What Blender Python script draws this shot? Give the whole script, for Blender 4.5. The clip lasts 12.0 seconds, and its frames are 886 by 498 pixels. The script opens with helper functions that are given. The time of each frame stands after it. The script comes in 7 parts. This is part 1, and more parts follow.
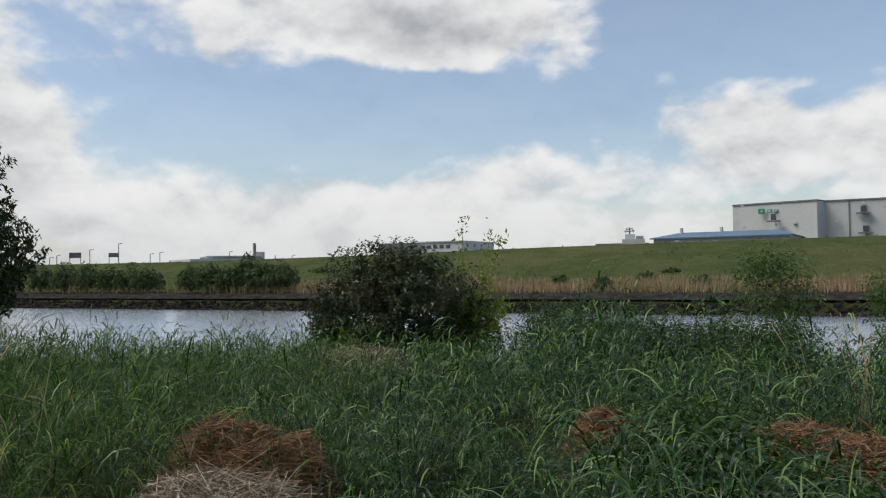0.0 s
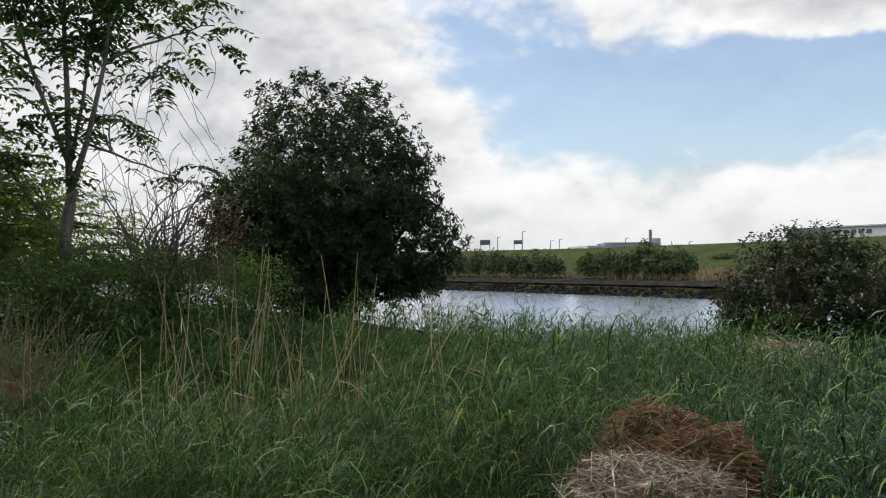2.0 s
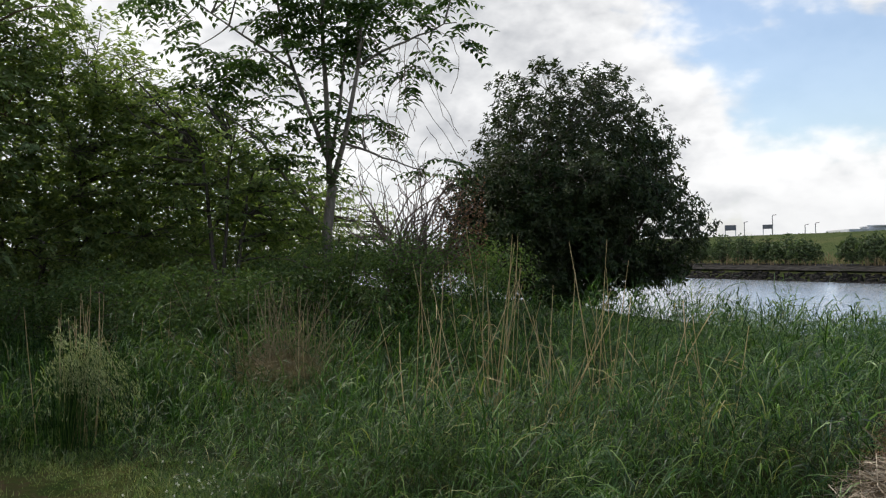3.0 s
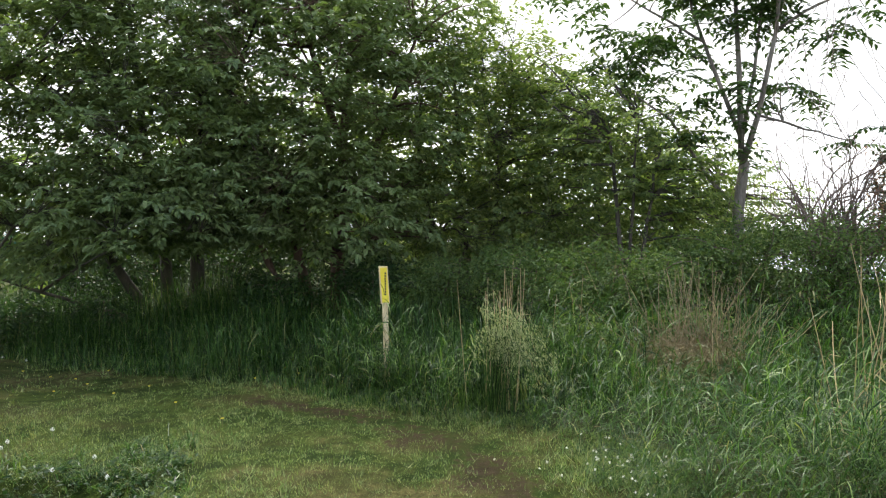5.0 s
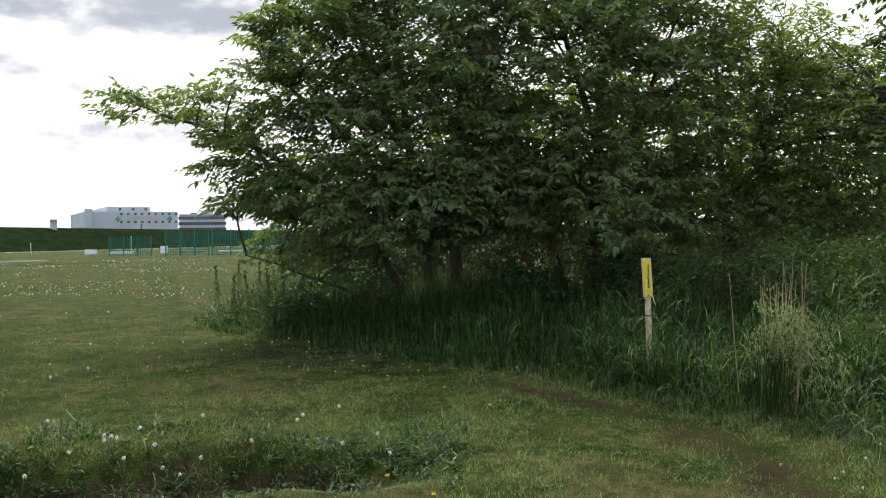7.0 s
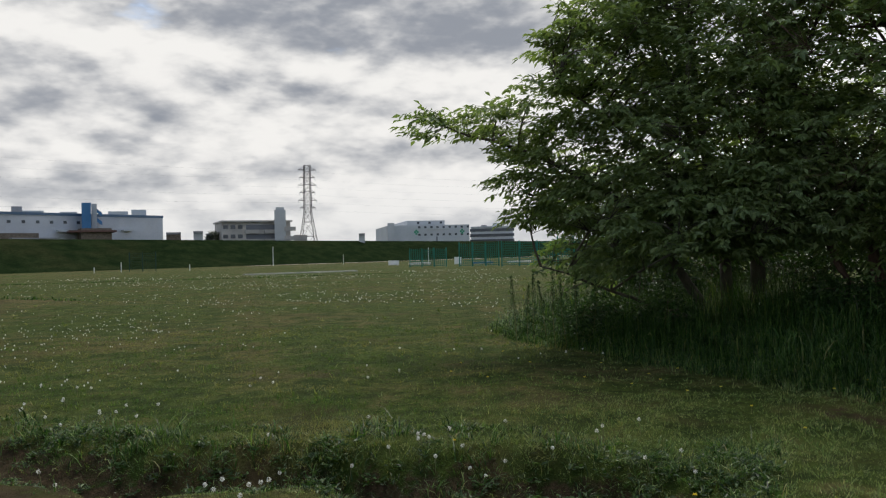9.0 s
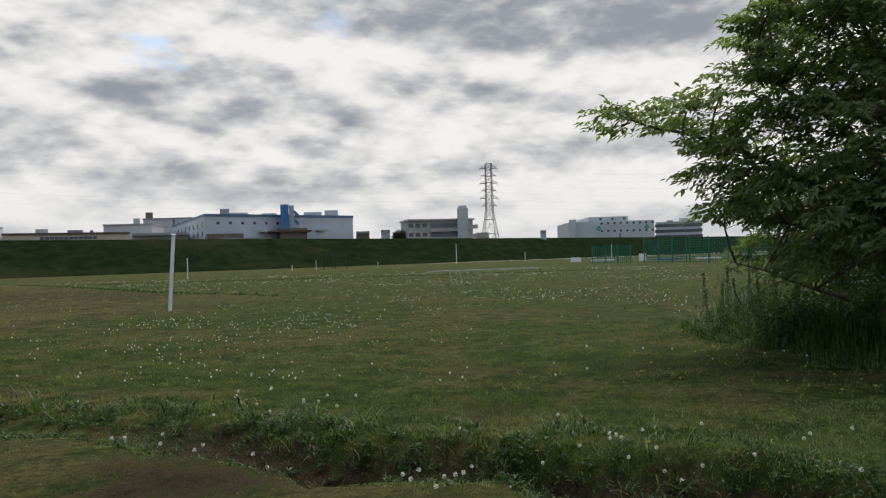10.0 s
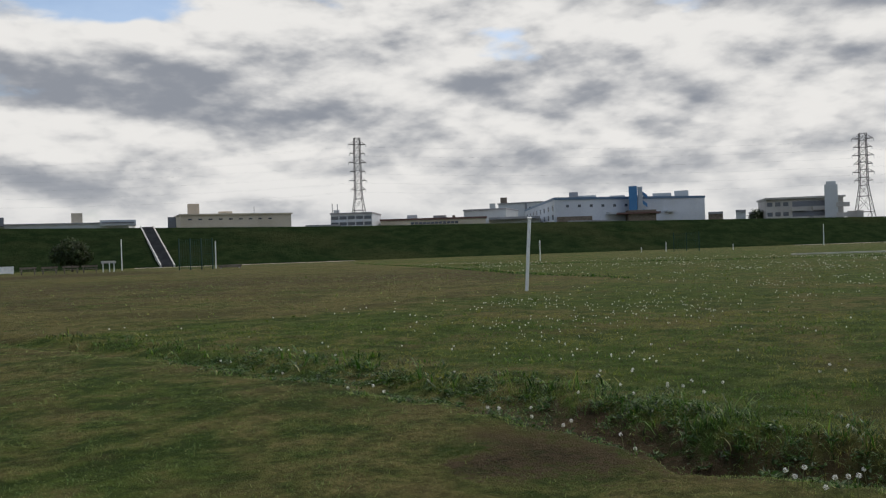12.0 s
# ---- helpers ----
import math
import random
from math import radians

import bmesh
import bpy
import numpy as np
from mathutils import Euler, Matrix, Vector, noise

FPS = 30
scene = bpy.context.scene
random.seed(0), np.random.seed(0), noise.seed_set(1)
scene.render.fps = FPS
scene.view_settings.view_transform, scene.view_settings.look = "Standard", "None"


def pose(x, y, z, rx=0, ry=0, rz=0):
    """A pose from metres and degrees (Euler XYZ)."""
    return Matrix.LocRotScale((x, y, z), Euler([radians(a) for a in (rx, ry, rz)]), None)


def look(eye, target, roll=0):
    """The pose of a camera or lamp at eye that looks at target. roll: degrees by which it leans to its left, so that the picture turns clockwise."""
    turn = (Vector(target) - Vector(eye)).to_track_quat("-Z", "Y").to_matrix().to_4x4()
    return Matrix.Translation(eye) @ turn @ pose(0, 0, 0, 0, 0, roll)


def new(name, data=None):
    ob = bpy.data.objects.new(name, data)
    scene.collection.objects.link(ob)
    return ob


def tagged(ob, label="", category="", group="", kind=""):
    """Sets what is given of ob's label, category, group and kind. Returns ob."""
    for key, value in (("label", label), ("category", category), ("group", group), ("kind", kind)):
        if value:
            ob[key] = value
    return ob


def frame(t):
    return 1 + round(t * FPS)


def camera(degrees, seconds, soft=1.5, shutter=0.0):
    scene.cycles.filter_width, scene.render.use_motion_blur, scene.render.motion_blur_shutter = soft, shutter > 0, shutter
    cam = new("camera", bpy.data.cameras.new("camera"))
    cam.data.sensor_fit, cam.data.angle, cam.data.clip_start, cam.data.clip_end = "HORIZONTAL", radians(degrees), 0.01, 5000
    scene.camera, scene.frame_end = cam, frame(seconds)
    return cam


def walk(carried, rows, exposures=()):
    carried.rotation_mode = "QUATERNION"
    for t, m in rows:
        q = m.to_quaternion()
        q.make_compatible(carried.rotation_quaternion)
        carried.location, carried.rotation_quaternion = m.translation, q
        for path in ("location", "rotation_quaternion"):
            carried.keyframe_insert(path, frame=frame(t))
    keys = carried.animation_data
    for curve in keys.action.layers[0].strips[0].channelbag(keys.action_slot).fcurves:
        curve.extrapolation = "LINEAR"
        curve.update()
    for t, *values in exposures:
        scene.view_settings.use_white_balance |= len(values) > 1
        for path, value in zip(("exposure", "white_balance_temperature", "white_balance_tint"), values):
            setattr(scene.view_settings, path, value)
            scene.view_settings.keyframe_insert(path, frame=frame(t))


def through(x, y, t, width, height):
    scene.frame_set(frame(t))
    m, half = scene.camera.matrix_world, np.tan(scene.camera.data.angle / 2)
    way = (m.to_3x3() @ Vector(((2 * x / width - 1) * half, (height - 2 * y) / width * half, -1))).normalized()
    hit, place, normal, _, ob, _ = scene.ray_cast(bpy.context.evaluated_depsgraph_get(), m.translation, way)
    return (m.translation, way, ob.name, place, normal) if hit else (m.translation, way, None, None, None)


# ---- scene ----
cam = camera(56.0, 12.0, soft=1.2)
PATH = [
    (0, (-0.016, -0.044, 1.508), (-0.19, 1.947, 1.559), -0.9),
    (0.5, (-0.059, -0.05, 1.51), (-0.446, 1.912, 1.557), -1.1),
    (1, (-0.087, -0.072, 1.514), (-0.681, 1.837, 1.558), -1.1),
    (1.5, (-0.129, -0.082, 1.51), (-0.952, 1.741, 1.545), -0.8),
    (2, (-0.171, -0.108, 1.508), (-1.222, 1.594, 1.539), -0.6),
    (2.5, (-0.217, -0.13, 1.504), (-1.506, 1.4, 1.53), -1.0),
    (3, (-0.239, -0.161, 1.502), (-1.721, 1.181, 1.515), -1.3),
    (3.5, (-0.269, -0.189, 1.5), (-1.916, 0.946, 1.501), -1.7),
    (3.7, (-0.279, -0.197, 1.507), (-1.981, 0.853, 1.502), -1.7),
    (5.3, (-0.404, -0.277, 1.5), (-2.357, 0.157, 1.481), -0.8),
    (5.5, (-0.415, -0.297, 1.502), (-2.38, 0.077, 1.483), -0.9),
    (6, (-0.426, -0.36, 1.492), (-2.412, -0.126, 1.477), -1.1),
    (6.5, (-0.438, -0.393, 1.481), (-2.435, -0.284, 1.458), -1.0),
    (6.7, (-0.432, -0.415, 1.486), (-2.431, -0.362, 1.459), -1.0),
    (8.3, (-0.407, -0.509, 1.494), (-2.355, -0.961, 1.492), -0.9),
    (8.5, (-0.411, -0.512, 1.491), (-2.344, -1.025, 1.489), -1.3),
    (9, (-0.372, -0.538, 1.496), (-2.245, -1.239, 1.507), -1.3),
    (9.2, (-0.361, -0.549, 1.497), (-2.2, -1.336, 1.515), -1.2),
    (9.5, (-0.348, -0.564, 1.5), (-2.131, -1.469, 1.516), -1.4),
    (10, (-0.336, -0.59, 1.5), (-2.014, -1.677, 1.515), -1.6),
    (10.5, (-0.305, -0.619, 1.499), (-1.85, -1.89, 1.513), -1.7),
    (11, (-0.293, -0.665, 1.495), (-1.674, -2.111, 1.502), -1.7),
    (11.5, (-0.278, -0.702, 1.498), (-1.497, -2.287, 1.498), -1.9),
    (12, (-0.262, -0.716, 1.492), (-1.365, -2.385, 1.489), -1.8),
]
EXPOSURES = [(0.0, -0.4), (1.5, -0.25), (2.5, -0.06), (3.7, 0.18), (5.3, 1.3), (5.6, 1.28), (6.0, 1.08), (6.7, 0.82), (8.3, -0.05), (9.0, -0.15), (10.5, -0.16), (11.5, -0.3), (12.0, -0.28)]
walk(cam, [(t, look(eye, target, roll)) for t, eye, target, roll in PATH], EXPOSURES)


# ---- light and sky ----
SUN_AZ, SUN_EL = 102.0, 54.0


def build_world():
    world = bpy.data.worlds.new("sky")
    scene.world = world
    world.use_nodes = True
    nt = world.node_tree
    nt.nodes.clear()
    N, L = nt.nodes, nt.links

    def put(sock, v):
        if isinstance(v, bpy.types.NodeSocket):
            L.new(v, sock)
        else:
            sock.default_value = v

    def m(op, a, b=0.0, c=0.0, clamp=False):
        n = N.new("ShaderNodeMath")
        n.operation, n.use_clamp = op, clamp
        put(n.inputs[0], a), put(n.inputs[1], b), put(n.inputs[2], c)
        return n.outputs[0]

    def ramp(v, lo, hi):
        n = N.new("ShaderNodeMapRange")
        n.interpolation_type = "SMOOTHSTEP"
        put(n.inputs[0], v)
        n.inputs[1].default_value, n.inputs[2].default_value = lo, hi
        return n.outputs[0]

    def mix(f, a, b):
        n = N.new("ShaderNodeMix")
        n.data_type = "RGBA"
        put(n.inputs[0], f), put(n.inputs[6], a), put(n.inputs[7], b)
        return n.outputs[2]

    tc = N.new("ShaderNodeTexCoord")
    sep = N.new("ShaderNodeSeparateXYZ")
    L.new(tc.outputs["Generated"], sep.inputs[0])
    x, y, z = sep.outputs
    az = m("MULTIPLY", m("ARCTAN2", m("MULTIPLY", x, -1.0), y), 57.2958)
    el = m("MULTIPLY", m("ARCSINE", z), 57.2958)
    back = ramp(az, 70.0, 108.0)
    flat = m("MAXIMUM", m("POWER", m("ADD", m("MULTIPLY", x, x), m("MULTIPLY", y, y)), 0.5), 0.02)

    def round_the_sky(shift):
        """Bearing and height as a place on a drum, so that clouds keep their breadth and height down to the horizon."""
        c = N.new("ShaderNodeCombineXYZ")
        put(c.inputs[0], m("DIVIDE", x, flat)), put(c.inputs[1], m("DIVIDE", y, flat))
        put(c.inputs[2], m("MULTIPLY", m("ADD", el, shift), m("MULTIPLY_ADD", back, 0.7 / 57.3, 1.7 / 57.3)))
        return c

    com = round_the_sky(0.0)

    def cloud_noise(scale, detail, rough, offset, distortion=0.0, where=None):
        add = N.new("ShaderNodeVectorMath")
        add.operation = "ADD"
        L.new((where or com).outputs[0], add.inputs[0])
        add.inputs[1].default_value = offset
        n = N.new("ShaderNodeTexNoise")
        L.new(add.outputs[0], n.inputs["Vector"])
        n.inputs["Scale"].default_value, n.inputs["Detail"].default_value = scale, detail
        n.inputs["Roughness"].default_value, n.inputs["Distortion"].default_value = rough, distortion
        return n.outputs["Fac"]

    def puffs(where):
        """Round heads of cumulus, roughened by a finer noise."""
        wob = N.new("ShaderNodeTexNoise")
        L.new(where.outputs[0], wob.inputs["Vector"])
        wob.inputs["Scale"].default_value, wob.inputs["Detail"].default_value = 9.0, 4.0
        add = N.new("ShaderNodeVectorMath")
        add.operation = "MULTIPLY_ADD"
        L.new(wob.outputs["Color"], add.inputs[0])
        add.inputs[1].default_value = (0.16, 0.16, 0.16)
        L.new(where.outputs[0], add.inputs[2])
        v = N.new("ShaderNodeTexVoronoi")
        v.feature = "SMOOTH_F1"
        L.new(add.outputs[0], v.inputs["Vector"])
        v.inputs["Scale"].default_value, v.inputs["Detail"].default_value, v.inputs["Roughness"].default_value = 5.5, 3.0, 0.55
        v.inputs["Smoothness"].default_value = 0.35
        return v.outputs["Distance"]

    com_up = round_the_sky(1.3)
    n1 = m("MULTIPLY_ADD", m("SUBTRACT", 0.42, puffs(com)), 0.22, cloud_noise(4.2, 8.0, 0.54, (3.1, 7.7, 0.0)))
    n1_up = m("MULTIPLY_ADD", m("SUBTRACT", 0.42, puffs(com_up)), 0.22, cloud_noise(4.2, 6.0, 0.54, (3.1, 7.7, 0.0), 0.0, com_up))
    n2 = cloud_noise(5.0, 6.0, 0.55, (11.0, 2.0, 5.0))
    n3 = cloud_noise(11.0, 6.0, 0.58, (1.0, 9.0, 2.0))
    # the warped bearings give the large clouds a ragged outline
    waz = m("ADD", az, m("MULTIPLY", m("SUBTRACT", cloud_noise(5.0, 2.5, 0.5, (9.0, 4.0, 7.0)), 0.5), 16.0))
    wel = m("ADD", el, m("MULTIPLY", m("SUBTRACT", cloud_noise(7.0, 2.5, 0.5, (1.0, 4.0, 2.0)), 0.5), 7.0))

    def blobs(rows):
        total = 0.0
        for a, e, sa, se, w in rows:
            d = m("ADD", m("POWER", m("DIVIDE", m("SUBTRACT", waz, a), sa), 2.0), m("POWER", m("DIVIDE", m("SUBTRACT", wel, e), se), 2.0))
            total = m("MULTIPLY_ADD", m("EXPONENT", m("MULTIPLY", d, -1.0)), w, total)
        return total

    cover = blobs([(7, 17.6, 11.5, 4.2, 0.70), (-21, 8.5, 13, 4.2, 0.5), (-4, 5.5, 12, 3.2, 0.4), (14, 3.5, 14, 3.0, 0.35),
                   (9, 11.0, 13, 2.6, -0.40), (-15, 14.5, 10, 2.4, -0.45), (31, 13.5, 5, 3.0, -0.22), (38, 9, 12, 6, 0.3),
                   (112, 20, 62, 40, 0.72), (-90, 25, 60, 30, 0.3), (141, 13.6, 4, 1.2, -0.55), (167, 16.4, 4, 1.2, -0.6), (164, 5, 24, 7, 0.45), (70, 14, 34, 20, 0.35)])
    dark = blobs([(5, 16.2, 9, 2.0, 0.55), (-24, 6.0, 10, 1.6, 0.2), (-17, 7.0, 14, 3.0, 0.12), (16, 5.5, 7, 1.2, 0.3), (43, 15, 8, 3.0, 0.3), (119, 16.6, 17, 2.6, 0.75),
                  (166, 10.6, 12, 2.0, 0.8), (141, 9.6, 3.4, 1.3, 0.6), (130, 9.3, 4.5, 1.2, 0.55), (117, 10, 6, 1.8, 0.45), (152, 6.3, 7, 0.9, 0.3),
                  (44, 14, 26, 10, 0.26), (50, 6, 14, 6, 0.3), (125, 30, 50, 9, 0.35), (88, 17, 10, 3, 0.2), (140, 12, 48, 16, 0.12)])
    density = m("ADD", m("MULTIPLY", m("SUBTRACT", n1, 0.5), 1.5), m("ADD", cover, 0.52))
    alpha = ramp(density, 0.46, 0.72)
    body = m("MULTIPLY", ramp(density, 0.62, 1.25), m("MULTIPLY_ADD", back, -0.12, 0.30))
    under = m("MULTIPLY", m("SUBTRACT", n1_up, n1), m("MULTIPLY_ADD", back, 2.2, 3.6))
    lump = m("MULTIPLY", m("ADD", m("MULTIPLY", m("SUBTRACT", n2, 0.5), 1.5), m("MULTIPLY", m("SUBTRACT", n3, 0.5), 1.4)), m("MULTIPLY_ADD", back, 0.25, 0.4))
    thick = m("ADD", m("MULTIPLY", dark, m("MULTIPLY_ADD", back, 0.55, 1.0)), m("ADD", m("ADD", body, under), lump))
    grey = ramp(thick, -0.35, 1.7)
    white = mix(back, (1.12, 1.12, 1.12, 1), (1.0, 0.983, 0.955, 1))
    cloud = mix(grey, white, (0.33, 0.355, 0.405, 1))
    low = m("SUBTRACT", 1.0, ramp(el, 0.0, 7.0))
    cloud = mix(m("MULTIPLY", low, 0.48), cloud, (0.78, 0.79, 0.80, 1))

    sky = N.new("ShaderNodeTexSky")
    sky.sky_type, sky.sun_disc = "NISHITA", False
    sky.sun_elevation, sky.sun_rotation = radians(SUN_EL), radians(-SUN_AZ)
    sky.air_density, sky.dust_density, sky.ozone_density = 1.0, 1.4, 1.2
    back_sky, back_cloud = N.new("ShaderNodeBackground"), N.new("ShaderNodeBackground")
    L.new(sky.outputs[0], back_sky.inputs[0])
    back_sky.inputs[1].default_value = 0.18
    put(back_cloud.inputs[0], cloud)
    back_cloud.inputs[1].default_value = 1.0
    ms = N.new("ShaderNodeMixShader")
    haze = m("MAXIMUM", m("MULTIPLY_ADD", alpha, 0.88, 0.12), m("MULTIPLY", low, 0.85))
    put(ms.inputs[0], haze)
    L.new(back_sky.outputs[0], ms.inputs[1]), L.new(back_cloud.outputs[0], ms.inputs[2])
    out = N.new("ShaderNodeOutputWorld")
    L.new(ms.outputs[0], out.inputs[0])


build_world()
sun = new("sun", bpy.data.lights.new("sun", "SUN"))
sun.data.energy, sun.data.angle, sun.data.color = 4.0, radians(34), (1.0, 0.95, 0.86)
_a, _e = radians(SUN_AZ), radians(SUN_EL)
_s = Vector((-math.sin(_a) * math.cos(_e), math.cos(_a) * math.cos(_e), math.sin(_e)))
sun.matrix_world = look(_s * 60, (0, 0, 0))


# ---- materials ----
class Nodes:
    """A material's node tree with short ways to write it."""

    def __init__(self, name):
        self.mat = bpy.data.materials.new(name)
        self.mat.use_nodes = True
        self.t = self.mat.node_tree
        self.t.nodes.clear()
        self.out = self.t.nodes.new("ShaderNodeOutputMaterial")
        self.pos = None

    def node(self, kind):
        return self.t.nodes.new(kind)

    def put(self, sock, v):
        if isinstance(v, bpy.types.NodeSocket):
            self.t.links.new(v, sock)
        else:
            sock.default_value = v

    def place(self):
        if self.pos is None:
            self.pos = self.node("ShaderNodeNewGeometry")
        return self.pos.outputs["Position"]

    def island(self):
        self.place()
        return self.pos.outputs["Random Per Island"]

    def noise(self, scale, detail=4.0, rough=0.55, stretch=None, distortion=0.0):
        v = self.place()
        if stretch:
            mp = self.node("ShaderNodeMapping")
            self.put(mp.inputs[0], v)
            mp.inputs["Scale"].default_value = stretch
            v = mp.outputs[0]
        n = self.node("ShaderNodeTexNoise")
        self.put(n.inputs["Vector"], v)
        n.inputs["Scale"].default_value, n.inputs["Detail"].default_value = scale, detail
        n.inputs["Roughness"].default_value, n.inputs["Distortion"].default_value = rough, distortion
        return n.outputs["Fac"]

    def math(self, op, a, b=0.0, clamp=False):
        n = self.node("ShaderNodeMath")
        n.operation, n.use_clamp = op, clamp
        self.put(n.inputs[0], a), self.put(n.inputs[1], b)
        return n.outputs[0]

    def step(self, v, lo, hi):
        n = self.node("ShaderNodeMapRange")
        n.interpolation_type = "SMOOTHSTEP"
        self.put(n.inputs[0], v)
        n.inputs[1].default_value, n.inputs[2].default_value = lo, hi
        return n.outputs[0]

    def mix(self, f, a, b):
        n = self.node("ShaderNodeMix")
        n.data_type = "RGBA"
        self.put(n.inputs[0], f)
        self.put(n.inputs[6], (*a, 1) if isinstance(a, tuple) and len(a) == 3 else a)
        self.put(n.inputs[7], (*b, 1) if isinstance(b, tuple) and len(b) == 3 else b)
        return n.outputs[2]

    def ramp(self, v, stops):
        n = self.node("ShaderNodeValToRGB")
        self.put(n.inputs[0], v)
        e = n.color_ramp.elements
        while len(e) < len(stops):
            e.new(0.5)
        for el, (p, c) in zip(e, stops):
            el.position, el.color = p, (*c, 1)
        return n.outputs[0]

    def bump(self, height, strength=0.3, distance=0.02):
        n = self.node("ShaderNodeBump")
        self.put(n.inputs["Height"], height)
        n.inputs["Strength"].default_value, n.inputs["Distance"].default_value = strength, distance
        return n.outputs[0]

    def bsdf(self, color, rough=0.7, metal=0.0, normal=None, spec=0.5):
        n = self.node("ShaderNodeBsdfPrincipled")
        self.put(n.inputs["Base Color"], (*color, 1) if isinstance(color, tuple) and len(color) == 3 else color)
        self.put(n.inputs["Roughness"], rough)
        n.inputs["Metallic"].default_value = metal
        n.inputs["Specular IOR Level"].default_value = spec
        if normal is not None:
            self.put(n.inputs["Normal"], normal)
        return n.outputs[0]

    def done(self, shader):
        self.t.links.new(shader, self.out.inputs[0])
        return self.mat


def leafy(name, stops, through=0.35, rough=0.45, patch=None, spec=0.4, tint=(1.15, 1.25, 0.6), spots=None):
    """Leaves and blades: colour from leaf to leaf, larger patches, light through the leaf."""
    n = Nodes(name)
    col = n.ramp(n.island(), stops)
    if patch:
        scale, other, amount = patch
        col = n.mix(n.math("MULTIPLY", n.step(n.noise(scale, 3.0), 0.42, 0.66), amount), col, other)
    if spots:
        scale, other, amount = spots
        col = n.mix(n.math("MULTIPLY", n.step(n.noise(scale, 2.0), 0.48, 0.64), amount), col, other)
    surf = n.bsdf(col, rough, spec=spec)
    tr = n.node("ShaderNodeBsdfTranslucent")
    mul = n.node("ShaderNodeVectorMath")
    mul.operation = "MULTIPLY"
    n.put(mul.inputs[0], col)
    mul.inputs[1].default_value = tint
    n.put(tr.inputs[0], mul.outputs[0])
    ms = n.node("ShaderNodeMixShader")
    ms.inputs[0].default_value = through
    n.put(ms.inputs[1], surf), n.put(ms.inputs[2], tr.outputs[0])
    return n.done(ms.outputs[0])


def rough_mat(name, a, b, scale=3.0, fine=40.0, rough=0.75, metal=0.0, bump=0.25, stretch=None, spec=0.4, dirt=None):
    """Paint, wood, stone, bark: two scales of colour and a fine relief."""
    n = Nodes(name)
    big, small = n.noise(scale, 4.0, stretch=stretch), n.noise(fine, 5.0, stretch=stretch)
    f = n.math("ADD", n.math("MULTIPLY", big, 0.65), n.math("MULTIPLY", small, 0.35))
    col = n.mix(n.step(f, 0.36, 0.64), a, b)
    if dirt:
        col = n.mix(n.math("MULTIPLY", n.step(n.noise(scale * 2.3, 6.0, 0.65, stretch=(1, 1, 0.25)), 0.5, 0.75), 0.55), col, dirt)
    r = n.math("ADD", n.math("MULTIPLY", small, 0.25), rough - 0.12, clamp=True)
    return n.done(n.bsdf(col, r, metal, n.bump(small, bump, 0.4 / fine), spec))


M = {}
# ramp ends also paint glints (pale blades) and shaded depths (near-black blades)
M["blade"] = leafy("grass_blade", [(0.0, (0.005, 0.016, 0.004)), (0.45, (0.022, 0.058, 0.012)), (0.78, (0.066, 0.136, 0.030)), (0.96, (0.18, 0.255, 0.075)), (1.0, (0.30, 0.25, 0.12))],
                   0.36, 0.40, (0.35, (0.042, 0.092, 0.020), 0.3), 0.18, tint=(1.05, 1.2, 0.55))
M["blade_broad"] = leafy("broad_blade", [(0.0, (0.002, 0.010, 0.003)), (0.48, (0.011, 0.040, 0.010)), (0.76, (0.042, 0.104, 0.026)), (1.0, (0.24, 0.36, 0.13))], 0.34, 0.30, None, 0.28)
M["lawn"] = leafy("lawn_blade", [(0.0, (0.048, 0.092, 0.031)), (0.5, (0.125, 0.192, 0.074)), (0.85, (0.235, 0.29, 0.138)), (1.0, (0.40, 0.39, 0.22))],
                  0.42, 0.5, (1.1, (0.19, 0.195, 0.090), 0.4), 0.06, spots=(16.0, (0.22, 0.23, 0.085), 0.35))
M["meadow"] = leafy("meadow_blade", [(0.0, (0.016, 0.044, 0.010)), (0.5, (0.052, 0.108, 0.024)), (0.85, (0.105, 0.175, 0.042)), (1.0, (0.24, 0.23, 0.08))],
                    0.42, 0.5, (0.6, (0.23, 0.20, 0.085), 0.75), 0.1)
M["dry"] = leafy("dry_stalk", [(0.0, (0.28, 0.20, 0.10)), (0.6, (0.46, 0.35, 0.18)), (1.0, (0.60, 0.49, 0.28))], 0.2, 0.55, tint=(1, 0.95, 0.8))
M["hay"] = leafy("hay", [(0.0, (0.050, 0.023, 0.011)), (0.5, (0.150, 0.074, 0.033)), (0.85, (0.27, 0.145, 0.066)), (1.0, (0.42, 0.26, 0.13))], 0.15, 0.6, tint=(1, 0.9, 0.7))
M["straw"] = leafy("straw", [(0.0, (0.10, 0.075, 0.05)), (0.6, (0.24, 0.19, 0.13)), (1.0, (0.55, 0.47, 0.36))], 0.12, 0.55, tint=(1, 0.95, 0.85))
M["oat"] = leafy("oat_head", [(0.0, (0.24, 0.28, 0.13)), (1.0, (0.46, 0.48, 0.28))], 0.35, 0.5)
M["clump_leaf"] = leafy("tree_leaf", [(0.0, (0.098, 0.142, 0.062)), (0.5, (0.158, 0.215, 0.090)), (1.0, (0.21, 0.265, 0.12))], 0.40, 0.42, (0.8, (0.15, 0.20, 0.065), 0.5), tint=(1.3, 1.4, 0.6))
M["dark_leaf"] = leafy("evergreen_leaf", [(0.0, (0.018, 0.033, 0.013)), (0.6, (0.036, 0.060, 0.021)), (1.0, (0.066, 0.084, 0.032))], 0.2, 0.45, (0.9, (0.042, 0.038, 0.020), 0.4), 0.25)
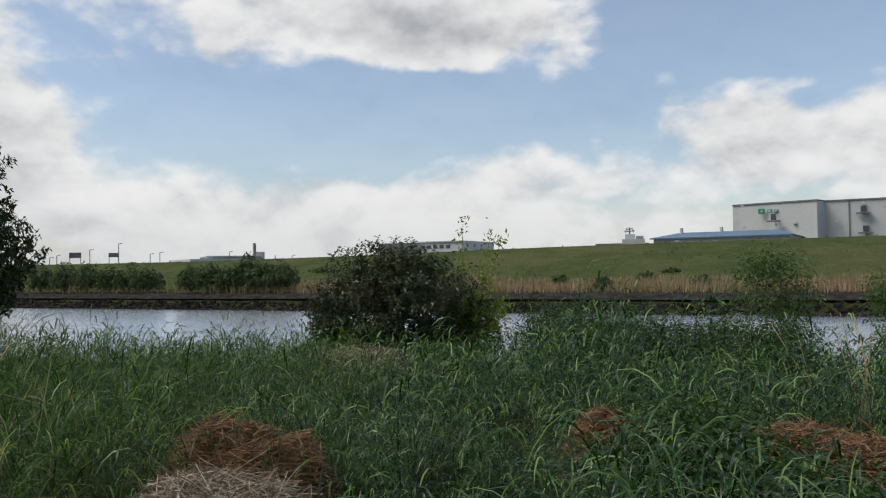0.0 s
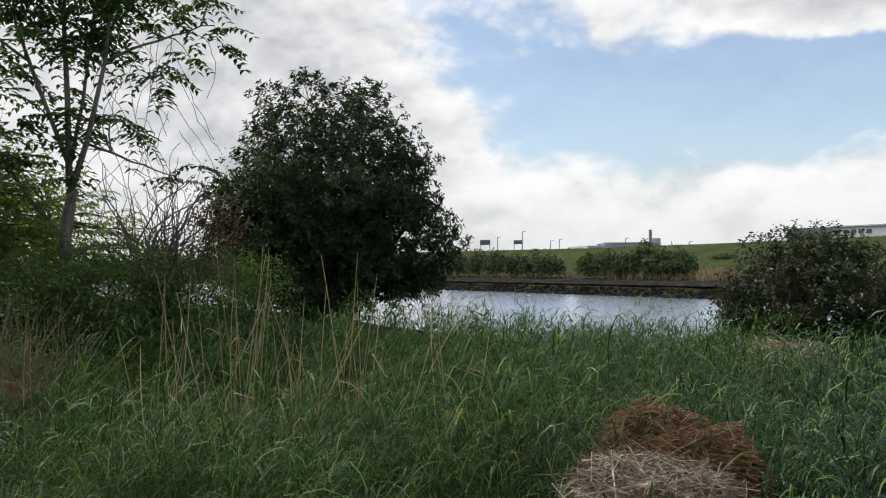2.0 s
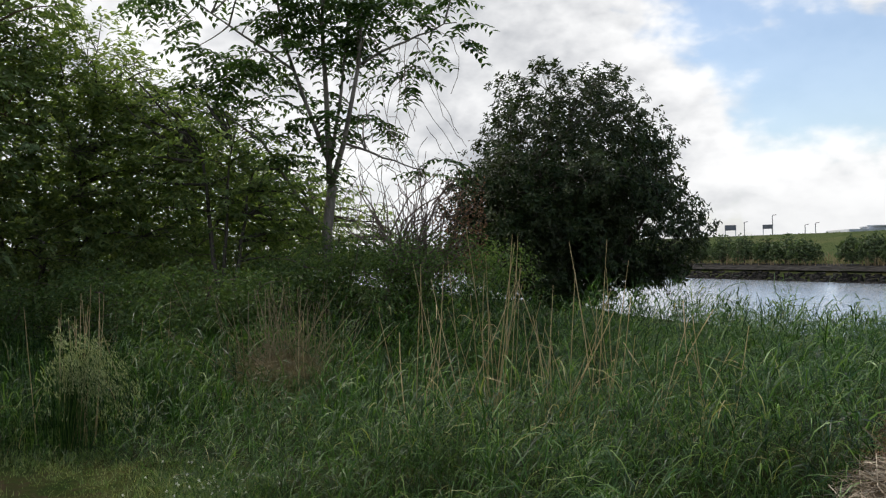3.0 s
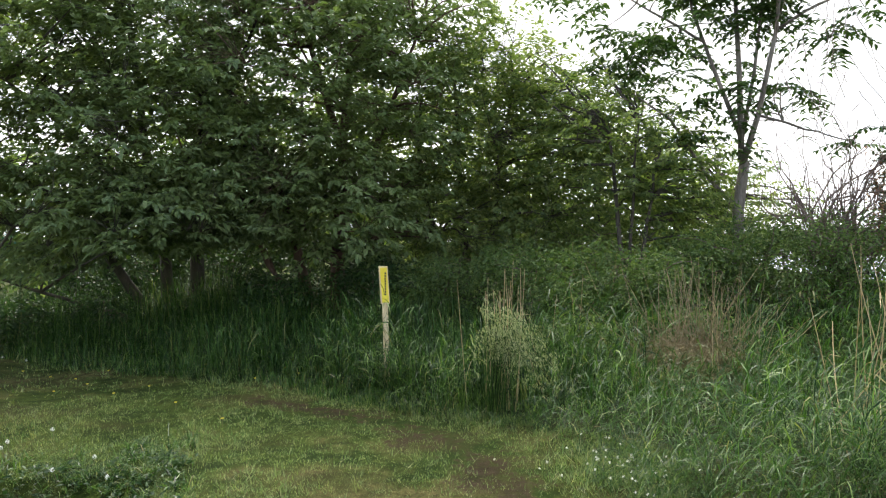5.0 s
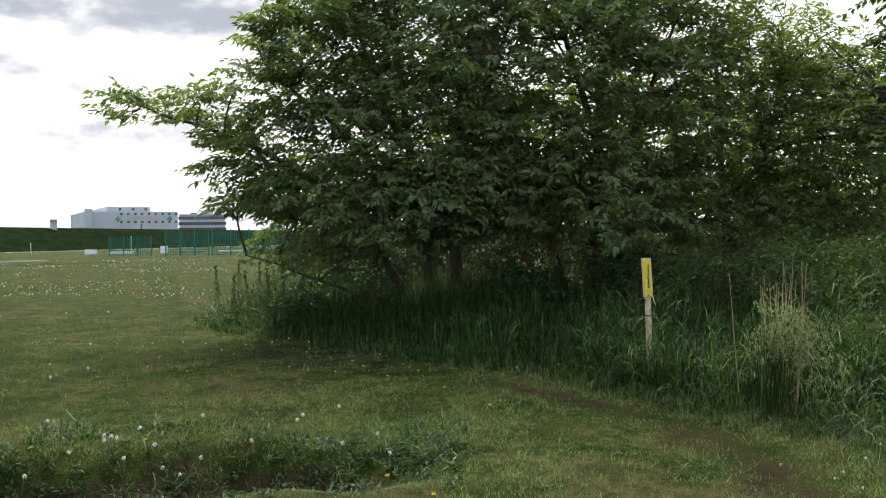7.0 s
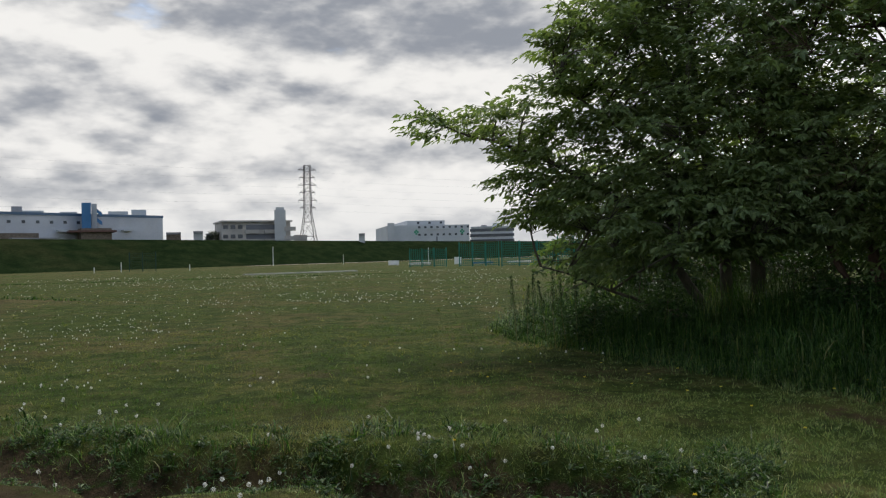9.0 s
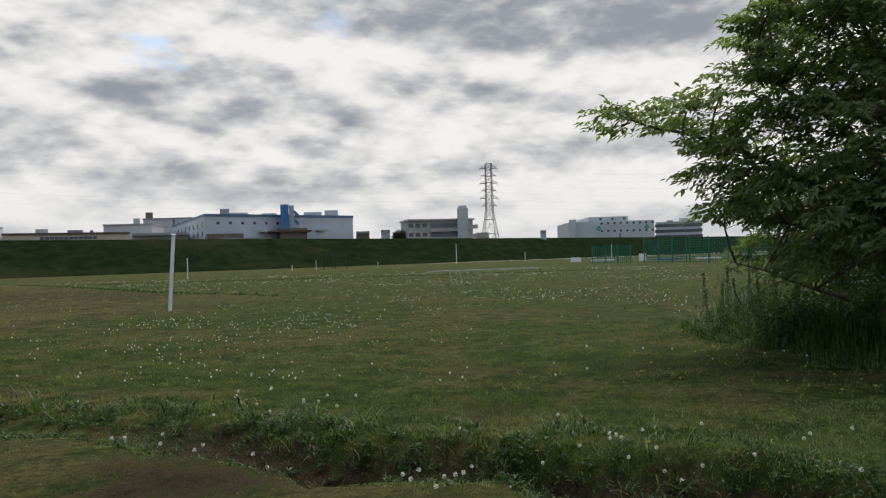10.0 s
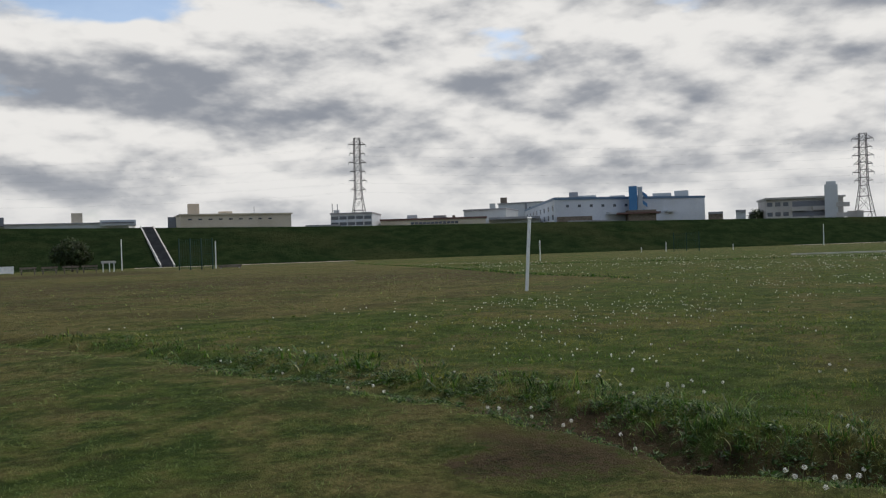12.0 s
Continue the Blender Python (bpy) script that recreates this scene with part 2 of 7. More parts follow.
M["slender_leaf"] = leafy("leaflet", [(0.0, (0.034, 0.070, 0.020)), (0.6, (0.062, 0.115, 0.030)), (1.0, (0.10, 0.155, 0.042))], 0.35, 0.45)
M["yellow_leaf"] = leafy("young_leaf", [(0.0, (0.09, 0.14, 0.025)), (0.6, (0.17, 0.22, 0.04)), (1.0, (0.26, 0.29, 0.07))], 0.42, 0.45)
M["bush_leaf"] = leafy("bush_leaf", [(0.0, (0.011, 0.026, 0.009)), (0.55, (0.025, 0.052, 0.015)), (0.9, (0.050, 0.072, 0.024)), (1.0, (0.11, 0.08, 0.04))],
                       0.25, 0.42, (1.1, (0.075, 0.062, 0.030), 0.55), 0.4)
M["thicket_leaf"] = leafy("thicket_leaf", [(0.0, (0.050, 0.082, 0.036)), (0.6, (0.095, 0.145, 0.062)), (1.0, (0.15, 0.20, 0.085))], 0.5, 0.5)
M["far_leaf"] = leafy("bank_leaf", [(0.0, (0.042, 0.070, 0.030)), (1.0, (0.098, 0.135, 0.060))], 0.3, 0.6)
M["under_leaf"] = leafy("undergrowth_leaf", [(0.0, (0.090, 0.135, 0.052)), (0.6, (0.17, 0.225, 0.085)), (1.0, (0.25, 0.29, 0.12))], 0.55, 0.5, tint=(1.3, 1.4, 0.6))
M["vine_leaf"] = leafy("vine_leaf", [(0.0, (0.055, 0.100, 0.030)), (0.6, (0.110, 0.170, 0.052)), (1.0, (0.18, 0.24, 0.080))], 0.5, 0.5)
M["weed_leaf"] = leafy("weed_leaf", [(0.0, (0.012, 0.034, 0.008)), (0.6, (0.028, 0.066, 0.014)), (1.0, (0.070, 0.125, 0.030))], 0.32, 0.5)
M["reed"] = leafy("reed", [(0.0, (0.20, 0.14, 0.085)), (0.6, (0.30, 0.215, 0.13)), (1.0, (0.40, 0.30, 0.19))], 0.2, 0.7, (0.08, (0.22, 0.20, 0.09), 0.6), tint=(1, 0.95, 0.8))
M["bark"] = rough_mat("bark", (0.045, 0.038, 0.031), (0.105, 0.088, 0.070), 5.0, 45.0, 0.85, bump=0.8, stretch=(1, 1, 0.3))
M["bark_grey"] = rough_mat("grey_bark", (0.12, 0.10, 0.082), (0.24, 0.21, 0.175), 5.0, 45.0, 0.85, bump=0.8, stretch=(1, 1, 0.3))
M["bark_red"] = rough_mat("reddish_bark", (0.075, 0.045, 0.032), (0.15, 0.095, 0.07), 6.0, 45.0, 0.85, bump=0.7, stretch=(1, 1, 0.3))
M["twig"] = rough_mat("dry_twig", (0.10, 0.07, 0.055), (0.20, 0.15, 0.12), 6.0, 60.0, 0.85)
M["seed"] = leafy("seed_head", [(0.0, (0.62, 0.62, 0.58)), (1.0, (0.85, 0.85, 0.80))], 0.45, 0.8, tint=(1, 1, 1))
M["seed_core"] = rough_mat("seed_core", (0.20, 0.19, 0.12), (0.34, 0.32, 0.22), 60, 400)
M["petal"] = leafy("yellow_petal", [(0.0, (0.75, 0.58, 0.05)), (1.0, (0.85, 0.72, 0.12))], 0.3, 0.6, tint=(1, 1, 0.7))
M["clover"] = leafy("clover_flower", [(0.0, (0.62, 0.62, 0.52)), (1.0, (0.85, 0.85, 0.78))], 0.3, 0.7, tint=(1, 1, 0.9))
M["stem"] = leafy("stem", [(0.0, (0.07, 0.09, 0.03)), (1.0, (0.17, 0.16, 0.07))], 0.2, 0.5)
M["white_paint"] = rough_mat("white_paint", (0.70, 0.70, 0.68), (0.80, 0.80, 0.78), 4.0, 60.0, 0.5, dirt=(0.45, 0.42, 0.36))
M["sign_yellow"] = rough_mat("yellow_paint", (0.72, 0.56, 0.03), (0.80, 0.66, 0.06), 6.0, 80.0, 0.5)
M["stake_wood"] = rough_mat("pale_wood", (0.55, 0.42, 0.24), (0.70, 0.56, 0.36), 9.0, 70.0, 0.7, stretch=(4, 4, 0.6))
M["ink"] = rough_mat("black_ink", (0.02, 0.02, 0.02), (0.04, 0.04, 0.035), 20, 200, 0.6)
M["rock"] = rough_mat("bank_stone", (0.012, 0.0115, 0.0105), (0.042, 0.039, 0.036), 1.2, 12.0, 0.95, bump=0.7, spec=0.05)
M["concrete"] = rough_mat("concrete", (0.34, 0.33, 0.31), (0.46, 0.45, 0.42), 1.0, 14.0, 0.85, dirt=(0.2, 0.19, 0.17))
M["asphalt"] = rough_mat("asphalt", (0.045, 0.045, 0.048), (0.07, 0.07, 0.07), 1.0, 30.0, 0.9)
M["gravel"] = rough_mat("gravel", (0.36, 0.34, 0.30), (0.50, 0.47, 0.42), 0.8, 25.0, 0.9)
M["wall_white"] = rough_mat("white_cladding", (0.42, 0.445, 0.48), (0.50, 0.525, 0.56), 0.15, 3.0, 0.6, dirt=(0.48, 0.48, 0.47))
M["wall_grey"] = rough_mat("grey_cladding", (0.40, 0.42, 0.43), (0.46, 0.48, 0.49), 0.15, 3.0, 0.55, dirt=(0.36, 0.37, 0.37))
M["wall_dark"] = rough_mat("dark_cladding", (0.13, 0.14, 0.16), (0.17, 0.18, 0.20), 0.3, 3.0, 0.6)
M["wall_beige"] = rough_mat("beige_render", (0.44, 0.38, 0.30), (0.52, 0.46, 0.37), 0.2, 3.0, 0.8, dirt=(0.36, 0.32, 0.26))
M["wall_apartment"] = rough_mat("apartment_render", (0.38, 0.36, 0.33), (0.46, 0.44, 0.41), 0.25, 4.0, 0.8, dirt=(0.28, 0.26, 0.24))
M["roof_blue"] = rough_mat("blue_metal", (0.08, 0.135, 0.205), (0.11, 0.17, 0.25), 0.3, 5.0, 0.5)
M["blue"] = rough_mat("blue_paint", (0.035, 0.14, 0.30), (0.05, 0.175, 0.36), 0.4, 5.0, 0.5)
M["roof_grey"] = rough_mat("grey_roof", (0.22, 0.22, 0.23), (0.30, 0.30, 0.31), 0.3, 5.0, 0.7)
M["roof_red"] = rough_mat("red_brown_roof", (0.10, 0.052, 0.042), (0.15, 0.085, 0.07), 0.4, 5.0, 0.7)
M["window"] = rough_mat("window_glass", (0.035, 0.045, 0.06), (0.06, 0.07, 0.09), 0.5, 4.0, 0.22, spec=0.8)
M["green_paint"] = rough_mat("green_paint", (0.02, 0.22, 0.12), (0.03, 0.28, 0.16), 0.8, 9.0, 0.5)
M["steel"] = rough_mat("galvanised_steel", (0.20, 0.20, 0.21), (0.30, 0.30, 0.31), 0.6, 8.0, 0.55, 0.4)
M["steel_red"] = rough_mat("red_white_steel", (0.055, 0.05, 0.052), (0.095, 0.09, 0.092), 0.25, 6.0, 0.7, 0.0)
M["wood_dark"] = rough_mat("weathered_wood", (0.10, 0.08, 0.06), (0.18, 0.15, 0.12), 3.0, 40.0, 0.8)
M["net_green"] = rough_mat("green_net", (0.012, 0.13, 0.10), (0.02, 0.18, 0.14), 1.0, 20.0, 0.8)
M["net_dark"] = rough_mat("dark_green_net", (0.010, 0.035, 0.028), (0.016, 0.050, 0.040), 1.0, 20.0, 0.8)


def ground_material():
    n = Nodes("field_ground")
    at = n.node("ShaderNodeAttribute")
    at.attribute_name = "cover"
    sep = n.node("ShaderNodeSeparateColor")
    n.put(sep.inputs[0], at.outputs["Color"])
    dirt, dry, wild = sep.outputs
    big, mid, small, fine = n.noise(0.22, 5.0, 0.6), n.noise(1.6, 5.0, 0.6), n.noise(9.0, 6.0, 0.65), n.noise(60.0, 4.0, 0.7)
    green = n.mix(n.step(n.math("ADD", n.math("MULTIPLY", mid, 0.6), n.math("MULTIPLY", small, 0.4)), 0.40, 0.60), (0.020, 0.037, 0.006), (0.060, 0.086, 0.015))
    straw = n.mix(n.step(small, 0.35, 0.65), (0.058, 0.052, 0.018), (0.128, 0.112, 0.042))
    soil = n.mix(n.step(small, 0.35, 0.65), (0.024, 0.016, 0.010), (0.058, 0.040, 0.024))
    f_dry = n.math("ADD", n.math("MULTIPLY", dry, 1.25), n.math("SUBTRACT", n.math("ADD", n.math("MULTIPLY", big, 2.6), n.math("MULTIPLY", mid, 2.6)), 2.45))
    col = n.mix(n.step(f_dry, 0.0, 0.75), green, straw)
    f_dirt = n.math("ADD", dirt, n.math("MULTIPLY", n.math("SUBTRACT", n.math("ADD", mid, small), 1.0), 1.6))
    col = n.mix(n.step(f_dirt, 0.35, 0.65), col, soil)
    # wild: darker ground below the long grass and along the far bank
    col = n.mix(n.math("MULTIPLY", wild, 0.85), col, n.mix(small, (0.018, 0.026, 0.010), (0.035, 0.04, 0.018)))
    col = n.mix(n.math("MULTIPLY", n.step(fine, 0.42, 0.62), 0.5), col, (0.016, 0.023, 0.005))
    tuft = n.step(n.noise(3.3, 4.0, 0.6), 0.53, 0.66)
    col = n.mix(n.math("MULTIPLY", tuft, 0.55), col, (0.017, 0.024, 0.006))
    patch = n.step(n.noise(0.55, 4.0, 0.65), 0.52, 0.66)
    col = n.mix(n.math("MULTIPLY", patch, 0.55), col, (0.060, 0.047, 0.020))
    streak = n.math("MULTIPLY", n.step(n.noise(0.30, 6.0, 0.68, distortion=0.6), 0.50, 0.60), n.step(dry, 0.15, 0.38))
    col = n.mix(n.math("MULTIPLY", streak, 0.6), col, (0.030, 0.030, 0.011))
    h = n.math("ADD", n.math("MULTIPLY", small, 0.7), n.math("MULTIPLY", fine, 0.5))
    return n.done(n.bsdf(col, 0.92, normal=n.bump(h, 0.9, 0.08), spec=0.05))


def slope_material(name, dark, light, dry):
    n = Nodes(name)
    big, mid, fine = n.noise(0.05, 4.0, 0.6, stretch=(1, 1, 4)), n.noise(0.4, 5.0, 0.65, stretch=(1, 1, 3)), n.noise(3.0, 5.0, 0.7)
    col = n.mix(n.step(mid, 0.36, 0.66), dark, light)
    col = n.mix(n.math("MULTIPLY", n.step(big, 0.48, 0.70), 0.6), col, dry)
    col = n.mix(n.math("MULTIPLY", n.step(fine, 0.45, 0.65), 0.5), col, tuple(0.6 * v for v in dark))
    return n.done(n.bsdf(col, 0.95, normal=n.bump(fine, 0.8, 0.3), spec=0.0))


def water_material():
    n = Nodes("river_water")
    small, mid, big = n.noise(2.2, 4.0, 0.6, stretch=(1, 1.6, 1)), n.noise(0.5, 3.0), n.noise(0.06, 3.0, stretch=(0.5, 1.5, 1))
    calm = n.step(big, 0.45, 0.62)
    h = n.math("ADD", n.math("MULTIPLY", small, 0.5), n.math("MULTIPLY", mid, 0.8))
    h = n.math("MULTIPLY", h, n.math("ADD", n.math("MULTIPLY", calm, 0.75), 0.25))
    nor = n.bump(h, 0.2, 0.25)
    body = n.bsdf((0.20, 0.23, 0.24), 0.20, normal=nor, spec=0.9)
    gloss = n.node("ShaderNodeBsdfGlossy")
    gloss.inputs["Color"].default_value = (0.94, 0.95, 0.97, 1)
    gloss.inputs["Roughness"].default_value = 0.24
    n.put(gloss.inputs["Normal"], nor)
    ms = n.node("ShaderNodeMixShader")
    ms.inputs[0].default_value = 0.72
    n.put(ms.inputs[1], body), n.put(ms.inputs[2], gloss.outputs[0])
    return n.done(ms.outputs[0])


M["ground"] = ground_material()
# near slope's backlit shade and far slope's pale haze are put into the colours
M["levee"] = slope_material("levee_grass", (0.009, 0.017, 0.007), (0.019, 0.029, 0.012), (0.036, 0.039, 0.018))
M["levee_far_hazed"] = slope_material("far_levee_hazed_grass", (0.054, 0.072, 0.030), (0.080, 0.096, 0.041), (0.125, 0.112, 0.060))
M["water"] = water_material()


# ---- geometry helpers ----
EP, EQ = np.array([0.378, 0.926]), np.array([0.926, -0.378])  # across the river, along it
EYE = np.array([-0.3, -0.35])


def pol(az, d):
    """The place at a bearing (degrees to the left of +y) and a distance from the standpoint."""
    a = radians(az)
    return np.array([EYE[0] - d * math.sin(a), EYE[1] + d * math.cos(a)])


def rise(el, d):
    return 1.5 + d * math.tan(radians(el))


class Geo:
    """Collects vertices and faces of any size, then becomes one mesh."""

    def __init__(self):
        self.v, self.f, self.n = [], [], 0

    def add(self, v, f):
        v = np.asarray(v, float).reshape(-1, 3)
        f = np.asarray(f, int)
        self.f.append(f + self.n)
        self.v.append(v)
        self.n += len(v)
        return self

    def mesh(self, name, mat, origin=(0, 0, 0), smooth=False):
        v = np.concatenate(self.v) - np.asarray(origin, float)
        sizes = np.concatenate([np.full(len(f), f.shape[1]) for f in self.f])
        loops = np.concatenate([f.ravel() for f in self.f])
        me = bpy.data.meshes.new(name)
        me.vertices.add(len(v))
        me.vertices.foreach_set("co", v.astype(np.float32).ravel())
        me.loops.add(len(loops))
        me.loops.foreach_set("vertex_index", loops.astype(np.int32))
        me.polygons.add(len(sizes))
        me.polygons.foreach_set("loop_start", np.r_[0, np.cumsum(sizes)[:-1]].astype(np.int32))
        me.materials.append(mat)
        me.update(calc_edges=True)
        me.polygons.foreach_set("use_smooth", np.full(len(sizes), bool(smooth)))
        me.update()
        return me


def thing(name, label, category, at, group="", kind=""):
    """An empty at the thing's base, which its parts hang on."""
    ob = new(name)
    ob.empty_display_size = 0.2
    ob.location = at
    return tagged(ob, label, category, group, kind)


def part(name, geo, mat, parent, label="", smooth=False):
    """ONE mesh under a thing or part; the geometry is in world metres."""
    origin = np.zeros(3)
    p = parent
    while p is not None:
        origin += np.array(p.location)
        p = p.parent
    ob = new(name, geo.mesh(name, mat, origin, smooth))
    ob.parent = parent
    return tagged(ob, label)


def single(name, geo, mat, label, category, at=(0, 0, 0), group="", kind="", smooth=False):
    """A thing of one mesh."""
    ob = new(name, geo.mesh(name, mat, at, smooth))
    ob.location = at
    return tagged(ob, label, category, group, kind)


BOXF = np.array([[0, 3, 2, 1], [4, 5, 6, 7], [0, 1, 5, 4], [1, 2, 6, 5], [2, 3, 7, 6], [3, 0, 4, 7]])


def box(geo, a, b, depth, z0, z1, lift=0.0):
    """A box whose front runs from a to b on the plan, going depth metres back (away from the standpoint)."""
    a, b = np.array(a, float), np.array(b, float)
    u = (b - a) / np.linalg.norm(b - a)
    n = np.array([-u[1], u[0]])
    if n @ ((a + b) / 2 - EYE) < 0:
        n = -n
    a, b = a - n * lift, b - n * lift
    pts = [a, b, b + n * depth, a + n * depth]
    v = [(*p, z0) for p in pts] + [(*p, z1) for p in pts]
    return geo.add(v, BOXF)


def bar(geo, p, q, r, sides=4, r2=None):
    """A straight bar from p to q."""
    return tube(geo, np.array([p, q], float), np.array([r, r if r2 is None else r2]), sides)


def tube(geo, pts, radii, sides=5):
    """A tapered tube along a path, with closed ends."""
    pts = np.asarray(pts, float)
    k = len(pts)
    d = np.gradient(pts, axis=0)
    d /= np.linalg.norm(d, axis=1)[:, None] + 1e-9
    ref = np.where(np.abs(d[:, 2:3]) > 0.9, np.array([[1.0, 0, 0]]), np.array([[0, 0, 1.0]]))
    s = np.cross(d, ref)
    s /= np.linalg.norm(s, axis=1)[:, None] + 1e-9
    t = np.cross(d, s)
    ang = np.arange(sides) * 2 * np.pi / sides
    v = pts[:, None] + np.asarray(radii)[:, None, None] * (s[:, None] * np.cos(ang)[None, :, None] + t[:, None] * np.sin(ang)[None, :, None])
    i = np.arange(k - 1)[:, None] * sides
    j = np.arange(sides)[None]
    jn = (j + 1) % sides
    f = np.stack([i + j, i + jn, i + sides + jn, i + sides + j], -1).reshape(-1, 4)
    geo.add(v.reshape(-1, 3), f)
    geo.f.append(np.array([np.arange(sides)[::-1] + geo.n - k * sides]))
    geo.f.append(np.array([np.arange(sides) + geo.n - sides]))
    return geo


def unit(v):
    return v / (np.linalg.norm(v, axis=-1, keepdims=True) + 1e-9)


def leaves(geo, p, axis, normal, length, width, fold=0.18):
    """Many folded diamond leaves at once."""
    axis = unit(axis)
    side = unit(np.cross(axis, normal))
    nor = np.cross(side, axis)
    L, W = np.asarray(length)[:, None], np.asarray(width)[:, None]
    mid = p + axis * L * 0.45 + nor * W * fold
    v = np.stack([p, mid + side * W * 0.5, p + axis * L - nor * L * 0.12, mid - side * W * 0.5], 1)
    n = len(p)
    k = np.arange(n)[:, None] * 4
    f = np.concatenate([k + [[0, 1, 2]], k + [[0, 2, 3]]], 1).reshape(-1, 3)
    return geo.add(v.reshape(-1, 3), f)


def blades(geo, p, height, width, lean, turn, bend, segs=3):
    """Grass blades: narrow ribbons that start upright and bow over. lean: sideways reach as a part of the height."""
    n = len(p)
    d = np.stack([np.cos(turn), np.sin(turn), 0 * turn], 1)
    s = np.stack([-np.sin(turn), np.cos(turn), 0 * turn], 1)
    rows = []
    for k in range(segs + 1):
        t = k / segs
        out = lean * height * t ** bend
        up = height * (t - 0.42 * np.clip(lean, 0, 1.3) * t ** 3)
        c = p + d * out[:, None] + np.array([0, 0, 1.0]) * up[:, None]
        w = width * (1 - 0.75 * t ** 1.6)
        if k < segs:
            rows += [c - s * (w / 2)[:, None], c + s * (w / 2)[:, None]]
        else:
            rows += [c]
    v = np.stack(rows, 1)
    m = 2 * segs + 1
    base = np.arange(n)[:, None] * m
    f = []
    for k in range(segs - 1):
        f += [[2 * k, 2 * k + 1, 2 * k + 3], [2 * k, 2 * k + 3, 2 * k + 2]]
    f.append([2 * segs - 2, 2 * segs - 1, 2 * segs])
    f = np.concatenate([base + np.array([g]) for g in f], 1).reshape(-1, 3)
    return geo.add(v.reshape(-1, 3), f)


# ---- the lie of the land ----
EDGE_X = [-60, -40, -23.5, -15.6, -13.6, -10.7, -9.4, -8.2, -7.1, -6.1, -5.4, -4, -2.5, 0, 5, 20, 60]
EDGE_Y = [-17, -11, -6.9, -5.1, -3.7, -1.1, 0.4, 1.1, 1.8, 2.2, 2.3, 2.2, 1.9, 1.6, 1.0, -2, -15]
DITCH_Y = [-60, -30, -17.5, -14.4, -11.3, -7.5, -5.4, -4, -2, -0.6]
DITCH_X = [14, 2.5, -2.3, -3.5, -4.3, -5.1, -5.4, -5.55, -5.95, -5.8]


def soft(lo, hi, v):
    t = np.clip((v - lo) / (hi - lo), 0, 1)
    return t * t * (3 - 2 * t)


def wobble(x, y, s):
    return (np.sin(x * s + 1.3 * np.sin(y * s * 0.7)) + np.sin(y * s * 1.17 + 2.1 + 1.1 * np.sin(x * s * 0.53))) / 2


def edge_gap(x, y):
    return (y - np.interp(x, EDGE_X, EDGE_Y)) * 0.85 + 0.15 * wobble(x, y, 2.3)


def ditch(x, y):
    """How deep in the ditch, 0 to 1."""
    c = np.interp(y, DITCH_Y, DITCH_X) + 0.07 * np.sin(y * 2.1)
    return soft(0.7, 0.05, np.abs(x - c + 0.2 * wobble(x, y, 2.9) + 0.1 * wobble(x, y, 6.7))) * soft(-0.3, -1.6, y)


INFIELD_X, INFIELD_Y = [-90, -44, -34, -27, -25.5, -20.3, -17.4, -12.75, -6.4, -1.9, 20], [-180, -85, -51.9, -32.4, -24.6, -21.6, -21.5, -19.7, -18.9, -18.25, -15]


def field_zone(x, y):
    """0: mown ground before the ditch, 1: lush meadow behind it, 2: worn infield."""
    near = x > np.interp(y, DITCH_Y, DITCH_X) - 0.1
    worn = y < np.interp(x, INFIELD_X, INFIELD_Y)
    return np.where(worn, 2, np.where(near & (y < -0.6), 0, 1))


def land(x, y):
    x, y = np.asarray(x, float), np.asarray(y, float)
    p = 0.378 * x + 0.926 * y
    p = p + 0.5 * wobble(x, y, 0.35) * soft(6, 12, p) * soft(40, 20, p)
    z = np.interp(p, [-1e5, 1.5, 4.5, 8, 12.3, 13.8, 17, 57, 60.5, 63.2, 70, 1e5], [0, 0, 0.22, 0.12, -0.22, -0.9, -2.7, -2.7, -1.85, -0.75, -0.1, 0])
    near = soft(60, 25, np.hypot(x, y))
    z = z + near * (0.022 * wobble(x, y, 1.9) + 0.03 * wobble(x + 5, y, 0.7) + 0.008 * wobble(x, y + 3, 6.1))
    z = z + 0.45 * soft(0.6, 4.2, edge_gap(x, y)) * soft(-6.5, -10, x) * soft(7, 3, p) * soft(-45, -25, x)
    z = z - (0.42 - 0.30 * soft(-4.0, -7.5, y)) * ditch(x, y)
    return z


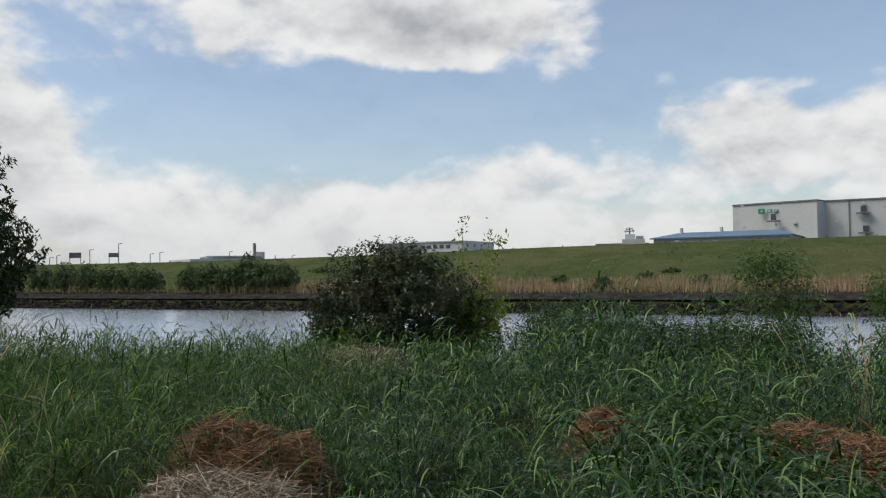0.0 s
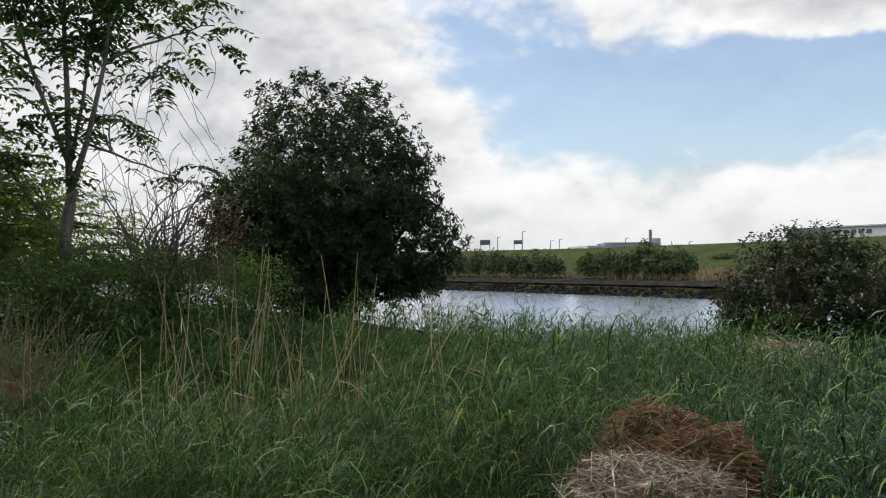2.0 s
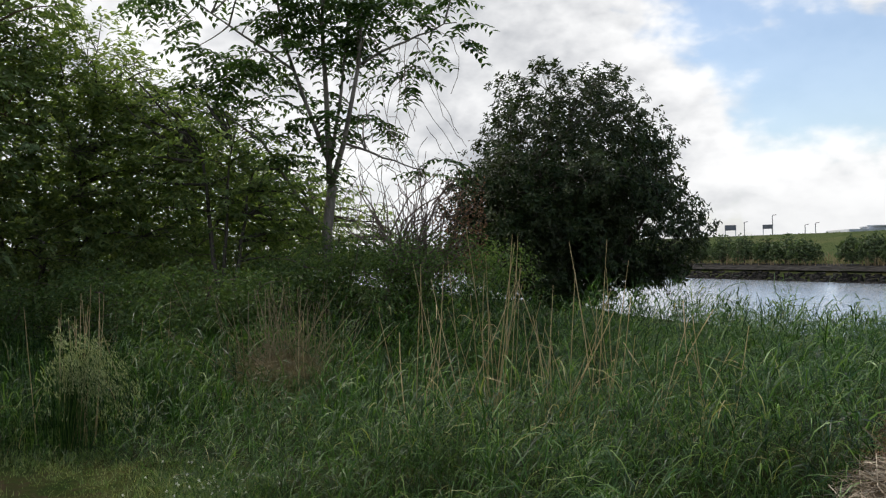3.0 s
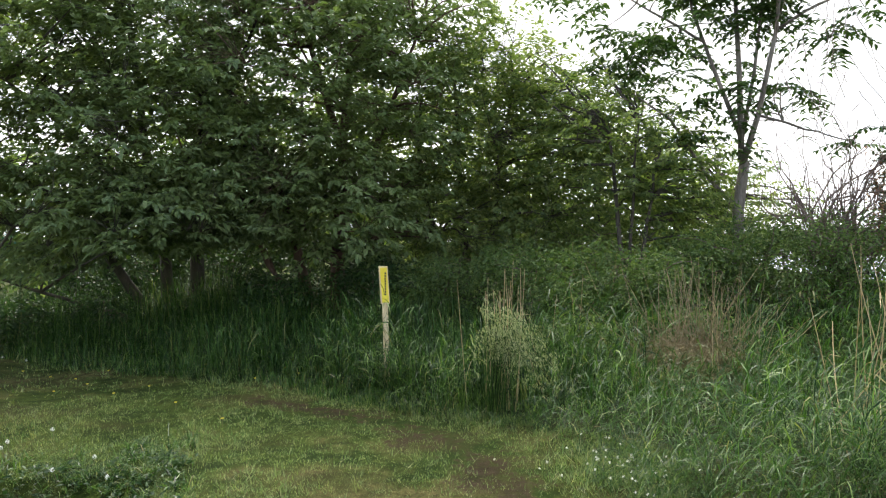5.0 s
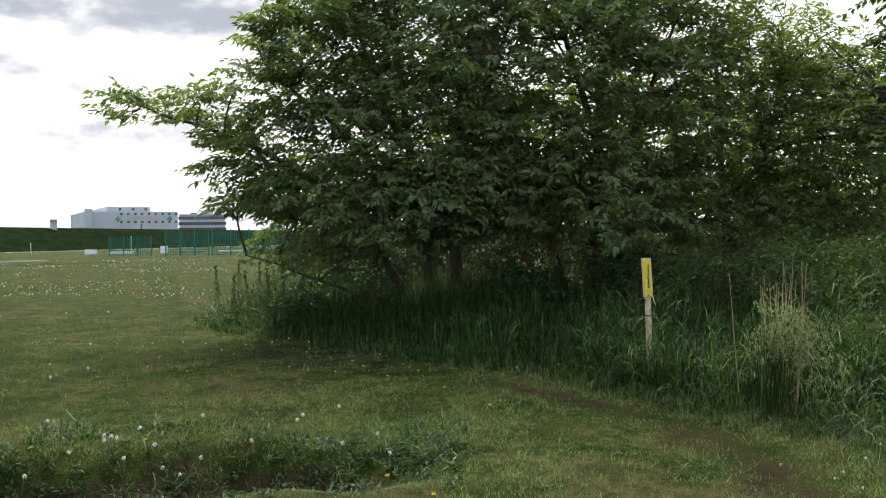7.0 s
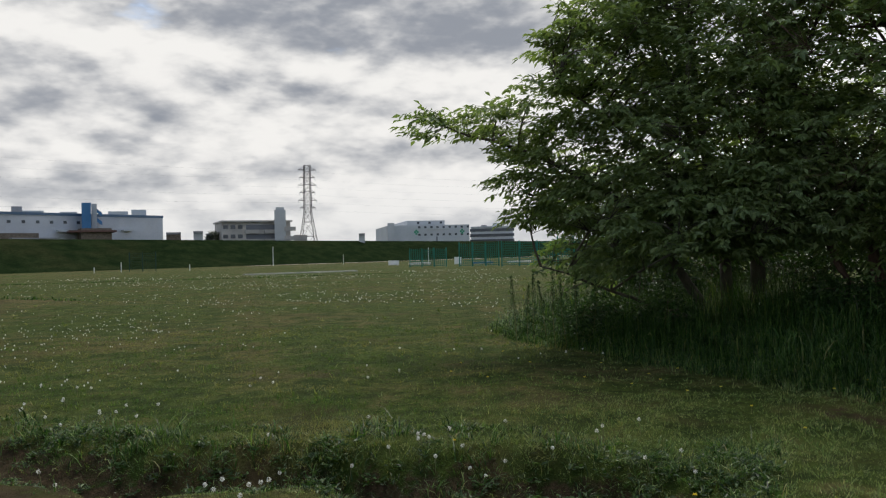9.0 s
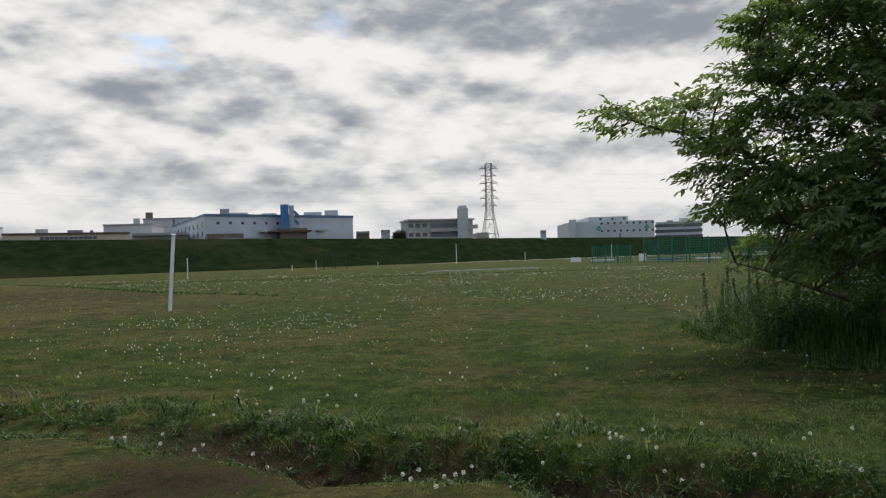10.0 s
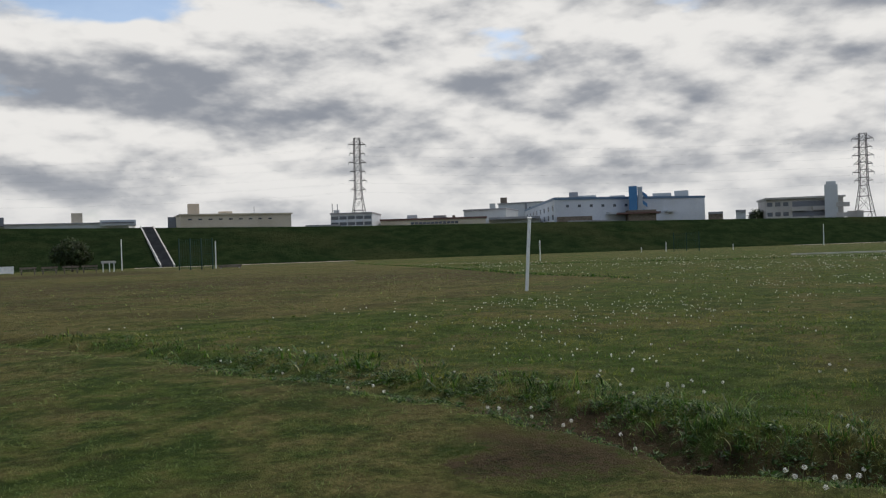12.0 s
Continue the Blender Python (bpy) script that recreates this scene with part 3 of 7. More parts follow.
def ground():
    def lines(lo, hi, step, far):
        mid = list(np.arange(lo, hi + step / 2, step))
        grow, v = step, hi
        up = []
        while v < far:
            grow = min(grow * 1.22, 400)
            v += grow
            up.append(v)
        grow, v = step, lo
        down = []
        while v > -far:
            grow = min(grow * 1.22, 400)
            v -= grow
            down.append(v)
        return np.array(down[::-1] + mid + up)

    p = np.unique(np.r_[lines(-22, 20, 0.2, 3200), np.arange(55, 72, 0.8)])
    q = lines(-13, 8, 0.2, 3200)
    P, Q = np.meshgrid(p, q, indexing="ij")
    X, Y = P * EP[0] + Q * EQ[0], P * EP[1] + Q * EQ[1]
    Z = land(X, Y)
    i, j = np.meshgrid(np.arange(len(p) - 1), np.arange(len(q) - 1), indexing="ij")
    a = (i * len(q) + j).ravel()
    f = np.stack([a, a + len(q), a + len(q) + 1, a + 1], 1)
    g = Geo().add(np.stack([X, Y, Z], -1).reshape(-1, 3), f)
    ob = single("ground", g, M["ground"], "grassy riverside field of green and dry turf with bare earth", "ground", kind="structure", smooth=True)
    x, y = X.ravel(), Y.ravel()
    path_x, path_y = [-12, -8.6, -7.8, -6.9, -6.0, -5.0, -4.0], [-2.4, 0.0, 0.75, 1.3, 1.45, 1.5, 1.3]
    gap = np.abs(y - np.interp(x, path_x, path_y))
    dirt = 0.50 * soft(0.6, 0.1, gap) * soft(-9.3, -8.2, x) * soft(-3.8, -5, x)
    dirt = np.maximum(dirt, 0.58 * soft(1.3, 0.3, np.hypot((x + 4.25) / 1.25, (y + 5.3) / 1.1)))
    dirt = np.maximum(dirt, 0.95 * soft(0.15, 0.6, ditch(x, y)) * soft(-9, -5.5, y))
    inner = soft(0.3, -0.6, y - np.interp(x, INFIELD_X, INFIELD_Y)) * soft(-110, -95, y)
    dirt = np.maximum(dirt, 0.38 * inner * soft(-24, -30, y) * soft(-70, -52, y))
    far = np.hypot(x, y)
    dirt = np.maximum(dirt, 0.62 * inner * soft(68, 76, far) * soft(100, 93, far) * soft(-30, -18, x))
    dirt = np.maximum(dirt, 0.50 * inner * soft(36, 42, far) * soft(56, 48, far))
    dry = 0.40 * inner
    zone = field_zone(x, y)
    dry = np.where(zone == 1, -0.06, dry)
    dry = np.where(zone == 0, 0.24, dry)
    dry = np.maximum(dry, 0.15 * soft(-50, -75, y))
    pp = 0.378 * x + 0.926 * y
    dirt = np.maximum(dirt, 0.4 * soft(56, 59, pp) * soft(68, 65, pp))
    # where the ground colour is darkened: long grass and the far bank
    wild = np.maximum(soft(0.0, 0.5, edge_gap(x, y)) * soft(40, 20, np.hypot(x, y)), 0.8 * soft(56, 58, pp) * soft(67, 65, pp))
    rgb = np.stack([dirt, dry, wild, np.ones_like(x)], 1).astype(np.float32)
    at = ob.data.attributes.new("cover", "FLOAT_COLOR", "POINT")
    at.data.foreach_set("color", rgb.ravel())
    return ob


ground()


def strip(name, mat, label, category, profile, s_values, origin, along, across, lift):
    """An embankment: a cross profile (metres across, part of the full height) carried along a straight line."""
    g = Geo()
    k = len(profile)
    v = []
    for s in s_values:
        top = lift(s)
        for a, h in profile:
            w = 0.25 * math.sin(s * 0.31 + a) * (0.1 < h < 0.95)
            xy = origin + along * s + across * (a + w)
            v.append((*xy, -0.35 if h < 0 else top * h))
    n = len(s_values)
    i, j = np.meshgrid(np.arange(n - 1), np.arange(k - 1), indexing="ij")
    a = (i * k + j).ravel()
    g.add(v, np.stack([a, a + 1, a + k + 1, a + k], 1))
    return single(name, g, mat, label, category, kind="structure", smooth=False)


# the levee behind the field
LN, LU = np.array([-0.2588, -0.9659]), np.array([-0.9659, 0.2588])
LEVEE_S, LEVEE_Z = [-300, -22, 1, 28, 70, 134, 205, 600], [6.5, 6.3, 5.95, 5.6, 5.5, 5.2, 5.0, 5.0]


def levee_top(s):
    return float(np.interp(s, LEVEE_S, LEVEE_Z))


S_NEAR = np.r_[np.arange(-900, -120, 40), np.arange(-120, 420, 4), np.arange(420, 1500, 60)]
strip("levee", M["levee"], "long grassed river levee with an even slope, shade in its colour", "levee",
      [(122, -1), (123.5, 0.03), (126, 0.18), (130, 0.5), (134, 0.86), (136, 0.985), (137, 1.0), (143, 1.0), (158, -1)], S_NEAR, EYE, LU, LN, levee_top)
# the levee across the river
Q_FAR, Z_FAR = [-400, -133, -97, -70, -37, -27, 0, 300], [3.6, 3.6, 3.5, 3.7, 4.2, 4.3, 4.45, 4.6]


def far_top(s):
    return float(np.interp(s, Q_FAR, Z_FAR))


strip("far_levee", M["levee_far_hazed"], "sunlit grassed levee across the river, haze in its colour", "levee",
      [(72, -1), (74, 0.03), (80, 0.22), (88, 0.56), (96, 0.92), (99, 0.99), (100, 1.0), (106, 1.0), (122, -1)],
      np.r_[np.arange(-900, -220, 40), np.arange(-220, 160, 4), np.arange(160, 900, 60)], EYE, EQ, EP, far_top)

# the river
g = Geo()
for q0, q1 in ((-3000, -200), (-200, 200), (200, 3000)):
    c = [EP * a + EQ * b for a, b in ((14.0, q0), (61.5, q0), (61.5, q1), (14.0, q1))]
    g.add([(*v, -1.9) for v in c], [[0, 3, 2, 1]])
single("river", g, M["water"], "calm grey river reflecting the cloudy sky", "river", kind="structure")


# ---- long grass ----
def ring(rng, count, r0, r1, a0, a1):
    """Random places in a ring round the standpoint, even over its area."""
    r = np.sqrt(rng.uniform(r0 * r0, r1 * r1, count))
    a = np.radians(rng.uniform(a0, a1, count))
    return EYE[0] - r * np.sin(a), EYE[1] + r * np.cos(a), r


HEAPS = [(-1.65, 4.5, 0.24), (-1.34, 4.5, 0.24), (-1.40, 3.9, 0.24), (0.54, 5.2, 0.3), (1.6, 4.75, 0.45), (1.95, 4.5, 0.45), (-7.65, 4.4, 0.3)]


def clear_of_heaps(x, y):
    ok = np.ones(len(x), bool)
    for hx, hy, hr in HEAPS:
        ok &= np.hypot(x - hx, y - hy) > hr * 0.95
    return ok


def arching(geo, p, height, width, lean, turn, segs=4, tip=0.5):
    """Blades that stand upright and bow over in their upper third."""
    d = np.stack([np.cos(turn), np.sin(turn), 0 * turn], 1)
    s = np.stack([-np.sin(turn), np.cos(turn), 0 * turn], 1)
    rows = []
    for k in range(segs + 1):
        t = (k / segs) ** 0.62
        out = lean * height * (0.18 * t + 0.82 * t ** 3.2)
        up = height * (t - tip * np.clip(lean, 0.15, 1.2) * t ** 4.5)
        c = p + d * out[:, None] + np.array([0, 0, 1.0]) * up[:, None]
        w = width * min(1.0, 0.75 + 0.5 * t) * (1 - 0.55 * t ** 3)
        rows += [c - s * (w / 2)[:, None], c + s * (w / 2)[:, None]] if k < segs else [c]
    v = np.stack(rows, 1)
    base = np.arange(len(p))[:, None] * (2 * segs + 1)
    f = []
    for k in range(segs - 1):
        f += [[2 * k, 2 * k + 1, 2 * k + 3], [2 * k, 2 * k + 3, 2 * k + 2]]
    f.append([2 * segs - 2, 2 * segs - 1, 2 * segs])
    return geo.add(v.reshape(-1, 3), np.concatenate([base + np.array([q]) for q in f], 1).reshape(-1, 3))


def tillers(rng, geo, x, y, tall, per, length, width, lean_to, segs, droop=1.0):
    """Upright grass shoots; each carries leaves at several heights that rise, arch over and hang."""
    n = len(x) * per
    rep = lambda v: np.repeat(v, per)  # noqa: E731
    z0, tall, to = rep(land(x, y)), rep(tall), rep(lean_to)
    up = np.tile(np.linspace(0.18, 1.0, per), len(x)) * rng.uniform(0.85, 1.1, n)
    turn = np.where(rng.uniform(0, 1, n) < 0.4, to + rng.normal(0, 0.8, n), rng.uniform(0, 2 * np.pi, n))
    bow = rep(rng.uniform(0, 0.16, len(x))) * up ** 2 * tall
    px, py = rep(x) + bow * np.cos(to), rep(y) + bow * np.sin(to)
    L = length * rng.uniform(0.55, 1.25, n) * np.clip(0.45 + tall, 0.5, 1.2)
    pitch = rng.uniform(0.75, 1.35, n)
    curl = rng.uniform(1.3, 2.7, n) * droop
    d = np.stack([np.cos(turn), np.sin(turn), 0 * turn], 1)
    s = np.stack([-np.sin(turn), np.cos(turn), rng.normal(0, 0.35, n)], 1)
    c = np.stack([px, py, z0 + up * tall * 0.9 - 0.02], 1)
    c[:, 2] -= np.where(up < 0.35, 0.1 * tall, 0.0)
    rows = []
    for k in range(segs + 1):
        t = k / segs
        w = width * L / length * (min(1.0, 0.55 + 1.2 * t) * (1 - t ** 2.5))
        rows += [c - s * (w / 2)[:, None], c + s * (w / 2)[:, None]] if k < segs else [c]
        ang = pitch - curl * (t + 0.5 / segs) ** 1.3
        c = c + (d * np.cos(ang)[:, None] + np.array([0, 0, 1.0]) * np.sin(ang)[:, None]) * (L / segs)[:, None]
    base = np.arange(n)[:, None] * (2 * segs + 1)
    f = []
    for k in range(segs - 1):
        f += [[2 * k, 2 * k + 1, 2 * k + 3], [2 * k, 2 * k + 3, 2 * k + 2]]
    f.append([2 * segs - 2, 2 * segs - 1, 2 * segs])
    geo.add(np.stack(rows, 1).reshape(-1, 3), np.concatenate([base + np.array([q]) for q in f], 1).reshape(-1, 3))


def long_grass():
    """Mounds of leafy shoots with darker gaps between them; broad leaves by the river, fine ones by the trees."""
    rng = np.random.default_rng(11)
    fine, broad = Geo(), Geo()
    for clumps, per, r0, r1, a0, a1, k, segs in ((1750, 5, 2.7, 5.8, -36, 70, 1.0, 4), (2400, 4, 5.8, 9.8, -36, 80, 1.2, 3), (600, 4, 5.8, 9.8, 80, 112, 1.2, 3), (3900, 5, 9.4, 14.2, -36, 62, 1.35, 2), (800, 3, 9.8, 20.0, 62, 112, 1.7, 2)):
        cx, cy, _ = ring(rng, clumps, r0, r1, a0, a1)
        p = 0.378 * cx + 0.926 * cy
        ok = (edge_gap(cx, cy) > -0.15) & (p < 13.7) & clear_of_heaps(cx, cy)
        ok &= ~((cx < -9) & (edge_gap(cx, cy) > 5) & (rng.uniform(0, 1, clumps) < 0.6))
        cx, cy = cx[ok], cy[ok]
        m = len(cx)
        swell = np.clip(0.5 + 0.40 * wobble(cx, cy, 1.35) + 0.40 * wobble(cx + 3, cy, 3.6) + 0.40 * wobble(cx, cy + 2, 7.5), 0.0, 1.3)
        gap = edge_gap(cx, cy)
        full = (0.24 + 0.52 * swell) * rng.uniform(0.8, 1.15, m) * (0.3 + 0.7 * soft(-0.25, 0.25, gap)) * np.where(cx < -9.0, 0.9, 1.0)
        full *= 1 - 0.3 * soft(1.2, 0.6, np.hypot(cx + 1.35, cy - 3.3)) * (cy < 4.0)
        full *= 1 - 0.6 * soft(1.1, 0.5, np.hypot(cx - 1.6, cy - 4.0))
        bank = soft(7.0, 9.5, p[ok]) * soft(-0.8, 0.5, cx)
        full *= 1 + 0.75 * bank
        full *= np.where(cx < -6.5, 1.15, 1.0)
        full *= 1 + 0.6 * soft(1.3, 0.5, np.hypot(cx + 8.3, cy - 1.2))
        full = np.maximum(full, 0.52 * soft(7.2, 8.6, p[ok]) * rng.uniform(0.75, 1.15, m))
        full *= 1 - 0.45 * soft(0.9, 0.3, np.hypot(cx + 6.7, cy - 1.7))
        mound = pol(57.8, 8.3)
        full *= 1 - 0.5 * soft(0.8, 0.35, np.hypot(cx - mound[0], cy - mound[1]))
        far_left = (cx < -8.5) & (r0 > 9)
        full = np.where(far_left, full * 0.75, full)
        lean_to = rng.normal(0.1, 1.3, m)
        is_broad = rng.uniform(0, 1, m) < 0.85 * soft(-3.4, -0.5, cx + 0.6 * wobble(cx, cy, 0.8))
        for geo, pick, many, leaf_len, leaf_w, droop in ((broad, is_broad, 6, 0.22, 0.0085, 1.0), (fine, ~is_broad, 6, 0.27, 0.0058, 0.85)):
            q = np.repeat(np.flatnonzero(pick), many)
            off, spin = np.abs(rng.normal(0, 0.085 * k, len(q))), rng.uniform(0, 2 * np.pi, len(q))
            x, y = cx[q] + off * np.cos(spin), cy[q] + off * np.sin(spin)
            tillers(rng, geo, x, y, full[q] * rng.uniform(0.5, 1.05, len(q)) + 0.03, per, leaf_len * (0.8 + 0.2 * k) * (0.6 if r0 > 9 else 1.0), leaf_w * k * (1.7 if r0 > 9 else 1.0), lean_to[q], segs, droop)
    foot = pol(78.2, 8.45)
    x, y = foot[0] + rng.normal(0, 0.10, 90), foot[1] + rng.normal(0, 0.22, 90)
    tillers(rng, fine, x, y, rng.uniform(0.34, 0.52, 90), 6, 0.22, 0.0075, rng.uniform(0, 6.28, 90), 3, 0.7)
    shade = Geo()
    m, per = 3900, 12
    cx = rng.uniform(-17.5, -7.3, m)
    cy = np.interp(cx, EDGE_X, EDGE_Y) + rng.uniform(0, 1, m) ** 1.3 * 4.2 - 0.15
    full = (0.14 + 0.42 * soft(-0.15, 1.0, edge_gap(cx, cy))) * rng.uniform(0.6, 1.2, m) * (1 + 0.25 * wobble(cx, cy, 2.1)) * (1 + 0.5 * soft(-11.5, -13.0, cx))
    x, y = np.repeat(cx, per) + rng.normal(0, 0.07, m * per), np.repeat(cy, per) + rng.normal(0, 0.07, m * per)
    arching(shade, np.stack([x, y, land(x, y) - 0.02], 1), np.repeat(full, per) * rng.uniform(0.5, 1.15, m * per), rng.uniform(0.005, 0.010, m * per), np.abs(rng.normal(0.55, 0.28, m * per)), rng.uniform(0, 6.28, m * per), 2)
    single("shaded_grass", shade, M["blade"], "dense long grass in the shade of the trees", "grass", kind="stuff", smooth=True)
    single("long_grass", fine, M["blade"], "uncut long green grass along the riverbank", "grass", kind="stuff", smooth=True)
    single("reed_grass", broad, M["blade_broad"], "broad-bladed bluish green grass arching over", "grass", kind="stuff", smooth=True)


long_grass()


def lawn_grass():
    """Small fanned tufts, thick and thin, so that the turf shows relief."""
    rng = np.random.default_rng(12)
    g, meadow, weeds = Geo(), Geo(), Geo()
    for tufts, per, r0, r1, h0, w, segs in ((64000, 6, 4.6, 9.0, 0.030, 0.0050, 1), (34000, 6, 9.0, 18.0, 0.038, 0.010, 1), (10000, 4, 18.0, 50.0, 0.05, 0.03, 1)):
        cx, cy, _ = ring(rng, tufts, r0, r1, 58, 185)
        tufty = 0.45 * wobble(cx, cy, 4.3) + 0.5 * wobble(cx + 1, cy, 15.0) + 0.5 * wobble(cx, cy + 2, 33.0) > rng.uniform(-1.2, 0.6, tufts)
        cx, cy = cx[tufty], cy[tufty]
        n = len(cx) * per
        size = np.repeat(np.where(rng.uniform(0, 1, len(cx)) < 0.07, 2.1, 1.0) * rng.uniform(0.6, 1.4, len(cx)), per)
        turn = rng.uniform(0, 2 * np.pi, n)
        off = np.abs(rng.normal(0, 0.022 + w, n))
        x, y = np.repeat(cx, per) + off * np.cos(turn), np.repeat(cy, per) + off * np.sin(turn)
        gap, dd = edge_gap(x, y), ditch(x, y)
        c = np.interp(y, DITCH_Y, DITCH_X)
        bare = np.hypot((x + 4.25) / 1.25, (y + 5.3) / 1.1) < rng.uniform(0.3, 1.3, n)
        path = np.abs(y - np.interp(x, [-8.6, -7.8, -6.9, -6.0, -5.0], [0.0, 0.75, 1.3, 1.45, 1.5])) < rng.uniform(0.0, 0.4, n)
        path &= (x > -8.8) & (x < -4.6)
        infield = (field_zone(x, y) == 2) & (rng.uniform(0, 1, n) < 0.6)
        keep = (gap < 0.35) & ~bare & ~path & ~infield & (dd < rng.uniform(0.15, 1.1, n))
        x, y, dd, c, gap, size, turn = (v[keep] for v in (x, y, dd, c, gap, size, turn))
        n = len(x)
        lip = soft(1.3, 0.4, np.abs(x - c + 0.35 + 0.3 * wobble(x, y, 1.7))) * (y < -0.4)
        h = h0 * size * rng.uniform(0.6, 1.3, n) * (1 + 0.3 * wobble(x, y, 3.1))
        h *= 1 + 0.9 * np.maximum(lip, 0.9 * soft(0.1, 0.5, dd)) * rng.uniform(0, 1, n) + 2.0 * soft(-0.6, 0.3, gap)
        zone = field_zone(x, y)
        h = np.where(zone == 0, h * 0.5, h)
        pos = np.stack([x, y, land(x, y) - 0.008], 1)
        big = ((lip > 0.3) | (dd > 0.2)) & (rng.uniform(0, 1, n) < 0.22) & (wobble(x, y, 6.0) + 0.6 * wobble(x + 2, y, 13.0) > 0.0)
        lush = (zone == 1) & (y < rng.normal(-2.5, 1.0, n))
        for geo, rest in ((g, ~big & ~lush), (meadow, ~big & lush)):
            blades(geo, pos[rest], np.maximum(h[rest], 0.015), w * rng.uniform(0.6, 1.5, rest.sum()), np.abs(rng.normal(0.75, 0.3, rest.sum())), turn[rest], rng.uniform(1.2, 2.0, rest.sum()), segs)
        blades(weeds, pos[big], h[big] * 2.2, 1.7 * w * rng.uniform(0.6, 1.5, big.sum()), np.abs(rng.normal(0.9, 0.3, big.sum())), turn[big], rng.uniform(1.2, 2.0, big.sum()), 3)
    single("lawn_grass", g, M["lawn"], "short mown grass, green with dry yellow patches", "grass", kind="stuff")
    single("meadow_grass", meadow, M["meadow"], "lush green meadow grass behind the ditch", "grass", kind="stuff")
    single("ditch_weeds", weeds, M["blade"], "dark green weeds along the ditch's lip", "grass", kind="stuff")


lawn_grass()


def ditch_growth():
    """Dark rank clumps and broad-leaved weeds that hang over the ditch from both lips."""
    rng = np.random.default_rng(13)
    m = 900
    y = -0.5 - 12.5 * rng.uniform(0, 1, m) ** 1.2
    side = np.where(rng.uniform(0, 1, m) < 0.68, -1.0, 1.0)
    off = side * np.abs(rng.normal(0.42, 0.20, m)) * np.where(side > 0, 0.8, 1.0)
    x = np.interp(y, DITCH_Y, DITCH_X) + off + 0.15 * wobble(y, y, 2.3)
    keep = wobble(x, y, 2.7) + 0.5 * wobble(x + 1, y, 7.1) > rng.uniform(-1.5, 0.2, m)
    x, y, side = x[keep], y[keep], side[keep]
    g = Geo()
    q = np.repeat(np.arange(len(x)), 4)
    tillers(rng, g, x[q] + rng.normal(0, 0.05, len(q)), y[q] + rng.normal(0, 0.05, len(q)), np.where(side > 0, 0.05, 0.10)[q] * rng.uniform(0.5, 1.6, len(q)), 4, 0.17, 0.0065, rng.uniform(0, 6.28, len(q)), 3)
    single("ditch_grass", g, M["blade"], "dark rank grass clumps overhanging the ditch", "grass", kind="stuff", smooth=True)
    g = Geo()
    pick = rng.uniform(0, 1, len(x)) < 0.45
    c = np.column_stack([x, y, land(x, y) + 0.02])[pick]
    p = np.repeat(c, 16, 0) + rng.normal(0, 0.04, (len(c) * 16, 3)) * [1, 1, 0.3]
    a = rng.uniform(0, 6.28, len(p))
    leaves(g, p, np.stack([np.cos(a), np.sin(a), rng.uniform(0.0, 0.9, len(p))], 1), np.array([0, 0, 1.0]) + rng.normal(0, 0.3, (len(p), 3)), rng.uniform(0.035, 0.075, len(p)), rng.uniform(0.015, 0.03, len(p)))
    single("ditch_leaves", g, M["weed_leaf"], "low broad-leaved weeds on the ditch's sides", "weeds", kind="stuff")


ditch_growth()


# ---- trees and shrubs ----
def bezier(a, b, c, k):
    t = np.linspace(0, 1, k)[:, None]
    return (1 - t) ** 2 * a + 2 * t * (1 - t) * b + t * t * c


def crown_points(rng, count, lobes, hollow=0.5, tiers=0.0):
    """Places of leaf sprays in a crown made of several ellipsoid lobes, denser to the outside."""
    vol = np.array([l[3] * l[4] * l[5] for l in lobes]) ** 0.8
    pick = rng.choice(len(lobes), count, p=vol / vol.sum())
    L = np.array(lobes)[pick]
    d = unit(rng.normal(size=(count, 3)))
    r = (hollow ** 3 + (1 - hollow ** 3) * rng.uniform(0, 1, count)) ** (1 / 3)
    r *= 1 + 0.10 * np.sin(5 * np.arctan2(d[:, 1], d[:, 0]) + 4 * d[:, 2] + L[:, 0])
    p = L[:, :3] + d * r[:, None] * L[:, 3:6]
    if tiers:
        wave = np.sin(p[:, 2] * 2 * np.pi / tiers + 4.5 * wobble(p[:, 0], p[:, 1], 1.6) + 1.7 * p[:, 1]) + 0.6 * wobble(p[:, 0] + 4, p[:, 1], 2.7)
        p = p[wave > np.where(p[:, 2] > 2.8, -0.42, -1.0)]
    return p


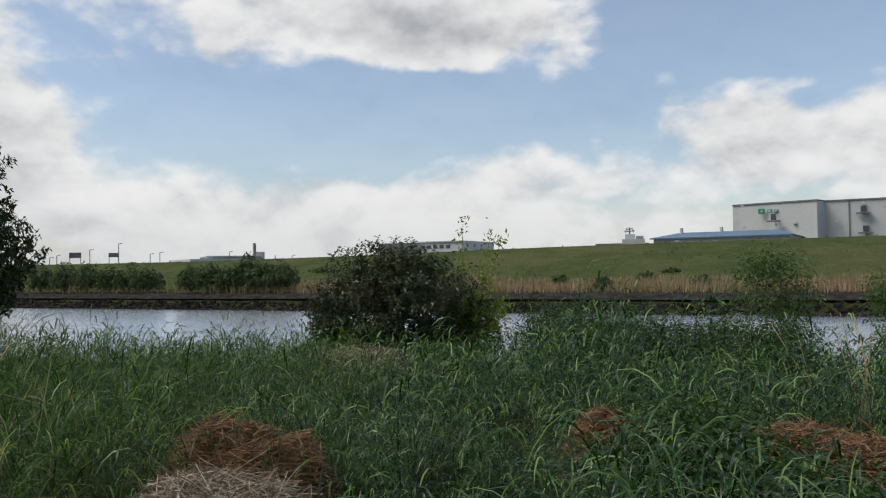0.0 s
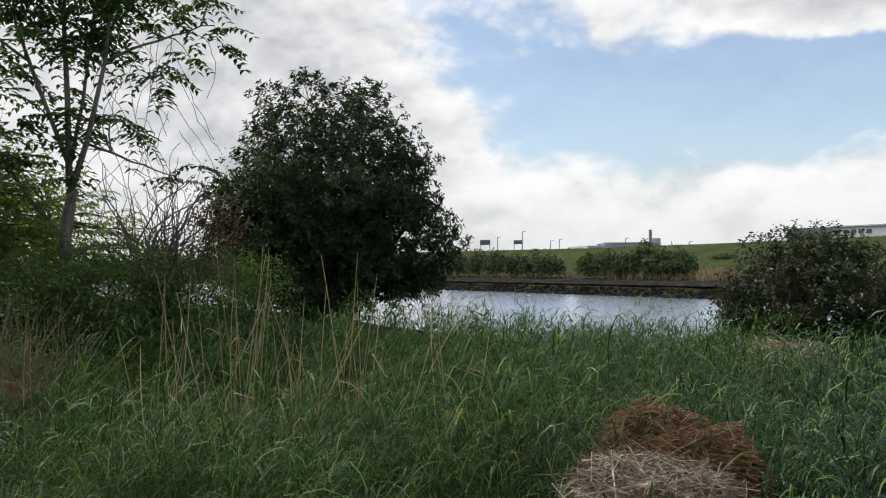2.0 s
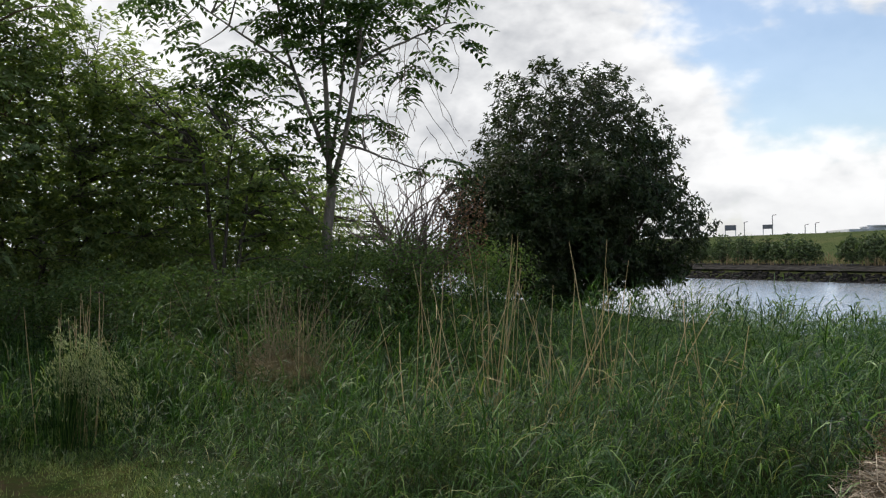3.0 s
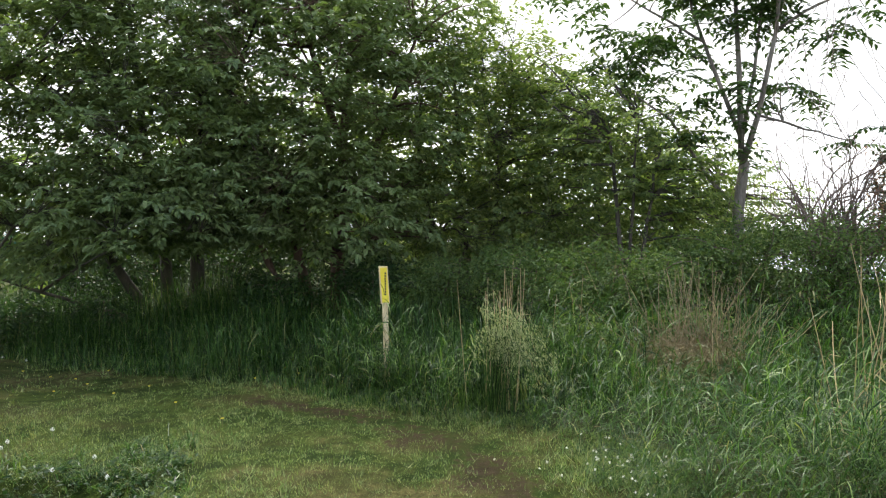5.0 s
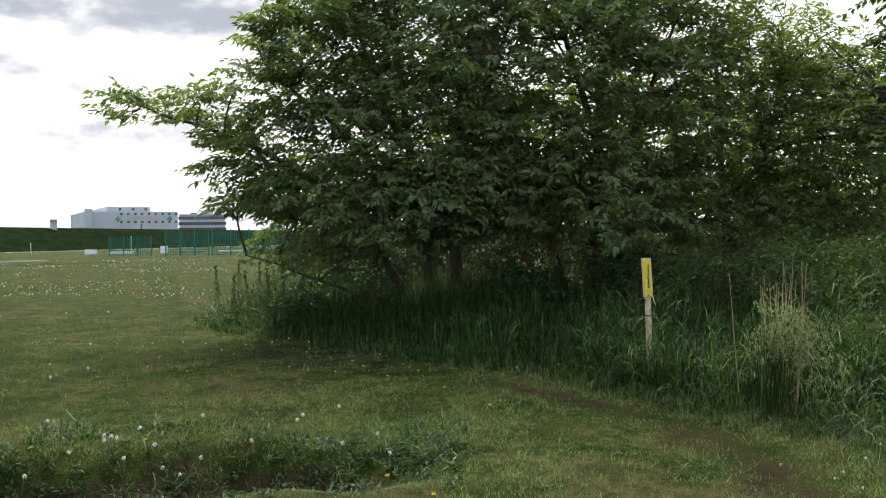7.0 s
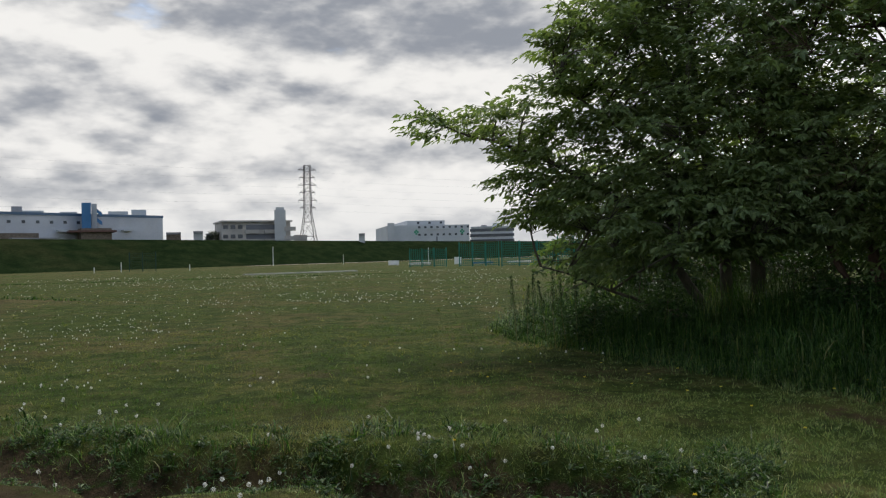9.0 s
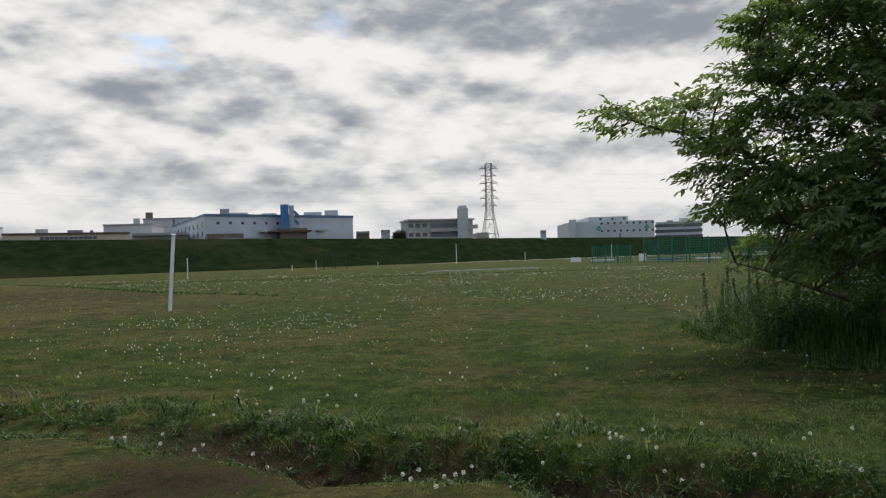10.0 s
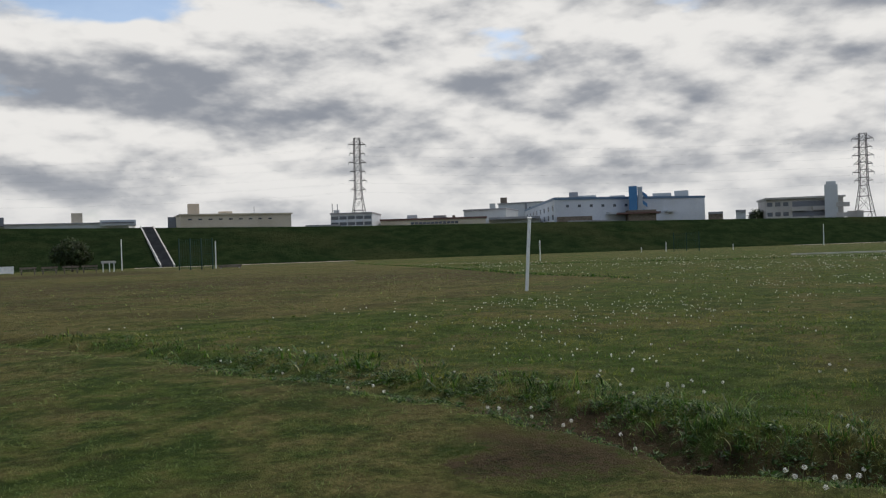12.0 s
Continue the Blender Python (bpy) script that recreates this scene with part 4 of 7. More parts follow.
def wood(rng, geo, limbs, points, r_twig=0.012, second=60, sag=0.15):
    """Limbs as tapered tubes; boughs and twigs join every leaf spray to the wood."""
    nodes = []
    for pts, r0, r1 in limbs:
        pts = np.asarray(pts, float)
        k = max(6, len(pts))
        path = pts if len(pts) > 3 else bezier(pts[0], pts[len(pts) // 2], pts[-1], 9)
        path = path + rng.normal(0, 0.25 * r0 + 0.012, path.shape) * np.linspace(0, 1, len(path))[:, None]
        tube(geo, path, np.linspace(r0, r1, len(path)), 8 if r0 > 0.06 else 6)
        nodes.append(path[2:])
    nodes = np.concatenate(nodes)
    order = rng.permutation(len(points))
    for step, idx in ((0, order[:second]), (1, order[second::2])):
        grown = []
        for i in idx:
            c = points[i]
            d = np.linalg.norm(nodes - c, axis=1) + 0.6 * np.maximum(nodes[:, 2] - c[2], 0)
            a = nodes[np.argmin(d)]
            span = np.linalg.norm(c - a)
            mid = (a + c) / 2 + rng.normal(0, 0.12, 3) * span + np.array([0, 0, sag * span])
            path = bezier(a, mid, c, 5 if step == 0 else 3)
            r = (r_twig * 2.0 if step == 0 else r_twig * 0.7) * (0.6 + 0.4 * min(span, 1.5))
            tube(geo, path, np.linspace(r, r * 0.3, len(path)), 5 if step == 0 else 3)
            grown.append(path[1:])
        if step == 0:
            nodes = np.concatenate([nodes, *grown])


def sprays(rng, geo, points, per, spread, flat, length, slim=0.5, droop=0.3):
    """Leaf sprays: leaves scattered round each point in a flat layer."""
    n = len(points) * per
    c = np.repeat(points, per, 0)
    off = rng.normal(0, 1, (n, 3)) * np.array([spread, spread, spread * flat])
    p = c + off
    ax = unit(off * np.array([1, 1, 0.4]) + rng.normal(0, 0.5, (n, 3)) * spread) + np.array([0, 0, -droop])
    nor = np.array([0, 0, 1.0]) + rng.normal(0, 0.45, (n, 3))
    L = length * rng.uniform(0.6, 1.25, n)
    leaves(geo, p, ax, nor, L, L * slim * rng.uniform(0.8, 1.2, n))


def leafy_shoots(rng, geo, points, per, reach, length, slim=0.46, droop=0.55, core=None):
    """Short shoots that point outwards, with leaves to both sides and a fan at the tip."""
    m = len(points)
    core = points.mean(0) if core is None else core
    out = unit((points - core) * [1, 1, 0.25]) + rng.normal(0, 0.55, (m, 3)) * [1, 1, 0.35]
    out = unit(out + np.array([0, 0, 0.10]))
    side = unit(np.cross(out, np.array([0, 0, 1.0]) + rng.normal(0, 0.25, (m, 3))))
    span = reach * rng.uniform(0.6, 1.3, m)
    for k in range(per):
        t = (k + 0.5) / per
        s = (1 if k % 2 else -1) * (1 - 0.75 * t ** 3)
        p = points + out * (span * (t - 0.45))[:, None] + rng.normal(0, 0.012, (m, 3)) - np.array([0, 0, 1.0]) * (0.25 * span * t * t)[:, None]
        axis = side * s + out * (0.35 + 0.7 * t) - np.array([0, 0, 1.0]) * (droop * rng.uniform(0.3, 1.5, m))[:, None] + rng.normal(0, 0.18, (m, 3))
        nor = np.array([0, 0, 1.0]) + rng.normal(0, 0.38, (m, 3)) + out * 0.3
        L = length * rng.uniform(0.65, 1.2, m)
        leaves(geo, p, axis, nor, L, L * slim * rng.uniform(0.85, 1.15, m))


def whorls(rng, geo, points, per, length, slim=0.4, core=None):
    """Rosettes of leathery leaves at the twig ends, facing outwards."""
    m = len(points)
    core = points.mean(0) if core is None else core
    out = unit(unit(points - core) + rng.normal(0, 0.45, (m, 3)) + np.array([0, 0, 0.25]))
    a = unit(np.cross(out, rng.normal(0, 1, (m, 3))))
    b = np.cross(out, a)
    for k in range(per):
        ang = 2.4 * k + rng.normal(0, 0.3, m)
        ring_dir = a * np.cos(ang)[:, None] + b * np.sin(ang)[:, None]
        axis = ring_dir + out * rng.uniform(0.0, 0.9, m)[:, None] - np.array([0, 0, 0.25])
        L = length * rng.uniform(0.65, 1.2, m)
        leaves(geo, points - out * (0.012 * k) + rng.normal(0, 0.02, (m, 3)), axis, out + rng.normal(0, 0.3, (m, 3)), L, L * slim * rng.uniform(0.85, 1.2, m))


def tree(name, label, category, base, limbs, lobes, seed, count, per, spread, flat, length, leaf, bark, hollow=0.5, slim=0.5, twig=0.012,
         second=60, droop=0.3, group="", crown_label="", tiers=0.0, habit=""):
    rng = np.random.default_rng(seed)
    base = np.array(base, float)
    ob = thing(name, label, category, base, group)
    pts = crown_points(rng, count, [(base[0] + l[0], base[1] + l[1], base[2] + l[2], *l[3:]) for l in lobes], hollow, tiers)
    g = Geo()
    wood(rng, g, [(np.array(pl, float) + base, a, b) for pl, a, b in limbs], pts, twig, second)
    part("trunk", g, bark, ob, smooth=True)
    g = Geo()
    if habit == "shoots":
        leafy_shoots(rng, g, pts, per, spread, length, slim, core=np.array([*pts.mean(0)[:2], base[2] + 1.5]))
    elif habit == "whorls":
        whorls(rng, g, pts, per, length, slim)
    else:
        sprays(rng, g, pts, per, spread, flat, length, slim, droop)
    part("crown", g, leaf, ob, crown_label)
    return ob


def at(az, d, dz=0.0):
    x, y = pol(az, d)
    return np.array([x, y, float(land(x, y)) + dz])


# the round evergreen tree by the water
def knobs(rng, count, shells, r0, r1):
    """Many small lobes over the surface of larger ones, and the large ones shrunk to fill the inside."""
    rows = [(x, y, z, a * 0.82, b * 0.82, c * 0.82) for x, y, z, a, b, c in shells]
    for _ in range(count):
        x, y, z, a, b, c = shells[rng.integers(len(shells))]
        d = unit(rng.normal(size=3))
        r = rng.uniform(r0, r1)
        rows.append((x + d[0] * (a - r * 0.95), y + d[1] * (b - r * 0.95), z + d[2] * (c - r * 0.95), r, r, r * 0.8))
    return rows


_rng = np.random.default_rng(20)
tree("round_tree", "dark dense evergreen tree with a rounded crown by the water", "tree", at(38.6, 17.0, -0.1),
     [([(0, 0, 0), (0.1, 0, 1.0), (0.0, 0.1, 2.6), (0.1, 0, 4.2)], 0.16, 0.05), ([(0.05, 0, 0.3), (-0.9, 0.2, 1.3), (-1.7, 0.2, 2.9)], 0.09, 0.03),
      ([(0, 0, 0.4), (0.9, 0.3, 1.2), (1.8, 0.4, 2.4)], 0.09, 0.03), ([(0, 0, 0.8), (0.2, -0.9, 2.0), (0.4, -1.4, 3.2)], 0.07, 0.02),
      ([(0, 0, 0.8), (-0.4, 0.9, 2.0), (-0.4, 1.4, 3.2)], 0.07, 0.02)],
     knobs(_rng, 130, [(-0.05, 0, 3.5, 2.4, 2.3, 2.1), (0.0, 0, 2.7, 2.75, 2.6, 2.0), (0.85, 0.5, 1.8, 2.1, 2.0, 1.3), (-0.7, -0.4, 1.8, 2.1, 2.0, 1.3), (0, 0, 1.1, 2.2, 2.1, 1.0)], 0.34, 0.62),
     21, 8200, 11, 0.10, 0.8, 0.112, M["dark_leaf"], M["bark"], hollow=0.5, slim=0.44, twig=0.007, second=190, habit="whorls")

# the low bush on the bank
tree("bank_bush", "low dense bush, dark green and brown, on the riverbank", "bush", at(6.75, 13.6, -0.15),
     [([(0, 0, 0), (-0.4, 0, 0.5), (-1.0, 0.1, 1.2)], 0.04, 0.015), ([(0, 0, 0), (0.5, 0, 0.4), (1.1, 0.1, 1.0)], 0.04, 0.015), ([(0, 0, 0), (0.1, 0.2, 0.7), (0.1, 0, 1.4)], 0.04, 0.015)],
     knobs(_rng, 70, [(-0.55, 0, 1.42, 1.0, 0.9, 1.05), (0.6, 0, 1.25, 1.1, 0.9, 1.0), (-0.1, 0.1, 1.72, 0.9, 0.8, 0.8), (-0.9, 0, 0.8, 0.7, 0.7, 0.8), (0.5, 0, 0.5, 1.0, 0.8, 0.5), (-0.6, 0, 0.45, 1.0, 0.7, 0.5), (1.0, 0, 0.75, 0.75, 0.7, 0.7)], 0.18, 0.36),
     22, 4400, 9, 0.07, 0.8, 0.072, M["bush_leaf"], M["twig"], hollow=0.45, slim=0.5, twig=0.006, second=60, habit="whorls")


def shoots():
    """Upright yellow-green shoots beside the bush."""
    rng = np.random.default_rng(23)
    base = at(1.7, 13.2)
    ob = thing("young_shrub", "bright yellow-green young shrub with upright shoots", "shrub", base)
    wd, lf = Geo(), Geo()
    for k_shoot in range(13):
        top = base + np.array([rng.uniform(-0.15, 0.55), rng.uniform(-0.2, 0.2), rng.uniform(0.9, 1.6) if k_shoot < 10 else rng.uniform(2.0, 2.4)])
        path = bezier(base, (base + top) / 2 + np.array([-0.12, 0, 0.1]), top, 8)
        tube(wd, path, np.linspace(0.010, 0.003, 8), 4)
        k = 130
        p = path[rng.integers(2, 8, k)] + rng.normal(0, 0.05, (k, 3)) * [1, 1, 1.6]
        leaves(lf, p, rng.normal(0, 1, (k, 3)) + [0, 0, 0.6], rng.normal(0, 1, (k, 3)), rng.uniform(0.06, 0.10, k), rng.uniform(0.026, 0.045, k))
    part("stem", wd, M["twig"], ob)
    part("foliage", lf, M["yellow_leaf"], ob)


shoots()


# ---- the clump of trees beside the lawn ----
def spot(az, d, z=0.0):
    x, y = pol(az, d)
    return np.array([x, y, z])


def clump_tree(name, label, base, limbs, lobes, seed, count, per, leaf, bark, length=0.125, spread=0.42, flat=0.42, hollow=0.3, twig=0.011, second=80, slim=0.46, tiers=0.0, habit="shoots"):
    b = at(*base)
    local = [(np.array([spot(*p) for p in pts]) - b, r0, r1) for pts, r0, r1 in limbs]
    for pts, _, _ in local:
        pts[0][2] = min(pts[0][2], 0.0) if pts[0][2] < b[2] + 0.4 else pts[0][2]
    rows = [(*(spot(az, d, z) - b), r, r, rz) for az, d, z, r, rz in lobes]
    return tree(name, label, "tree", b, local, rows, seed, count, per, spread, flat, length, leaf, bark, hollow=hollow, slim=slim, twig=twig, second=second, group="trees beside the lawn", tiers=tiers, habit=habit)


clump_tree("broad_tree", "spreading multi-stemmed tree with layered green leaves", (92.0, 14.3, -0.1),
           [([(90.6, 14.2, 0), (90.5, 14.2, 1.2), (90.3, 14.2, 2.4), (90.0, 14.0, 4.2)], 0.13, 0.07), ([(92.4, 14.3, 0), (92.6, 14.3, 1.3), (93.6, 14.2, 3.0), (94.5, 14.0, 5.2)], 0.115, 0.04),
            ([(93.2, 14.3, 0.2), (95.3, 14.1, 1.1), (98.2, 13.7, 2.1)], 0.10, 0.05), ([(98.2, 13.7, 2.1), (104, 13.4, 3.1), (111, 13.2, 3.5)], 0.06, 0.015),
            ([(93.0, 14.2, 1.8), (98, 13.8, 3.4), (103, 13.5, 4.1)], 0.07, 0.012), ([(92.0, 14.2, 2.0), (88, 13.4, 3.6), (86, 12.9, 5.4)], 0.08, 0.02),
            ([(94.0, 14.2, 3.0), (97, 14.5, 4.8), (98, 14.4, 6.2)], 0.06, 0.015), ([(93.6, 14.3, 0.1), (98, 13.6, 0.7), (104.5, 13.3, 1.3)], 0.05, 0.012)],
           [(95, 13.6, 4.4, 2.0, 1.4), (98.6, 13.6, 4.5, 1.4, 1.3), (100.2, 13.5, 5.3, 0.8, 0.2), (101.8, 13.5, 4.75, 0.8, 0.25), (103.8, 13.4, 4.2, 0.7, 0.22), (109.5, 13.2, 3.5, 1.0, 0.22), (105.5, 13.4, 3.65, 0.9, 0.3),
            (105, 13.4, 3.0, 0.9, 0.25), (106.2, 13.3, 2.65, 0.45, 0.2), (103.4, 13.3, 2.1, 0.85, 0.25), (102.5, 13.5, 3.0, 1.1, 0.8), (96.0, 13.8, 6.1, 0.8, 0.4), (112.6, 13.1, 3.62, 0.4, 0.12),
            (92, 13.2, 3.2, 1.9, 1.2), (92.5, 13.8, 6.3, 1.8, 0.8), (98.5, 13.3, 2.3, 1.4, 0.55), (99.8, 13.2, 1.35, 0.7, 0.3), (94, 12.9, 1.9, 1.5, 0.6), (90, 12.7, 2.2, 1.4, 0.7)],
           31, 6000, 12, M["clump_leaf"], M["bark"], tiers=0.75, length=0.135, second=130)
clump_tree("leaning_tree", "leafy tree with reddish leaning stems in deep shade", (83.0, 13.3, -0.1),
           [([(82.8, 13.2, 0), (83.6, 13.2, 1.0), (85.4, 13.3, 2.6)], 0.11, 0.05), ([(81.6, 13.2, 0), (81.4, 13.2, 1.6), (80.6, 13.3, 4.2)], 0.14, 0.05), ([(83.3, 13.2, 0), (86.0, 13.0, 1.2), (88.0, 13.0, 2.4)], 0.08, 0.03),
            ([(81.4, 13.2, 1.6), (78, 13.0, 3.2), (76, 12.8, 4.6)], 0.07, 0.02), ([(81.0, 13.3, 3.0), (84, 13.4, 5.2), (85, 13.6, 7.0)], 0.06, 0.02)],
           [(84, 12.9, 4.0, 2.1, 1.6), (79.5, 12.9, 3.6, 1.8, 1.5), (86.5, 12.8, 2.3, 1.5, 0.9), (80.5, 12.6, 2.0, 1.5, 0.9), (82, 13.2, 5.8, 1.9, 1.1), (77, 13.0, 5.0, 1.5, 1.1), (88.5, 13.4, 5.6, 1.6, 1.4)],
           32, 5200, 12, M["clump_leaf"], M["bark_red"], tiers=0.75, length=0.130, second=110)
clump_tree("light_tree", "bushy light green tree with thin stems", (72.5, 14.0, -0.1),
           [([(72.5, 14, 0), (72.8, 14, 1.6), (73.4, 14, 4.4)], 0.09, 0.03), ([(72.2, 14, 0), (70.8, 14, 1.6), (69.6, 14, 3.8)], 0.07, 0.02), ([(72.8, 14, 0), (75.0, 13.8, 1.5), (76.0, 13.8, 3.2)], 0.06, 0.02)],
           [(73, 13.7, 3.4, 1.6, 1.6), (69, 13.8, 3.0, 1.5, 1.5), (71, 13.8, 4.5, 1.3, 0.8), (66, 14.0, 3.4, 1.2, 1.0), (74.5, 13.5, 1.9, 1.3, 0.9), (68, 13.6, 1.7, 1.3, 0.8)],
           33, 2300, 13, M["under_leaf"], M["bark"], length=0.105, spread=0.36)
clump_tree("thin_tree", "thin forked tree with sparse light leaves", (62.0, 12.6, -0.1),
           [([(62.0, 12.6, 0), (62.0, 12.6, 1.4), (63.0, 12.6, 3.0)], 0.06, 0.02), ([(61.7, 12.6, 0), (61.0, 12.6, 1.5), (59.6, 12.6, 2.8)], 0.05, 0.015), ([(62.0, 12.6, 0.9), (61.6, 12.5, 2.0), (61.0, 12.5, 3.2)], 0.04, 0.012)],
           [(62.5, 12.6, 2.9, 1.2, 0.9), (59.5, 12.8, 2.4, 0.9, 0.8), (64.5, 12.8, 3.6, 0.9, 0.7), (58, 13.2, 2.0, 0.9, 0.8)],
           34, 620, 13, M["under_leaf"], M["bark"], length=0.105, spread=0.36)
clump_tree("back_tree", "pale green tree standing behind the thicket", (56.5, 17.0, -0.1),
           [([(56.5, 17, 0), (56.4, 17, 1.4), (56.0, 17, 2.6)], 0.08, 0.03), ([(56.6, 17, 0.4), (59, 17, 1.6), (60, 17, 2.6)], 0.06, 0.02)],
           [(54.8, 17, 2.1, 1.3, 0.9), (58, 17, 2.6, 1.5, 1.1), (61, 17, 3.0, 1.5, 1.2), (52.5, 17, 1.7, 1.0, 0.7), (50.2, 17, 1.5, 0.9, 0.6)],
           35, 620, 13, M["under_leaf"], M["bark"], length=0.11, spread=0.36)


# below bearing 78 the paler leaf colour stands in for light from behind
for i, (az, d, z) in enumerate([(60, 18.5, 3.4), (64, 17.5, 4.0), (68, 18.5, 4.6), (72, 18, 4.6), (76, 17.5, 5.0), (80, 18, 5.2), (84, 17.5, 4.8), (88, 18, 4.4), (92, 18.5, 4.0), (96, 18, 3.8), (99.5, 18.5, 3.6)]):
    tree("thicket_tree", "shaded dense tree deep in the thicket", "tree", at(az, d, -0.1), [([(0, 0, 0), (0.1, 0, z * 0.4), (0, 0.1, z * 0.9)], 0.09, 0.03), ([(0, 0, 0.5), (0.7, 0.2, z * 0.4), (1.0, 0.3, z * 0.7)], 0.05, 0.02)],
         [(0, 0, z * 0.62, 1.5, 1.4, z * 0.42), (0.5, 0.6, z * 0.3, 1.3, 1.3, z * 0.27), (-0.5, -0.6, z * 0.32, 1.3, 1.3, z * 0.28)], 200 + i, 330, 11, 0.45, 0.6, 0.17, M["under_leaf" if az < 78 else "thicket_leaf"], M["bark"], hollow=0.2, second=25, group="trees beside the lawn", habit="shoots")


def slender_tree():
    """The slim grey tree whose long leaves carry two rows of leaflets."""
    rng = np.random.default_rng(41)
    b = at(54.7, 13.0, -0.05)
    ob = thing("slender_tree", "slim grey-barked tree with drooping feathery leaves", "tree", b, "trees beside the lawn")
    D = 10.4
    far = lambda az, d, z: spot(az - 0.95, 13.0 + (d - D) * 1.25, z if z < 0.01 else 1.5 + (z - 1.5) * 1.25)  # noqa: E731
    limbs = [([(55.7, D, 0), (55.8, D, 1.0), (55.8, D, 1.8), (55.6, D, 2.4)], 0.10, 0.075), ([(55.6, D, 2.4), (55.7, D, 3.4), (55.9, D, 4.4), (55.5, D, 5.6)], 0.055, 0.02),
             ([(55.6, D, 2.3), (54.6, D - 0.2, 2.9), (53.4, D - 0.3, 3.8), (52.6, D - 0.4, 5.4)], 0.055, 0.018), ([(55.6, D, 2.6), (54.8, D, 3.4), (54.2, D, 4.4), (54.3, D, 5.6)], 0.035, 0.012),
             ([(55.8, D, 1.8), (57.6, D, 2.2), (60.0, D - 0.1, 2.9), (63, D - 0.2, 3.3)], 0.04, 0.012), ([(55.7, D, 2.7), (57.2, D, 3.5), (58.6, D, 4.2), (59.4, D, 5.6)], 0.04, 0.015),
             ([(57.8, D, 3.8), (61.0, D, 4.2), (65.0, D, 4.7)], 0.025, 0.008), ([(53.4, D - 0.3, 3.8), (50.5, D - 0.4, 4.1), (46.5, D - 0.5, 4.25)], 0.025, 0.008),
             ([(54.5, D, 2.9), (51.8, D - 0.2, 2.7), (49.2, D - 0.2, 2.5)], 0.025, 0.008)]
    lobes = [(55.5, D, 4.9, 1.1, 0.9), (52.5, D, 4.2, 0.8, 0.8), (58.5, D, 4.0, 0.8, 0.7), (62, D, 3.6, 0.7, 0.5), (65.5, D, 4.5, 0.5, 0.3), (50.0, D, 4.9, 0.8, 0.5), (59.5, D, 5.2, 0.9, 0.5),
             (47.0, D - 0.4, 4.2, 0.3, 0.2), (48.6, D, 2.6, 0.5, 0.15), (57.3, D, 2.9, 0.6, 0.4), (53.5, D, 3.1, 0.5, 0.3)]
    pts = crown_points(rng, 200, [(*far(az, d, z), r * 1.25, r * 1.25, rz * 1.25) for az, d, z, r, rz in lobes], 0.3)
    g = Geo()
    wood(rng, g, [([far(*p) for p in row], r0, r1) for row, r0, r1 in limbs], pts, 0.008, 40)
    part("trunk", g, M["bark_grey"], ob, smooth=True)
    g = Geo()
    per, pairs = 4, 6
    n = len(pts) * per
    base = np.repeat(pts, per, 0)
    turn = rng.uniform(0, 2 * np.pi, n)
    reach = rng.uniform(0.32, 0.56, n)
    pitch = rng.normal(-0.05, 0.35, n)
    out = np.stack([np.cos(turn), np.sin(turn), 0 * turn], 1)
    side = np.stack([-np.sin(turn), np.cos(turn), 0 * turn], 1)
    for k in range(pairs):
        t = (k + 1) / pairs
        p = base + out * (reach * t)[:, None] + np.array([0, 0, 1.0]) * (reach * (2.2 * (0.10 * t - 0.24 * t * t) + pitch * t))[:, None]
        for s in (-1, 1):
            axis = side * s + out * 0.45 + np.array([0, 0, -0.35]) + rng.normal(0, 0.12, (n, 3))
            leaves(g, p, axis, np.array([0, 0, 1.0]) + rng.normal(0, 0.2, (n, 3)), 0.145 * rng.uniform(0.8, 1.2, n), 0.062 * np.ones(n))
    part("crown", g, M["slender_leaf"], ob)


slender_tree()


def bare_vines():
    """A bare tangled shrub with hanging dead vines."""
    rng = np.random.default_rng(42)
    b = at(49.5, 12.0)
    ob = thing("bare_shrub", "leafless tangle of reddish brown twigs and dead vines", "shrub", b)
    g = Geo()
    for _ in range(125):
        a0 = spot(rng.uniform(48, 51), 12 + rng.uniform(-0.4, 0.4), rng.uniform(0.2, 1.5))
        c = spot(rng.uniform(44.5, 54), 12 + rng.uniform(-0.6, 0.6), rng.uniform(1.2, 2.9))
        path = bezier(a0, (a0 + c) / 2 + rng.normal(0, 0.25, 3) + [0, 0, 0.3], c, 8) + rng.normal(0, 0.03, (8, 3))
        tube(g, path, np.linspace(0.016, 0.004, 8) * rng.uniform(0.6, 1.3), 4)
    for _ in range(30):
        a0, z0 = rng.uniform(47.5, 52.5), rng.uniform(2.6, 4.6)
        top = spot(a0, 11.3 + rng.uniform(-0.5, 0.5), z0)
        low = spot(a0 + rng.normal(0, 1.3), 11.6 + rng.uniform(-0.5, 0.5), z0 - rng.uniform(0.5, 1.8))
        path = bezier(top, (top + low) / 2 + rng.normal(0, 0.35, 3), low, 12) + np.cumsum(rng.normal(0, 0.025, (12, 3)), 0)
        tube(g, path, np.full(12, 0.0045), 3)
    part("twig", g, M["twig"], ob)
    lf = Geo()
    n = 1600
    p = np.stack([spot(a, d, z) for a, d, z in zip(rng.uniform(44, 47.5, n), 12 + rng.normal(0, 0.3, n), rng.normal(1.9, 0.35, n))])
    leaves(lf, p, rng.normal(0, 1, (n, 3)), rng.normal(0, 1, (n, 3)), rng.uniform(0.03, 0.06, n), rng.uniform(0.015, 0.03, n))
    part("dead_leaf_mass", lf, M["hay"], ob, "withered brown leaves")


bare_vines()


